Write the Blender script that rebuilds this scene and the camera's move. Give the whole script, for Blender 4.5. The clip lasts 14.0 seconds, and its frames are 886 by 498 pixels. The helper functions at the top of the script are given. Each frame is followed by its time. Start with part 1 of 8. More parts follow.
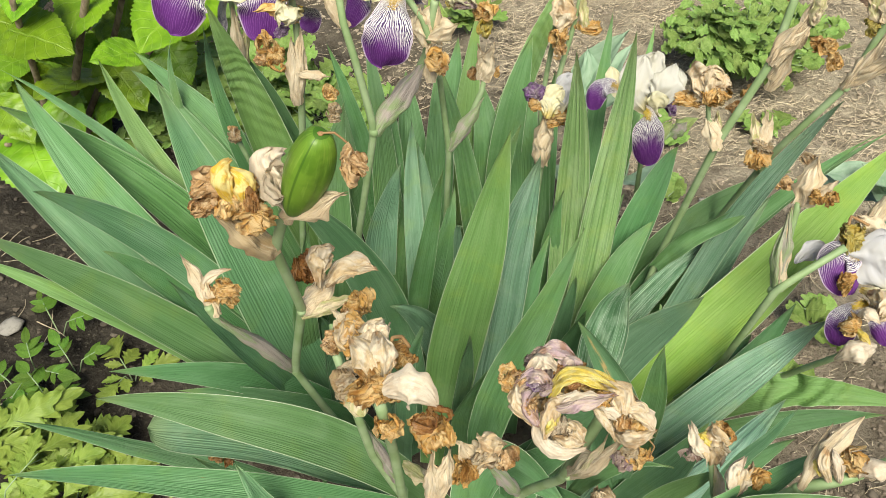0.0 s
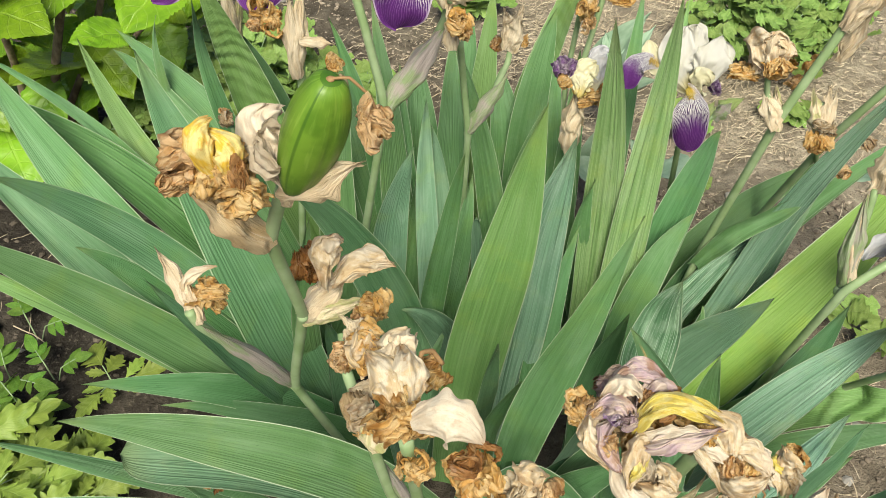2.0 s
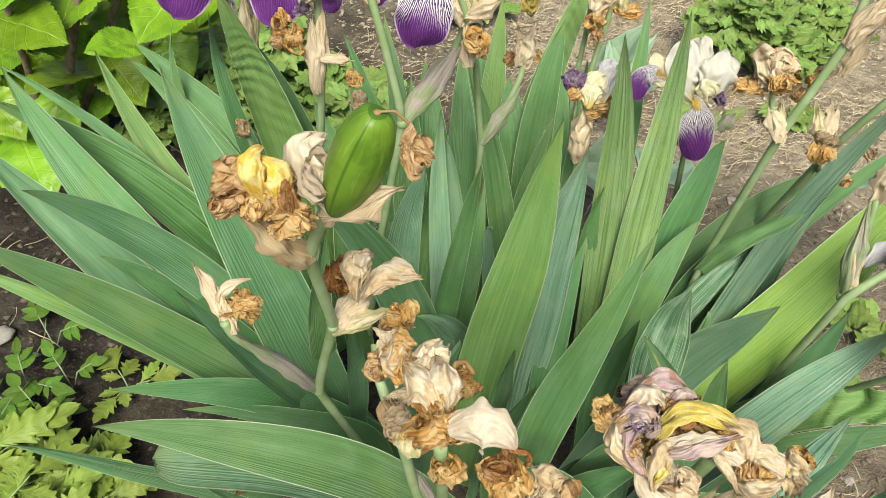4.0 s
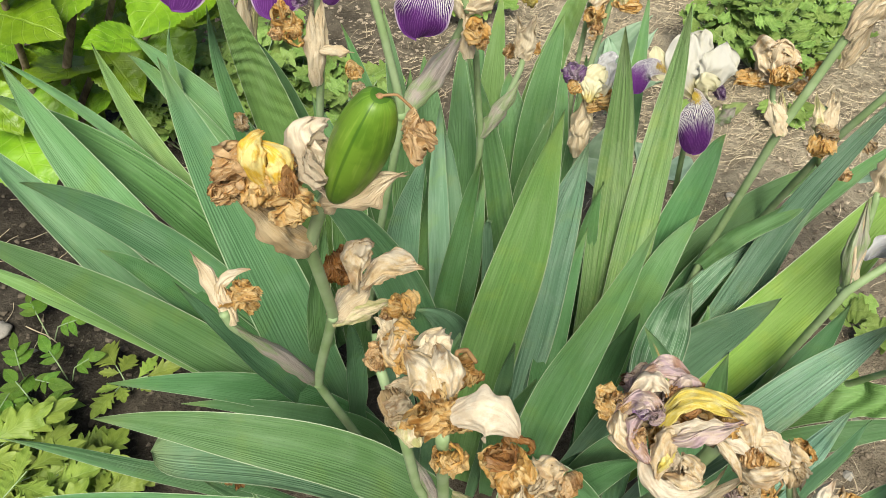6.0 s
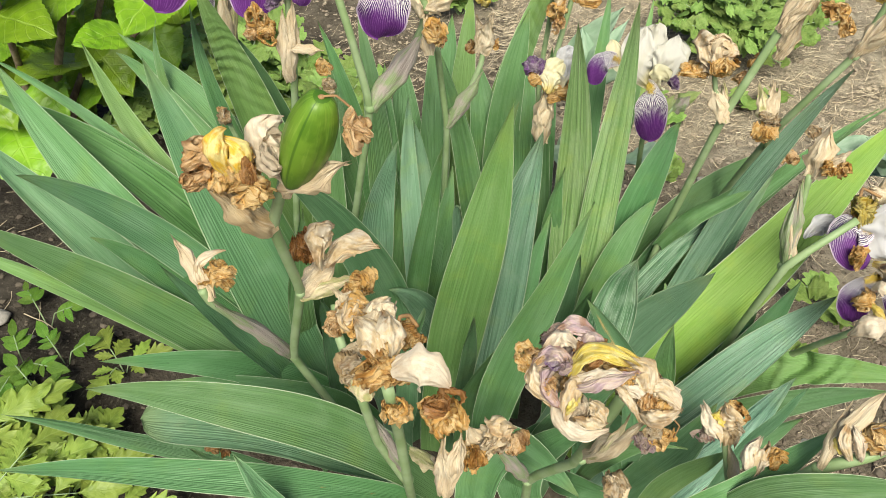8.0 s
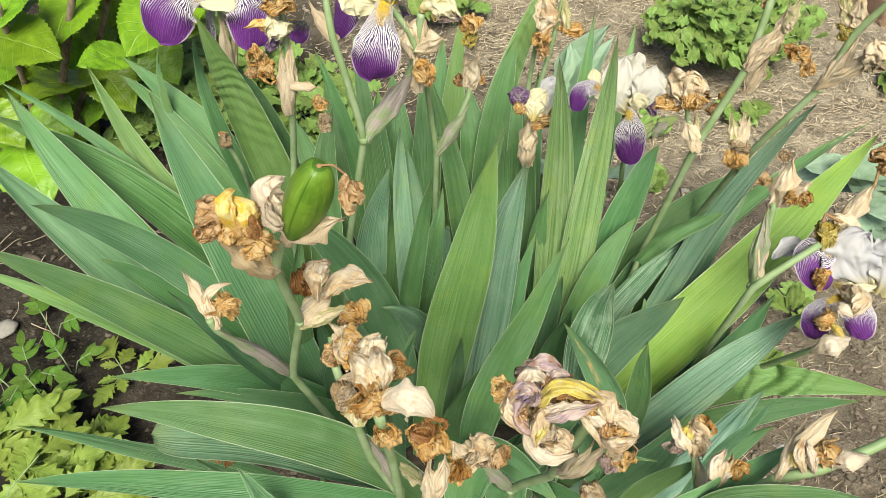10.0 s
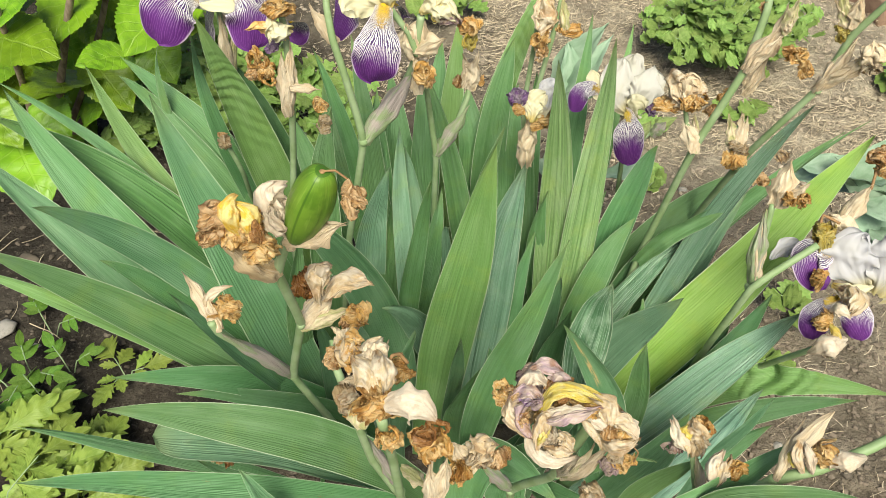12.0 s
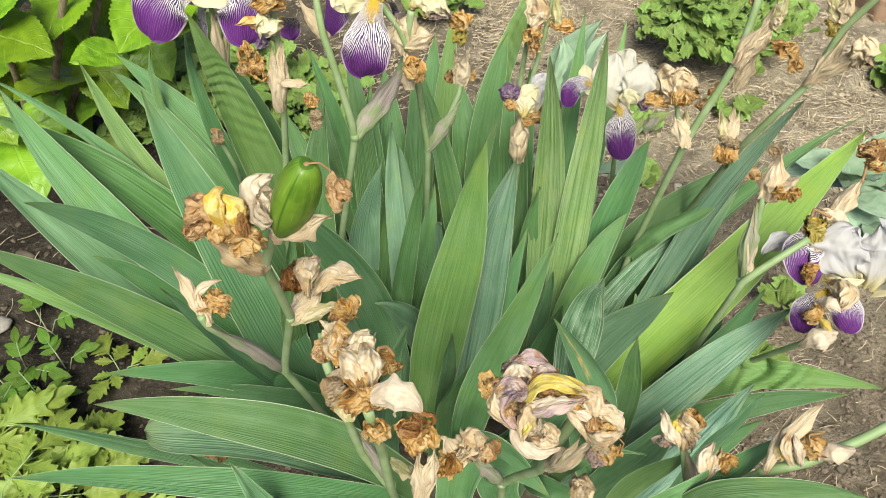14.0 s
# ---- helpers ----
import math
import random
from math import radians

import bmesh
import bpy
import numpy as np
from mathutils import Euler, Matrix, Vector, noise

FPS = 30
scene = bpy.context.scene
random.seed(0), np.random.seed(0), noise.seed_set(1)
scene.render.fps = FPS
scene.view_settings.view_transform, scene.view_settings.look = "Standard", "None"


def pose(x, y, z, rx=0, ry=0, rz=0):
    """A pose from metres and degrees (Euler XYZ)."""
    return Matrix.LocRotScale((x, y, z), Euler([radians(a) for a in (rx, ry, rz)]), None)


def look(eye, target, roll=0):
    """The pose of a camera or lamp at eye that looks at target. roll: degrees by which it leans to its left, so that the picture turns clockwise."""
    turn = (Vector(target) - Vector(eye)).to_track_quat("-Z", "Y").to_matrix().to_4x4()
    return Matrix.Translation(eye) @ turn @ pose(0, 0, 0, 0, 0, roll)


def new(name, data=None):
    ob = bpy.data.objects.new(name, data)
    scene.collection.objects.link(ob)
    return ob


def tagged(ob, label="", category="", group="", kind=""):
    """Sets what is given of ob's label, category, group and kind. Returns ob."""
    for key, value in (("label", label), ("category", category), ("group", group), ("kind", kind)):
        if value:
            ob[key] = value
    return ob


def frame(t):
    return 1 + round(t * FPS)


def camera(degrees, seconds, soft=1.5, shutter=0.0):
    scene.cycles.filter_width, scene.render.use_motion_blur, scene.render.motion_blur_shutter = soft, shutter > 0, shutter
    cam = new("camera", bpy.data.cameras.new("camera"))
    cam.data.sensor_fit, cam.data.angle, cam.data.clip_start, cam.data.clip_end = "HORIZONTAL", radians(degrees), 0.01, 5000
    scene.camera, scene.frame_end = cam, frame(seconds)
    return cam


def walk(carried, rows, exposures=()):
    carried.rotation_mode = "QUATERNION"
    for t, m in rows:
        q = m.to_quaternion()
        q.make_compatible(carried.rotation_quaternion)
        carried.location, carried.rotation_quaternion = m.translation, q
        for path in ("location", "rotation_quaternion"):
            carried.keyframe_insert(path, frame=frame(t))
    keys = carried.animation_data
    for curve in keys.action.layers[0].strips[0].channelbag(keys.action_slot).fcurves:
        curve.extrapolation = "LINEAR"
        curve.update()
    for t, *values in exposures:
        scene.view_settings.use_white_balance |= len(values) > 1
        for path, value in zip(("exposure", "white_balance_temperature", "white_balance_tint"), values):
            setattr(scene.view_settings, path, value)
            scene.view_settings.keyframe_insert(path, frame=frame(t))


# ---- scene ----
cam = camera(58.2, 14.0, 0.7)
PATH = [
    (0, (0.024, 0.1149, 0.9111), (0.017, 1.5231, -0.5099), 0.3),
    (0.5, (0.02, 0.1313, 0.8943), (0.009, 1.5417, -0.524), 0.1),
    (1, (0.014, 0.1454, 0.8757), (0.0, 1.5559, -0.5425), 0.1),
    (1.5, (0.01, 0.1643, 0.8546), (0.0, 1.5726, -0.5654), 0.2),
    (2, (0.006, 0.1743, 0.8445), (0.005, 1.5837, -0.5746), 0.4),
    (2.5, (0.002, 0.1783, 0.8441), (0.006, 1.5867, -0.5749), 0.5),
    (3, (-0.002, 0.174, 0.8515), (0.006, 1.5845, -0.5667), 0.7),
    (3.5, (-0.007, 0.1689, 0.8601), (0.003, 1.5783, -0.559), 0.7),
    (4, (-0.008, 0.1652, 0.8635), (-0.004, 1.5746, -0.5556), 0.4),
    (6.5, (-0.01, 0.1626, 0.8578), (0.002, 1.5686, -0.565), 0.6),
    (7, (0.001, 0.1507, 0.859), (0.015, 1.5501, -0.5691), 0.5),
    (7.5, (0.011, 0.1365, 0.8676), (0.024, 1.5247, -0.5714), 0.1),
    (8, (0.015, 0.1258, 0.8898), (0.033, 1.5128, -0.5511), 0.1),
    (8.5, (0.018, 0.1184, 0.9157), (0.04, 1.5055, -0.5242), 0.3),
    (8.7, (0.017, 0.1154, 0.9251), (0.041, 1.5012, -0.5177), 0.3),
    (11, (0.023, 0.113, 0.9404), (0.055, 1.4888, -0.5113), 0.4),
    (11.5, (0.02, 0.113, 0.9404), (0.056, 1.4867, -0.5121), 0.5),
    (12, (0.018, 0.1143, 0.9433), (0.054, 1.4857, -0.512), 0.5),
    (12.5, (0.019, 0.1124, 0.9445), (0.055, 1.4838, -0.5108), 0.5),
    (13, (0.021, 0.1104, 0.9447), (0.057, 1.4818, -0.5106), 0.4),
    (13.5, (0.023, 0.1112, 0.9426), (0.059, 1.4815, -0.5136), 0.4),
    (14, (0.025, 0.1112, 0.9426), (0.062, 1.4782, -0.5163), 0.4),
]
EXPOSURES = [(0.0, 0.45), (3.5, 0.50), (6.5, 0.45), (8.5, 0.49), (14.0, 0.50)]
walk(cam, [(t, look(eye, target, roll)) for t, eye, target, roll in PATH], EXPOSURES)

# ---- light: bright hazy daylight ----
SUN_EL, SUN_AZ = 51.0, 180.0     # degrees above the horizon; degrees from +y towards +x
world = bpy.data.worlds.new("sky")
scene.world = world
world.use_nodes = True
wn = world.node_tree.nodes
sky = wn.new("ShaderNodeTexSky")
sky.sky_type, sky.sun_disc = "NISHITA", False
sky.sun_elevation, sky.sun_rotation = radians(SUN_EL), radians(SUN_AZ)
sky.air_density, sky.dust_density, sky.ozone_density = 1.0, 4.0, 1.0
wn["Background"].inputs["Strength"].default_value = 0.072
world.node_tree.links.new(sky.outputs[0], wn["Background"].inputs["Color"])
sun = new("sun", bpy.data.lights.new("sun", "SUN"))
sun.data.energy, sun.data.angle, sun.data.color = 4.0, radians(26), (1.0, 0.97, 0.80)
sun_dir = Vector((math.sin(radians(SUN_AZ)) * math.cos(radians(SUN_EL)), math.cos(radians(SUN_AZ)) * math.cos(radians(SUN_EL)), math.sin(radians(SUN_EL))))
sun.matrix_world = look(sun_dir * 10, (0, 0, 0))
# ---- materials ----
class Nodes:
    """A small builder for node materials."""
    def __init__(self, name):
        self.mat = bpy.data.materials.new(name)
        self.mat.use_nodes = True
        self.tree = self.mat.node_tree
        self.n, self.l = self.tree.nodes, self.tree.links
        self.bsdf = self.n["Principled BSDF"]
        self.out = self.n["Material Output"]

    def put(self, socket, value):
        if isinstance(value, bpy.types.NodeSocket):
            self.l.new(value, socket)
        else:
            socket.default_value = value

    def math(self, op, a, b=0.0, clamp=False):
        m = self.n.new("ShaderNodeMath")
        m.operation, m.use_clamp = op, clamp
        self.put(m.inputs[0], a)
        self.put(m.inputs[1], b)
        return m.outputs[0]

    def span(self, value, lo, hi, a=0.0, b=1.0):
        m = self.n.new("ShaderNodeMapRange")
        m.interpolation_type = "SMOOTHSTEP"
        for i, v in enumerate((value, lo, hi, a, b)):
            self.put(m.inputs[i], v)
        return m.outputs[0]

    def mix(self, fac, a, b, blend="MIX"):
        m = self.n.new("ShaderNodeMix")
        m.data_type, m.blend_type = "RGBA", blend
        self.put(m.inputs[0], fac)
        self.put(m.inputs[6], a if isinstance(a, bpy.types.NodeSocket) else (*a, 1))
        self.put(m.inputs[7], b if isinstance(b, bpy.types.NodeSocket) else (*b, 1))
        return m.outputs[2]

    def coords(self, kind="Object"):
        return self.n.new("ShaderNodeTexCoord").outputs[kind]

    def scaled(self, vec, sx, sy, sz, add=None):
        m = self.n.new("ShaderNodeMapping")
        self.put(m.inputs["Vector"], vec)
        m.inputs["Scale"].default_value = (sx, sy, sz)
        if add is not None:
            c = self.n.new("ShaderNodeCombineXYZ")
            for i in range(3):
                self.put(c.inputs[i], add)
            self.l.new(c.outputs[0], m.inputs["Location"])
        return m.outputs[0]

    def noise(self, vec, scale, detail=3.0, rough=0.55, distort=0.0):
        t = self.n.new("ShaderNodeTexNoise")
        self.put(t.inputs["Vector"], vec)
        for k, v in (("Scale", scale), ("Detail", detail), ("Roughness", rough), ("Distortion", distort)):
            t.inputs[k].default_value = v
        return t.outputs["Fac"]

    def voronoi(self, vec, scale, what="Distance", feature="F1"):
        t = self.n.new("ShaderNodeTexVoronoi")
        t.feature = feature
        self.put(t.inputs["Vector"], vec)
        t.inputs["Scale"].default_value = scale
        return t.outputs[what]

    def random(self):
        return self.n.new("ShaderNodeObjectInfo").outputs["Random"]

    def island(self):
        return self.n.new("ShaderNodeNewGeometry").outputs["Random Per Island"]

    def bump(self, height, strength, distance):
        b = self.n.new("ShaderNodeBump")
        b.inputs["Strength"].default_value, b.inputs["Distance"].default_value = strength, distance
        self.put(b.inputs["Height"], height)
        self.l.new(b.outputs[0], self.bsdf.inputs["Normal"])
        return b.outputs[0]

    def uv(self):
        sep = self.n.new("ShaderNodeSeparateXYZ")
        uv = self.coords("UV")
        self.l.new(uv, sep.inputs[0])
        return uv, sep.outputs[0], sep.outputs[1]

    def done(self, color, rough=0.5, thin=0.0, thin_color=None, spec=0.4):
        """Finish: a surface of that colour; thin is the share of light that shines through."""
        self.put(self.bsdf.inputs["Base Color"], color if isinstance(color, bpy.types.NodeSocket) else (*color, 1))
        self.put(self.bsdf.inputs["Roughness"], rough)
        self.bsdf.inputs["Specular IOR Level"].default_value = spec
        if thin:
            t = self.n.new("ShaderNodeBsdfTranslucent")
            c = thin_color if thin_color is not None else color
            self.put(t.inputs["Color"], c if isinstance(c, bpy.types.NodeSocket) else (*c, 1))
            m = self.n.new("ShaderNodeMixShader")
            m.inputs[0].default_value = thin
            self.l.new(self.bsdf.outputs[0], m.inputs[1])
            self.l.new(t.outputs[0], m.inputs[2])
            self.l.new(m.outputs[0], self.out.inputs["Surface"])
        return self.mat


def blade_material(name, dark, light, pale, rib=0.45, rough=0.42, lines=20.0, etch=0.18, gash=0.0):
    """Sword leaf: fine parallel ribs, a thin pale margin, soft mottling, small specks and a waxy bloom."""
    k = Nodes(name)
    uv, u, v = k.uv()
    o = k.coords()
    rnd = k.random()
    off = k.math("MULTIPLY", rnd, 37.0)
    drift = k.noise(k.scaled(uv, 5.0, 1.2, 1, off), 1.0, 2.0)
    ribs = k.math("SINE", k.math("ADD", k.math("MULTIPLY", u, lines * 6.2832), k.math("MULTIPLY", drift, 22.0)))
    fine = k.noise(k.scaled(uv, 70, 1.4, 1, off), 1.0, 3.0, 0.65)
    broad = k.noise(k.scaled(uv, 12, 0.7, 1, off), 1.0, 3.0, 0.6)
    wax = k.noise(k.scaled(uv, 2.2, 7.0, 1, off), 1.0, 3.0, 0.55, 0.6)
    mottle = k.noise(k.scaled(o, 26, 26, 26, off), 1.0, 4.0, 0.62)
    speck = k.noise(k.scaled(o, 330, 330, 210, off), 1.0, 2.0, 0.6)
    c = k.mix(k.span(broad, 0.34, 0.62), tuple(0.65 * p + 0.35 * q for p, q in zip(dark, light)), tuple(1.04 * q for q in light))
    c = k.mix(k.math("MULTIPLY", k.span(ribs, 0.25, 0.95), etch), c, dark)
    c = k.mix(k.math("MULTIPLY", k.span(fine, 0.53, 0.66), etch * 2.0), c, pale)
    c = k.mix(k.math("MULTIPLY", k.span(fine, 0.43, 0.34), 0.26), c, tuple(0.7 * q for q in dark))
    c = k.mix(k.math("MULTIPLY", k.span(wax, 0.42, 0.72), 0.36), c, pale)
    c = k.mix(k.math("MULTIPLY", k.span(mottle, 0.50, 0.72), 0.34), c, (light[0] * 1.55, light[1] * 1.2, light[2] * 0.75))
    c = k.mix(k.math("MULTIPLY", k.span(speck, 0.69, 0.78), 0.40), c, tuple(0.45 * q for q in dark))
    hs = k.n.new("ShaderNodeHueSaturation")
    k.put(hs.inputs["Hue"], k.math("ADD", 0.490, k.math("MULTIPLY", rnd, 0.020)))
    k.put(hs.inputs["Value"], k.math("ADD", 0.84, k.math("MULTIPLY", rnd, 0.32)))
    hs.inputs["Saturation"].default_value = 1.0
    k.put(hs.inputs["Color"], c)
    c = hs.outputs[0]
    scar = k.noise(k.scaled(uv, 5, 16.0, 1, off), 1.0, 4.0, 0.65)
    c = k.mix(k.math("MULTIPLY", k.span(scar, 0.70, 0.76), k.span(rnd, 0.55, 0.75)), c, (0.30, 0.20, 0.07))
    if gash:
        # a torn, dried streak beside the midrib
        torn = k.noise(k.scaled(uv, 26, 14, 1, off), 1.0, 4.0, 0.7)
        beside = k.math("ABSOLUTE", k.math("SUBTRACT", k.math("ADD", u, k.math("MULTIPLY", k.math("SUBTRACT", drift, 0.5), 0.2)), 0.42))
        along = k.math("MULTIPLY", k.span(v, 0.60, 0.66), k.span(v, 0.93, 0.88))
        c = k.mix(k.math("MULTIPLY", k.math("MULTIPLY", k.span(beside, 0.13, 0.05), along), k.math("MULTIPLY", k.span(torn, 0.44, 0.52), gash)), c, (0.56, 0.40, 0.17))
    # the leaf tips yellow a little
    c = k.mix(k.math("MULTIPLY", k.span(v, 0.90, 1.0), 0.3), c, (0.30, 0.34, 0.10))
    edge = k.math("ABSOLUTE", k.math("SUBTRACT", u, 0.5))
    c = k.mix(k.math("MULTIPLY", k.span(edge, 0.480, 0.490), 0.8), c, (0.52, 0.60, 0.42))
    h = k.math("ADD", k.math("MULTIPLY", broad, 1.6), k.math("ADD", k.math("MULTIPLY", fine, 0.5), k.math("MULTIPLY", ribs, -0.13)))
    k.bump(h, rib, 0.0034)
    return k.done(c, k.math("ADD", rough, k.math("MULTIPLY", wax, 0.2)), 0.16, k.mix(0.5, c, (0.36, 0.54, 0.12)), 0.45)


LEAF = {
    "blue": blade_material("blade_glaucous", (0.080, 0.200, 0.090), (0.124, 0.275, 0.126), (0.245, 0.415, 0.245)),
    "green": blade_material("blade_green", (0.0772, 0.187, 0.060), (0.117, 0.254, 0.092), (0.222, 0.38, 0.20)),
    "fresh": blade_material("blade_fresh", (0.118, 0.255, 0.064), (0.176, 0.337, 0.102), (0.30, 0.475, 0.21)),
    "lime": blade_material("blade_lime", (0.173, 0.347, 0.0459), (0.23, 0.416, 0.0734), (0.346, 0.522, 0.159)),
    # deep green; on the low, inner leaves its darker tone stands in for shade
    "dark": blade_material("blade_deep", (0.0574, 0.152, 0.053), (0.0871, 0.211, 0.0796), (0.173, 0.33, 0.163)),
    "pleat": blade_material("blade_pleated", (0.0614, 0.171, 0.0449), (0.109, 0.259, 0.0765), (0.208, 0.385, 0.163), 0.8, lines=13.0),
    "pale": blade_material("blade_pale", (0.13, 0.28, 0.175), (0.245, 0.445, 0.30), (0.47, 0.66, 0.52), 0.8, lines=9.0, etch=0.36),
    "ribbed": blade_material("blade_ribbed", (0.125, 0.275, 0.075), (0.295, 0.49, 0.19), (0.50, 0.67, 0.38), 0.9, lines=7.0, etch=0.38),
    "etched": blade_material("blade_etched", (0.05, 0.15, 0.07), (0.13, 0.28, 0.15), (0.50, 0.66, 0.50), 0.8, lines=8.0, etch=0.5),
    "silver": blade_material("blade_silver", (0.104, 0.215, 0.122), (0.16, 0.308, 0.184), (0.307, 0.473, 0.326), 0.5, lines=16.0),
    "sage": blade_material("blade_sage", (0.17, 0.32, 0.19), (0.25, 0.43, 0.27), (0.40, 0.58, 0.42), 0.4, etch=0.08),
    "scarred": blade_material("blade_scarred", (0.085, 0.21, 0.095), (0.13, 0.285, 0.135), (0.25, 0.425, 0.26), gash=0.95),
}


def stem_material():
    k = Nodes("stalk_green")
    o = k.coords()
    a = k.noise(o, 40, 3)
    b = k.noise(o, 180, 3, 0.7)
    c = k.mix(k.span(a, 0.35, 0.65), (0.21, 0.305, 0.14), (0.29, 0.385, 0.215))
    c = k.mix(k.math("MULTIPLY", k.span(b, 0.62, 0.75), 0.5), c, (0.30, 0.33, 0.22))
    k.bump(b, 0.2, 0.001)
    return k.done(c, 0.5, 0.0, None, 0.4)


def spathe_material(name, a, b, d):
    """Papery sheath: long veins, flushed and dry patches, browned margin."""
    k = Nodes(name)
    uv, u, v = k.uv()
    o = k.coords()
    rnd = k.math("MULTIPLY", k.random(), 31.0)
    fine = k.noise(k.scaled(uv, 34, 1.6, 1, rnd), 1.0, 3.0, 0.65)
    patch = k.noise(k.scaled(uv, 2.0, 2.4, 1, rnd), 1.0, 4.0, 0.62, 0.8)
    blot = k.noise(k.scaled(uv, 7, 6, 1, rnd), 1.0, 4.0, 0.7, 0.6)
    tiny = k.noise(o, 900, 3, 0.7)
    c = k.mix(k.span(patch, 0.38, 0.62), a, b)
    c = k.mix(k.math("MULTIPLY", k.span(fine, 0.52, 0.66), 0.36), c, d)
    c = k.mix(k.math("MULTIPLY", k.span(fine, 0.45, 0.33), 0.35), c, tuple(0.5 + 0.5 * q for q in b))
    c = k.mix(k.math("MULTIPLY", k.span(blot, 0.58, 0.70), 0.45), c, tuple(0.8 * q for q in d))
    side = k.math("ABSOLUTE", k.math("MULTIPLY", k.math("SUBTRACT", u, 0.5), 2.0))
    rim = k.math("MAXIMUM", k.span(k.math("ADD", side, k.math("MULTIPLY", patch, 0.3)), 1.04, 1.16), k.span(k.math("ADD", v, k.math("MULTIPLY", blot, 0.4)), 1.10, 1.26))
    c = k.mix(k.math("MULTIPLY", rim, 0.55), c, (0.42, 0.27, 0.13))
    k.bump(k.math("ADD", k.math("MULTIPLY", fine, 1.4), k.math("ADD", patch, k.math("MULTIPLY", tiny, 0.25))), 0.8, 0.0015)
    return k.done(c, 0.6, 0.2, k.mix(0.5, c, (0.95, 0.86, 0.70)), 0.25)


SPATHE_GREEN = spathe_material("sheath_flushed", (0.30, 0.42, 0.19), (0.50, 0.44, 0.41), (0.44, 0.35, 0.33))
SPATHE_DRY = spathe_material("sheath_dry", (0.73, 0.585, 0.39), (0.80, 0.695, 0.52), (0.55, 0.38, 0.20))
SPATHE_BROWN = spathe_material("sheath_browned", (0.60, 0.42, 0.22), (0.68, 0.54, 0.34), (0.40, 0.24, 0.11))
BUD = spathe_material("bud_green", (0.36, 0.47, 0.15), (0.46, 0.55, 0.24), (0.30, 0.38, 0.14))
SPATHE_MIX = spathe_material("sheath_half_dry", (0.50, 0.50, 0.22), (0.84, 0.72, 0.52), (0.64, 0.47, 0.28))


def wilt_material(name, a, b, d, rough=0.6, thin=0.3, blotch=0.65):
    """Shrivelled petal tissue: close veins, mottled in three tones, browned along rims and folds."""
    k = Nodes(name)
    uv, u, v = k.uv()
    o = k.coords()
    rnd = k.math("MULTIPLY", k.random(), 23.0)
    fine = k.noise(k.scaled(uv, 34, 2.2, 1, rnd), 1.0, 4.0, 0.68, 0.4)
    patch = k.noise(k.scaled(uv, 2.8, 2.8, 1, rnd), 1.0, 4.0, 0.62, 1.0)
    grain = k.noise(k.scaled(o, 210, 210, 210, rnd), 1.0, 4.0, 0.68)
    tiny = k.noise(o, 800, 3, 0.7)
    blot = k.noise(k.scaled(o, 62, 62, 62, rnd), 1.0, 4.0, 0.60, 0.5)
    c = k.mix(k.span(patch, 0.40, 0.60), a, b)
    c = k.mix(k.math("MULTIPLY", k.span(fine, 0.54, 0.68), 0.26), c, d)
    c = k.mix(k.math("MULTIPLY", k.span(fine, 0.46, 0.34), 0.25), c, tuple(0.3 + 0.7 * q for q in b))
    c = k.mix(k.math("MULTIPLY", k.span(grain, 0.55, 0.70), 0.55), c, d)
    c = k.mix(k.math("MULTIPLY", k.span(grain, 0.44, 0.34), 0.35), c, tuple(0.25 + 0.75 * q for q in b))
    c = k.mix(k.math("MULTIPLY", k.span(blot, 0.52, 0.66), blotch), c, d)
    # the thin rim and a few spots have browned
    rim = k.math("ABSOLUTE", k.math("MULTIPLY", k.math("SUBTRACT", u, 0.5), 2.0))
    rim = k.math("MAXIMUM", k.span(k.math("ADD", rim, k.math("MULTIPLY", patch, 0.5)), 1.12, 1.32), k.span(k.math("ADD", v, k.math("MULTIPLY", patch, 0.4)), 1.06, 1.24))
    spot = k.span(k.noise(k.scaled(uv, 9, 7, 1, rnd), 1.0, 4.0, 0.7), 0.60, 0.72)
    c = k.mix(k.math("MULTIPLY", k.math("MAXIMUM", rim, k.math("MULTIPLY", spot, 0.7)), 0.7), c, d)
    k.bump(k.math("ADD", k.math("MULTIPLY", fine, 1.3), k.math("ADD", k.math("MULTIPLY", grain, 0.8), k.math("MULTIPLY", tiny, 0.3))), 0.4, 0.0011)
    return k.done(c, rough, thin, c, 0.3)


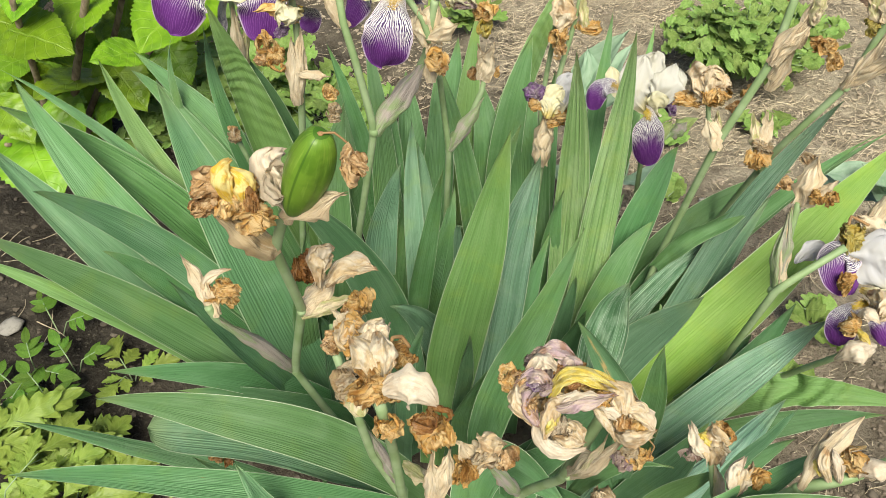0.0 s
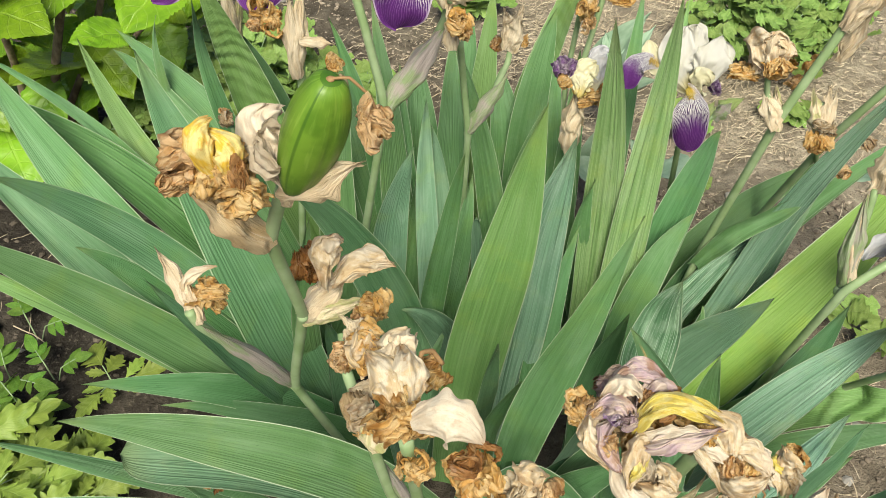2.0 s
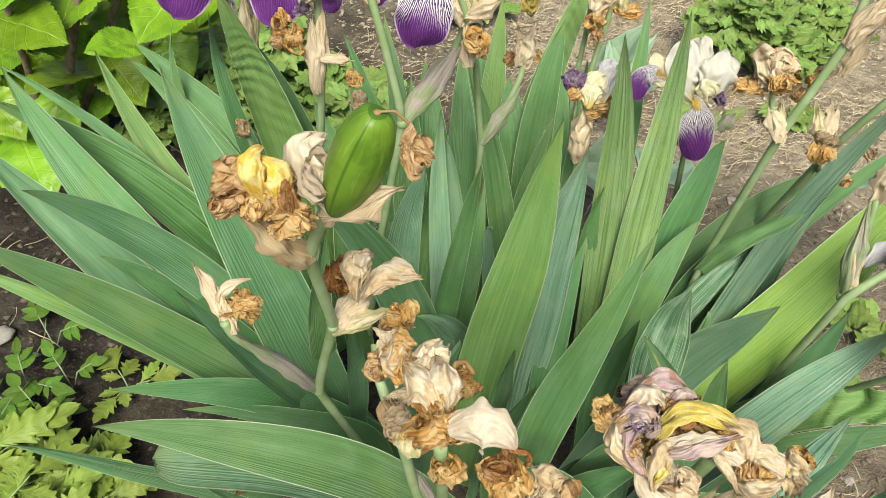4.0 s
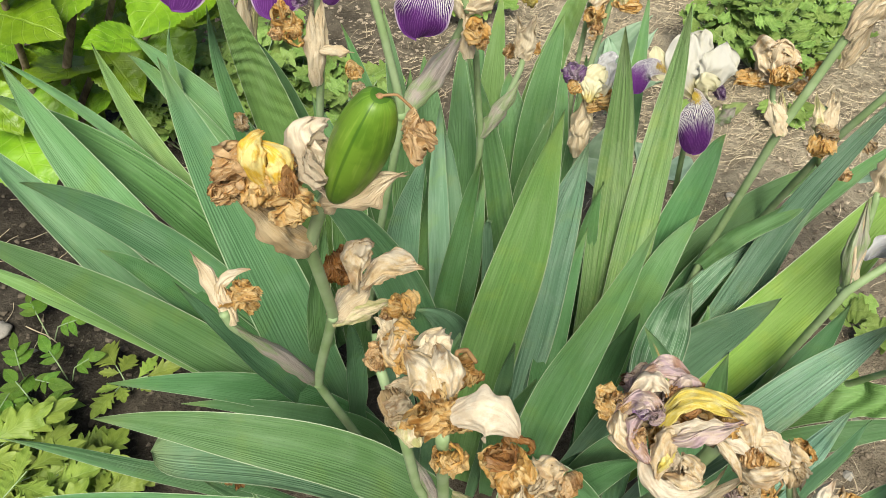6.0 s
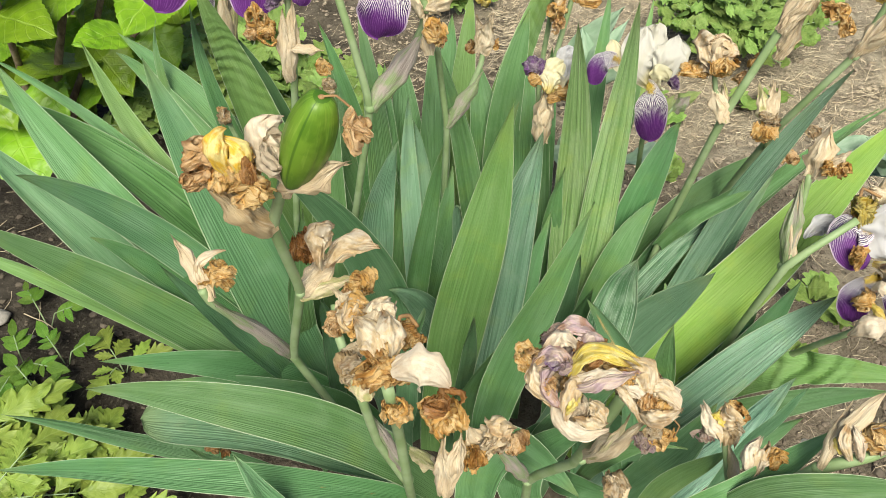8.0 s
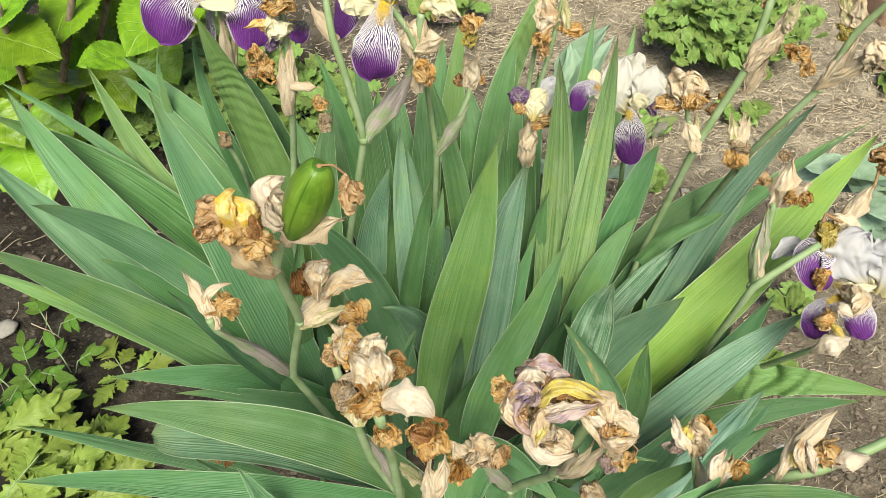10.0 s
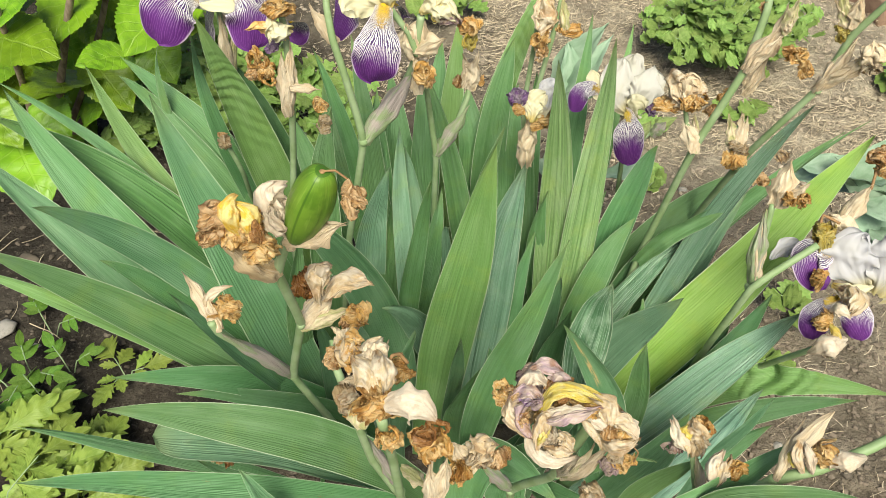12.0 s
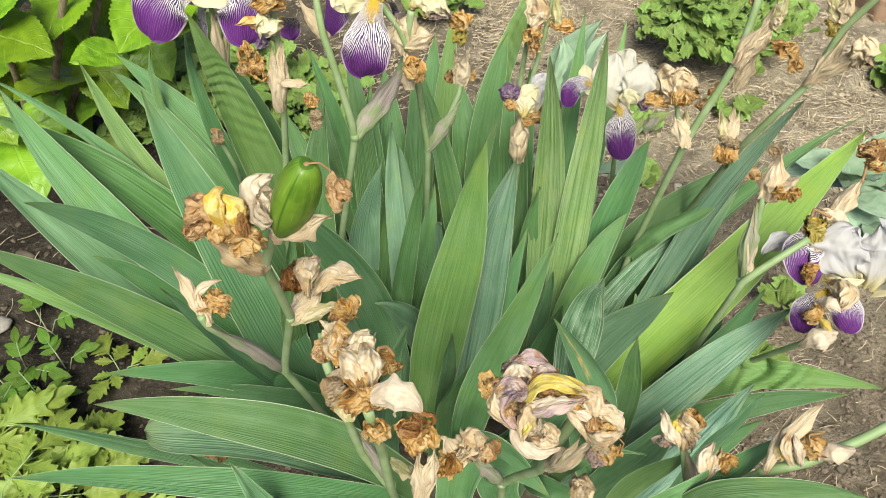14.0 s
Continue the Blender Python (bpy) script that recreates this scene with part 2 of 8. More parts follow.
WILT = {
    "brown": wilt_material("petal_brown", (0.66, 0.41, 0.17), (0.80, 0.61, 0.37), (0.30, 0.13, 0.035), 0.5, 0.2, 0.7),
    "amber": wilt_material("petal_amber", (0.75, 0.48, 0.16), (0.84, 0.66, 0.36), (0.38, 0.17, 0.032), 0.45, 0.2, 0.8),
    "cream": wilt_material("petal_cream", (0.56, 0.43, 0.26), (0.64, 0.555, 0.42), (0.38, 0.22, 0.095), 0.6, 0.2),
    "shell": wilt_material("petal_shell", (0.65, 0.545, 0.41), (0.69, 0.615, 0.495), (0.54, 0.40, 0.28), 0.5, 0.2, 0.3),
    "gold": wilt_material("petal_gold", (0.76, 0.51, 0.06), (0.84, 0.72, 0.30), (0.58, 0.28, 0.04), 0.4, 0.25, 0.5),
    "yellow": wilt_material("petal_yellow", (0.60, 0.48, 0.09), (0.64, 0.57, 0.22), (0.47, 0.27, 0.05), 0.4, 0.2, 0.35),
    "mauve": wilt_material("petal_mauve", (0.58, 0.47, 0.40), (0.44, 0.325, 0.36), (0.31, 0.17, 0.10), 0.6, 0.2, 0.8),
    "rust": wilt_material("petal_rust", (0.42, 0.20, 0.06), (0.56, 0.33, 0.14), (0.17, 0.065, 0.025), 0.42, 0.15),
    "lilac": wilt_material("petal_lilac", (0.27, 0.13, 0.35), (0.50, 0.40, 0.52), (0.66, 0.59, 0.59)),
}


def fall_material():
    """The hanging petal: white ground with dark violet veins that fan out and melt into a violet blade, pale rim, yellow throat."""
    k = Nodes("fall_veined")
    uv, u, v = k.uv()
    rnd = k.math("MULTIPLY", k.random(), 17.0)
    wob = k.noise(k.scaled(uv, 4.0, 4.0, 1, rnd), 1.0, 2.0)
    jag = k.noise(k.scaled(uv, 16.0, 9.0, 1, rnd), 1.0, 3.0, 0.6)
    side = k.math("MULTIPLY", k.math("SUBTRACT", u, 0.5), 2.0)
    edge = k.math("ABSOLUTE", side)
    # lines of one angle from the throat
    fan = k.math("DIVIDE", side, k.math("ADD", k.math("MULTIPLY", v, 1.25), 0.22))
    bend = k.math("ADD", k.math("MULTIPLY", wob, 13.0), k.math("MULTIPLY", jag, 9.0))
    first = k.math("SINE", k.math("ADD", k.math("MULTIPLY", fan, 46.0), bend))
    second = k.math("SINE", k.math("ADD", k.math("MULTIPLY", fan, 92.0), bend))
    late = k.span(v, 0.42, 0.62)
    lines = k.math("ADD", k.math("MULTIPLY", first, k.math("SUBTRACT", 1.0, late)), k.math("MULTIPLY", second, late))
    zone = k.math("ADD", k.math("SUBTRACT", v, 0.02), k.math("MULTIPLY", k.math("SUBTRACT", wob, 0.5), 0.28))
    zone = k.math("SUBTRACT", zone, k.math("MULTIPLY", k.math("MULTIPLY", edge, edge), 0.10))
    # the veins thicken downwards until the white between them is only thin streaks
    level = k.math("SUBTRACT", 0.15, k.math("MULTIPLY", k.span(zone, 0.32, 0.95), 0.95))
    vein = k.span(k.math("ADD", lines, k.math("MULTIPLY", k.math("SUBTRACT", jag, 0.5), 1.5)), k.math("SUBTRACT", level, 0.25), k.math("ADD", level, 0.25))
    ink = k.mix(k.span(zone, 0.35, 0.85), (0.046, 0.018, 0.105), (0.125, 0.028, 0.200))
    ground = k.mix(k.span(zone, 0.44, 0.78), (0.80, 0.78, 0.78), (0.20, 0.065, 0.29))
    c = k.mix(vein, ground, ink)
    c = k.mix(k.math("MULTIPLY", k.span(v, 0.34, 0.12), k.math("MULTIPLY", vein, 0.5)), c, (0.42, 0.30, 0.06))
    rim = k.math("MULTIPLY", k.span(k.math("ADD", edge, k.math("MULTIPLY", wob, 0.08)), 0.95, 1.01), k.span(v, 0.985, 0.93))
    c = k.mix(k.math("MULTIPLY", rim, 0.6), c, (0.78, 0.68, 0.80))
    throat = k.math("MULTIPLY", k.span(v, 0.24, 0.08), k.span(edge, 0.85, 0.25))
    c = k.mix(throat, c, (0.86, 0.58, 0.02))
    k.bump(k.math("ADD", lines, wob), 0.25, 0.0008)
    return k.done(c, 0.5, 0.25, c, 0.3)


def petal_material(name, a, b, d):
    k = Nodes(name)
    uv, _, v = k.uv()
    rnd = k.math("MULTIPLY", k.random(), 19.0)
    vein = k.noise(k.scaled(uv, 30, 2.0, 1, rnd), 1.0, 3.0)
    patch = k.noise(k.scaled(uv, 2.2, 2.2, 1, rnd), 1.0, 2.0)
    c = k.mix(k.span(v, 0.02, 0.28), d, a)
    c = k.mix(k.math("MULTIPLY", k.span(patch, 0.42, 0.7), 0.6), c, b)
    c = k.mix(k.math("MULTIPLY", k.span(vein, 0.58, 0.75), 0.14), c, d)
    k.bump(k.math("ADD", k.math("MULTIPLY", vein, 0.5), patch), 0.4, 0.0012)
    return k.done(c, 0.6, 0.4, c, 0.15)


FALL = fall_material()
STANDARD_WHITE = petal_material("standard_white", (0.62, 0.62, 0.655), (0.60, 0.59, 0.57), (0.62, 0.55, 0.28))
STANDARD_IVORY = petal_material("standard_ivory", (0.68, 0.665, 0.62), (0.66, 0.64, 0.54), (0.66, 0.58, 0.28))
STANDARD_CREAM = petal_material("standard_cream", (0.80, 0.76, 0.54), (0.82, 0.80, 0.66), (0.74, 0.60, 0.18))
STEM = stem_material()


def plain_leaf_material(name, dark, light, veincol, strength=0.5, rough=0.45, thin=0.3):
    """Broad leaf: a midrib, side veins that run forwards, puckered between them."""
    k = Nodes(name)
    uv, u, v = k.uv()
    rnd = k.random()
    off = k.math("MULTIPLY", rnd, 29.0)
    side = k.math("ABSOLUTE", k.math("MULTIPLY", k.math("SUBTRACT", u, 0.5), 2.0))
    wob = k.noise(k.scaled(uv, 4, 4, 1, off), 1.0, 3.0)
    rays = k.math("SINE", k.math("ADD", k.math("MULTIPLY", k.math("SUBTRACT", v, k.math("MULTIPLY", side, 0.30)), 46.0), k.math("MULTIPLY", wob, 1.6)))
    veins = k.math("MAXIMUM", k.span(rays, 0.90, 1.0), k.span(side, 0.05, 0.015))
    patch = k.noise(k.scaled(uv, 3, 3, 1, off), 1.0, 4.0, 0.6)
    net = k.voronoi(k.scaled(uv, 13, 22, 1, off), 1.0, "Distance", "DISTANCE_TO_EDGE")
    c = k.mix(k.span(patch, 0.34, 0.66), dark, light)
    c = k.mix(k.math("MULTIPLY", k.span(net, 0.10, 0.0), strength * 0.25), c, veincol)
    c = k.mix(k.math("MULTIPLY", veins, strength), c, veincol)
    hs = k.n.new("ShaderNodeHueSaturation")
    k.put(hs.inputs["Hue"], k.math("ADD", 0.488, k.math("MULTIPLY", rnd, 0.024)))
    k.put(hs.inputs["Value"], k.math("ADD", 0.80, k.math("MULTIPLY", rnd, 0.38)))
    k.put(hs.inputs["Color"], c)
    c = hs.outputs[0]
    k.bump(k.math("ADD", k.math("SUBTRACT", k.math("MULTIPLY", patch, 1.2), k.math("MULTIPLY", veins, min(1.0, strength * 2))), k.math("MULTIPLY", k.span(net, 0.0, 0.35), strength * 0.4)), 0.5, 0.002)
    return k.done(c, rough, thin, k.mix(0.5, c, (0.45, 0.55, 0.05)), 0.4)


SHRUB_LEAF = plain_leaf_material("shrub_leaf", (0.115, 0.24, 0.010), (0.21, 0.375, 0.018), (0.30, 0.45, 0.07), 0.34, 0.36, 0.22)
WEED_LEAF = plain_leaf_material("weed_leaf", (0.185, 0.275, 0.042), (0.285, 0.38, 0.068), (0.40, 0.51, 0.16), 0.22)
SEEDLING_LEAF = plain_leaf_material("seedling_leaf", (0.075, 0.18, 0.018), (0.13, 0.26, 0.028), (0.22, 0.34, 0.08))
LACY_LEAF = plain_leaf_material("lacy_leaf", (0.19, 0.32, 0.065), (0.30, 0.45, 0.115), (0.38, 0.49, 0.22))
MUM_LEAF = plain_leaf_material("mum_leaf", (0.165, 0.285, 0.055), (0.30, 0.44, 0.115), (0.36, 0.48, 0.18))
SEDUM_LEAF = plain_leaf_material("succulent_leaf", (0.24, 0.37, 0.25), (0.36, 0.49, 0.36), (0.46, 0.57, 0.46), 0.03, 0.5, 0.15)


def scatter_material(name, a, b, d, rough=0.85):
    k = Nodes(name)
    o = k.coords()
    r = k.island()
    c = k.mix(r, a, b)
    n = k.noise(o, 150, 4, 0.7)
    c = k.mix(k.math("MULTIPLY", k.span(n, 0.45, 0.7), 0.6), c, d)
    k.bump(n, 0.5, 0.002)
    return k.done(c, rough, 0.0, None, 0.2)


def bark_material():
    k = Nodes("woody_stem")
    o = k.coords()
    a = k.noise(k.scaled(o, 60, 60, 12), 1.0, 4, 0.65)
    c = k.mix(k.span(a, 0.35, 0.65), (0.12, 0.085, 0.055), (0.30, 0.24, 0.17))
    k.bump(a, 0.6, 0.002)
    return k.done(c, 0.8)


BARK = bark_material()
STYLE = scatter_material("withered_style", (0.22, 0.12, 0.055), (0.31, 0.19, 0.09), (0.13, 0.07, 0.035), 0.6)


def capsule_material():
    k = Nodes("seed_pod_green")
    uv, u, _ = k.uv()
    o = k.coords()
    a = k.noise(k.scaled(uv, 30, 3, 1), 1.0, 3)
    b = k.noise(o, 90, 3)
    c = k.mix(k.span(b, 0.35, 0.65), (0.075, 0.165, 0.012), (0.125, 0.235, 0.022))
    c = k.mix(k.math("MULTIPLY", k.span(a, 0.5, 0.72), 0.35), c, (0.26, 0.40, 0.07))
    seam = k.math("ABSOLUTE", k.math("SINE", k.math("MULTIPLY", u, math.pi * 3)))
    c = k.mix(k.math("MULTIPLY", k.span(seam, 0.12, 0.03), 0.7), c, (0.03, 0.09, 0.008))
    k.bump(a, 0.15, 0.001)
    return k.done(c, 0.42, 0.0, None, 0.4)


CAPSULE = capsule_material()


def soil_material():
    k = Nodes("garden_soil")
    o = k.coords()
    mid = k.noise(o, 17, 5, 0.65)
    fine = k.noise(o, 130, 5, 0.75)
    grit = k.voronoi(o, 160)
    sep = k.n.new("ShaderNodeSeparateXYZ")
    k.put(sep.inputs[0], o)
    # the bed by the shrub is dark humus; the open side is dry and sandy
    wide = k.noise(o, 1.1, 5, 0.6, 0.8)
    patch = k.noise(o, 4.5, 4, 0.6, 0.6)

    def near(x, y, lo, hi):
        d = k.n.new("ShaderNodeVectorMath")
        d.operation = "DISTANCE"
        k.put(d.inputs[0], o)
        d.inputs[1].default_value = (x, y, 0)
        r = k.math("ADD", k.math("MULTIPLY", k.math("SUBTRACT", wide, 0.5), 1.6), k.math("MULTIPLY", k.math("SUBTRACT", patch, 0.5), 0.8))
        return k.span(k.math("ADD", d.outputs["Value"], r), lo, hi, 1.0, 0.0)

    dark_bed = k.mix(k.span(mid, 0.35, 0.7), (0.028, 0.024, 0.019), (0.085, 0.073, 0.058))
    sand = k.mix(k.span(mid, 0.35, 0.7), (0.10, 0.079, 0.056), (0.22, 0.178, 0.130))
    dusty = k.mix(k.span(mid, 0.35, 0.7), (0.25, 0.213, 0.158), (0.50, 0.434, 0.328))
    c = k.mix(near(0.75, 1.9, 0.4, 1.65), sand, dusty)
    # spread wide, so its dark tone also supplies shade in gaps under the leaves
    c = k.mix(near(-0.85, 1.0, 0.5, 1.5), c, dark_bed)
    c = k.mix(k.math("MULTIPLY", k.span(fine, 0.52, 0.72), 0.5), c, (0.30, 0.262, 0.20))
    c = k.mix(k.math("MULTIPLY", k.span(grit, 0.22, 0.08), 0.4), c, (0.06, 0.045, 0.035))
    k.bump(k.math("ADD", k.math("MULTIPLY", mid, 1.0), k.math("MULTIPLY", fine, 0.8)), 1.0, 0.012)
    return k.done(c, 0.95, 0.0, None, 0.15)


SOIL = soil_material()
CLOD = scatter_material("soil_crumb", (0.055, 0.046, 0.036), (0.150, 0.126, 0.098), (0.10, 0.084, 0.065))
EARTH = scatter_material("earth_crumb", (0.11, 0.089, 0.067), (0.21, 0.171, 0.131), (0.15, 0.122, 0.094))
DUST = scatter_material("dusty_crumb", (0.26, 0.215, 0.165), (0.44, 0.37, 0.285), (0.20, 0.165, 0.125))
STRAW = scatter_material("dry_straw", (0.42, 0.345, 0.235), (0.68, 0.59, 0.44), (0.24, 0.18, 0.11))
PEBBLE = scatter_material("pebble_grey", (0.20, 0.19, 0.17), (0.34, 0.32, 0.29), (0.15, 0.14, 0.125))
SLAB = scatter_material("slab_terracotta", (0.30, 0.20, 0.14), (0.34, 0.23, 0.16), (0.22, 0.15, 0.11))


# ---- mesh helpers ----
def mesh_of(name, bm, material):
    me = bpy.data.meshes.new(name)
    bm.to_mesh(me)
    bm.free()
    me.materials.append(material)
    for p in me.polygons:
        p.use_smooth = True
    return me


def part(name, bm, material, parent=None, label=""):
    ob = new(name, mesh_of(name, bm, material))
    if parent is not None:
        ob.parent = parent
        ob.matrix_parent_inverse = Matrix.Translation(-parent.matrix_basis.translation) if parent.parent is None else Matrix.Identity(4)
    return tagged(ob, label)


def thing(name, at, label, category, group=""):
    e = new(name)
    e.location = at
    e.empty_display_size = 0.05
    return tagged(e, label, category, group)


def curve3(a, m, b, s):
    """The point at s of the curve from a through m (at one half) to b, and its direction."""
    c = m * 2 - (a + b) * 0.5
    p = a * (1 - s) ** 2 + c * (2 * s * (1 - s)) + b * s * s
    d = (c - a) * (2 * (1 - s)) + (b - c) * (2 * s)
    return p, d.normalized()


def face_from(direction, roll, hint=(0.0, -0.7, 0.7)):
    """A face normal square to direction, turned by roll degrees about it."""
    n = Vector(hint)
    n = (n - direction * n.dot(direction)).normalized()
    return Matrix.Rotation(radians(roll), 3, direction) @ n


def sheet(rows, cols, place, thick=0.0, ease=1.0):
    """A grid of points place(u, v), u and v from 0 to 1, given a back side thick metres behind it.
    place returns the point and the normal. Closed all round, with uv coordinates."""
    bm = bmesh.new()
    uvl = bm.loops.layers.uv.new("uv")
    top, low = [], []
    for j in range(rows + 1):
        a, b = [], []
        for i in range(cols + 1):
            u, v = i / cols, 1 - (1 - j / rows) ** ease
            p, n = place(u, v)
            t = thick * min(1.0, 0.12 + 4 * u, 0.12 + 4 * (1 - u)) * min(1.0, 10 * (1 - v) + 0.05) * 0.5
            a.append(bm.verts.new(p + n * t))
            b.append(bm.verts.new(p - n * t))
        top.append(a)
        low.append(b)
    for j in range(rows):
        for i in range(cols):
            for g, flip in ((top, False), (low, True)):
                q = [(i, j), (i + 1, j), (i + 1, j + 1), (i, j + 1)]
                if flip:
                    q.reverse()
                try:
                    f = bm.faces.new([g[y][x] for x, y in q])
                except ValueError:
                    continue
                for loop, (x, y) in zip(f.loops, q):
                    loop[uvl].uv = (x / cols, 1 - (1 - y / rows) ** ease)
    return bm


def tube(bm, points, radii, sides=8, caps=True):
    """A round stem through the points, smoothed between them."""
    pts = [Vector(p) for p in points]
    fine, rad = [], []
    n = len(pts)
    for i in range(n - 1):
        p0, p1, p2, p3 = pts[max(i - 1, 0)], pts[i], pts[i + 1], pts[min(i + 2, n - 1)]
        for s in range(5):
            t = s / 5
            t2, t3 = t * t, t * t * t
            m1, m2 = (p2 - p1) * 0.7 + (p2 - p0) * 0.1, (p2 - p1) * 0.7 + (p3 - p1) * 0.1
            fine.append(p1 * (2 * t3 - 3 * t2 + 1) + m1 * (t3 - 2 * t2 + t) + p2 * (3 * t2 - 2 * t3) + m2 * (t3 - t2))
            rad.append(radii[i] * (1 - t) + radii[i + 1] * t)
    fine.append(pts[-1])
    rad.append(radii[-1])
    rings = []
    side = Vector((1, 0.1, 0))
    for i, p in enumerate(fine):
        d = (fine[min(i + 1, len(fine) - 1)] - fine[max(i - 1, 0)]).normalized()
        side = (side - d * side.dot(d)).normalized()
        up = d.cross(side)
        rings.append([bm.verts.new(p + (side * math.cos(a) + up * math.sin(a)) * rad[i]) for a in (2 * math.pi * k / sides for k in range(sides))])
    for a, b in zip(rings, rings[1:]):
        for k in range(sides):
            bm.faces.new((a[k], a[(k + 1) % sides], b[(k + 1) % sides], b[k]))
    if caps:
        bm.faces.new(rings[0][::-1])
        bm.faces.new(rings[-1])
    return bm


def nz(p, f, seed):
    return noise.noise(Vector(p) * f + Vector((seed * 3.7, seed * 1.3, seed * 2.9)))


def crease(p, f, seed):
    """Sharp folds: one on the fold line, falling to nought beside it."""
    return 1.0 - min(1.0, 2.6 * abs(nz(p, f, seed)))


def fold_lines(u, v, seed):
    """Dry tissue folded along straight creases: a sum of zigzags in a few directions, from -1 to 1."""
    total = 0.0
    for i in range(4):
        ang = seed * 2.4 + i * 0.83 + (0.5 if i % 2 else 0.0)
        f = (1.3, 2.1, 3.2, 4.7)[i]
        x = (u * math.cos(ang) + v * math.sin(ang)) * f + seed * 0.37 + i * 0.61 + 0.25 * nz((u * 2, v * 2, 0), 1.0, seed + i)
        total += (4 * abs(x - math.floor(x + 0.5)) - 1) * (0.42, 0.28, 0.18, 0.12)[i]
    return total


def wobble(p, f, seed):
    return noise.noise_vector(Vector(p) * f + Vector((seed * 3.7, seed * 1.3, seed * 2.9)))


# ---- iris leaves ----
LEAF_NO = [0]


def leaf(plant, base, mid, tip, width, roll, look_of="blue", twist=0.0, waves=0.0, curl=0.08, blunt=0.0, pleats=0, ripple=62.0, slant=1.5, zone_at=(0.38, 0.97), taper=2.15):
    """A sword leaf from base through mid to tip. waves: depth of cross wrinkles; pleats: number of long folds."""
    a, m, b = Vector(base), Vector(mid), Vector(tip)
    LEAF_NO[0] += 1
    seed = LEAF_NO[0]
    chord = (b - a).normalized()
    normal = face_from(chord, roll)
    rows = int(ripple * 1.4) if waves else 32
    cols = 16 if pleats or waves else 10

    def place(u, v):
        p, d = curve3(a, m, b, v)
        n = Matrix.Rotation(radians(twist * (v - 0.5)), 3, d) @ (normal - d * normal.dot(d)).normalized()
        w = d.cross(n)
        x = (u - 0.5) * 2
        end = max(0.0, (v - 0.42) / 0.58)
        wide = (0.66 + 0.34 * min(1.0, v / 0.42) ** 0.8) * (1.04 * max(0.0, 1 - end ** taper) if not blunt else max(0.0, 1 - end ** 14) ** 0.5) + 0.0005
        # the keel side runs out a little before the other
        lean = 0.10 * end * (1 - end) * 4
        off = w * (width * 0.5 * wide * (x + lean * (1 if seed % 2 else -1)))
        bend = curl * width * (x * x - 0.3) * wide
        bend += 0.0022 * nz((u * 1.5, v * 4, seed), 1.0, seed) * (1 + 1.6 * abs(x)) + 0.006 * nz((0, v * 2.2, seed), 1.0, seed + 11)
        off += w * (0.005 * nz((0.5, v * 2.5, seed), 1.0, seed + 21) * min(1.0, 4 * v * (1 - v)))
        if waves:
            zone = max(0.0, min(1.0, (v - zone_at[0]) * 6)) * max(0.0, min(1.0, (zone_at[1] - v) * 7))
            zone *= 0.6 + 0.8 * abs(nz((0, v * 6, seed), 1.0, seed + 5))
            phase = v * ripple + x * slant + 7.0 * nz((u * 0.9, v * 5, 0), 1.0, seed)
            fold = 1 - abs(math.sin(phase)) ** 0.7
            bend -= 2.0 * waves * zone * (0.55 + 0.9 * max(0.0, nz((u * 1.6, v * 7, 0), 1.0, seed + 3) + 0.3)) * fold
        if pleats:
            bend += 0.0014 * math.cos(x * pleats * 3.2) * min(1.0, wide * 1.4)
        return p + off + n * bend, n

    return part("leaf", sheet(rows, cols, place, 0.0016, 1.0 if waves else 1.35), LEAF[look_of], plant)


# ---- iris flower parts ----
def stem(plant, points, r0, r1, name="stem", label=""):
    bm = bmesh.new()
    n = len(points)
    tube(bm, points, [r0 + (r1 - r0) * i / (n - 1) for i in range(n)], 10)
    return part(name, bm, STYLE if name == "style" else STEM, plant, label)


def node_ring(plant, at, radius):
    """The swollen joint on a stalk."""
    bm = bmesh.new()
    bmesh.ops.create_icosphere(bm, subdivisions=2, radius=radius, matrix=Matrix.Translation(at) @ Matrix.Diagonal((1, 1, 1.1, 1)))
    return part("joint", bm, STEM, plant)


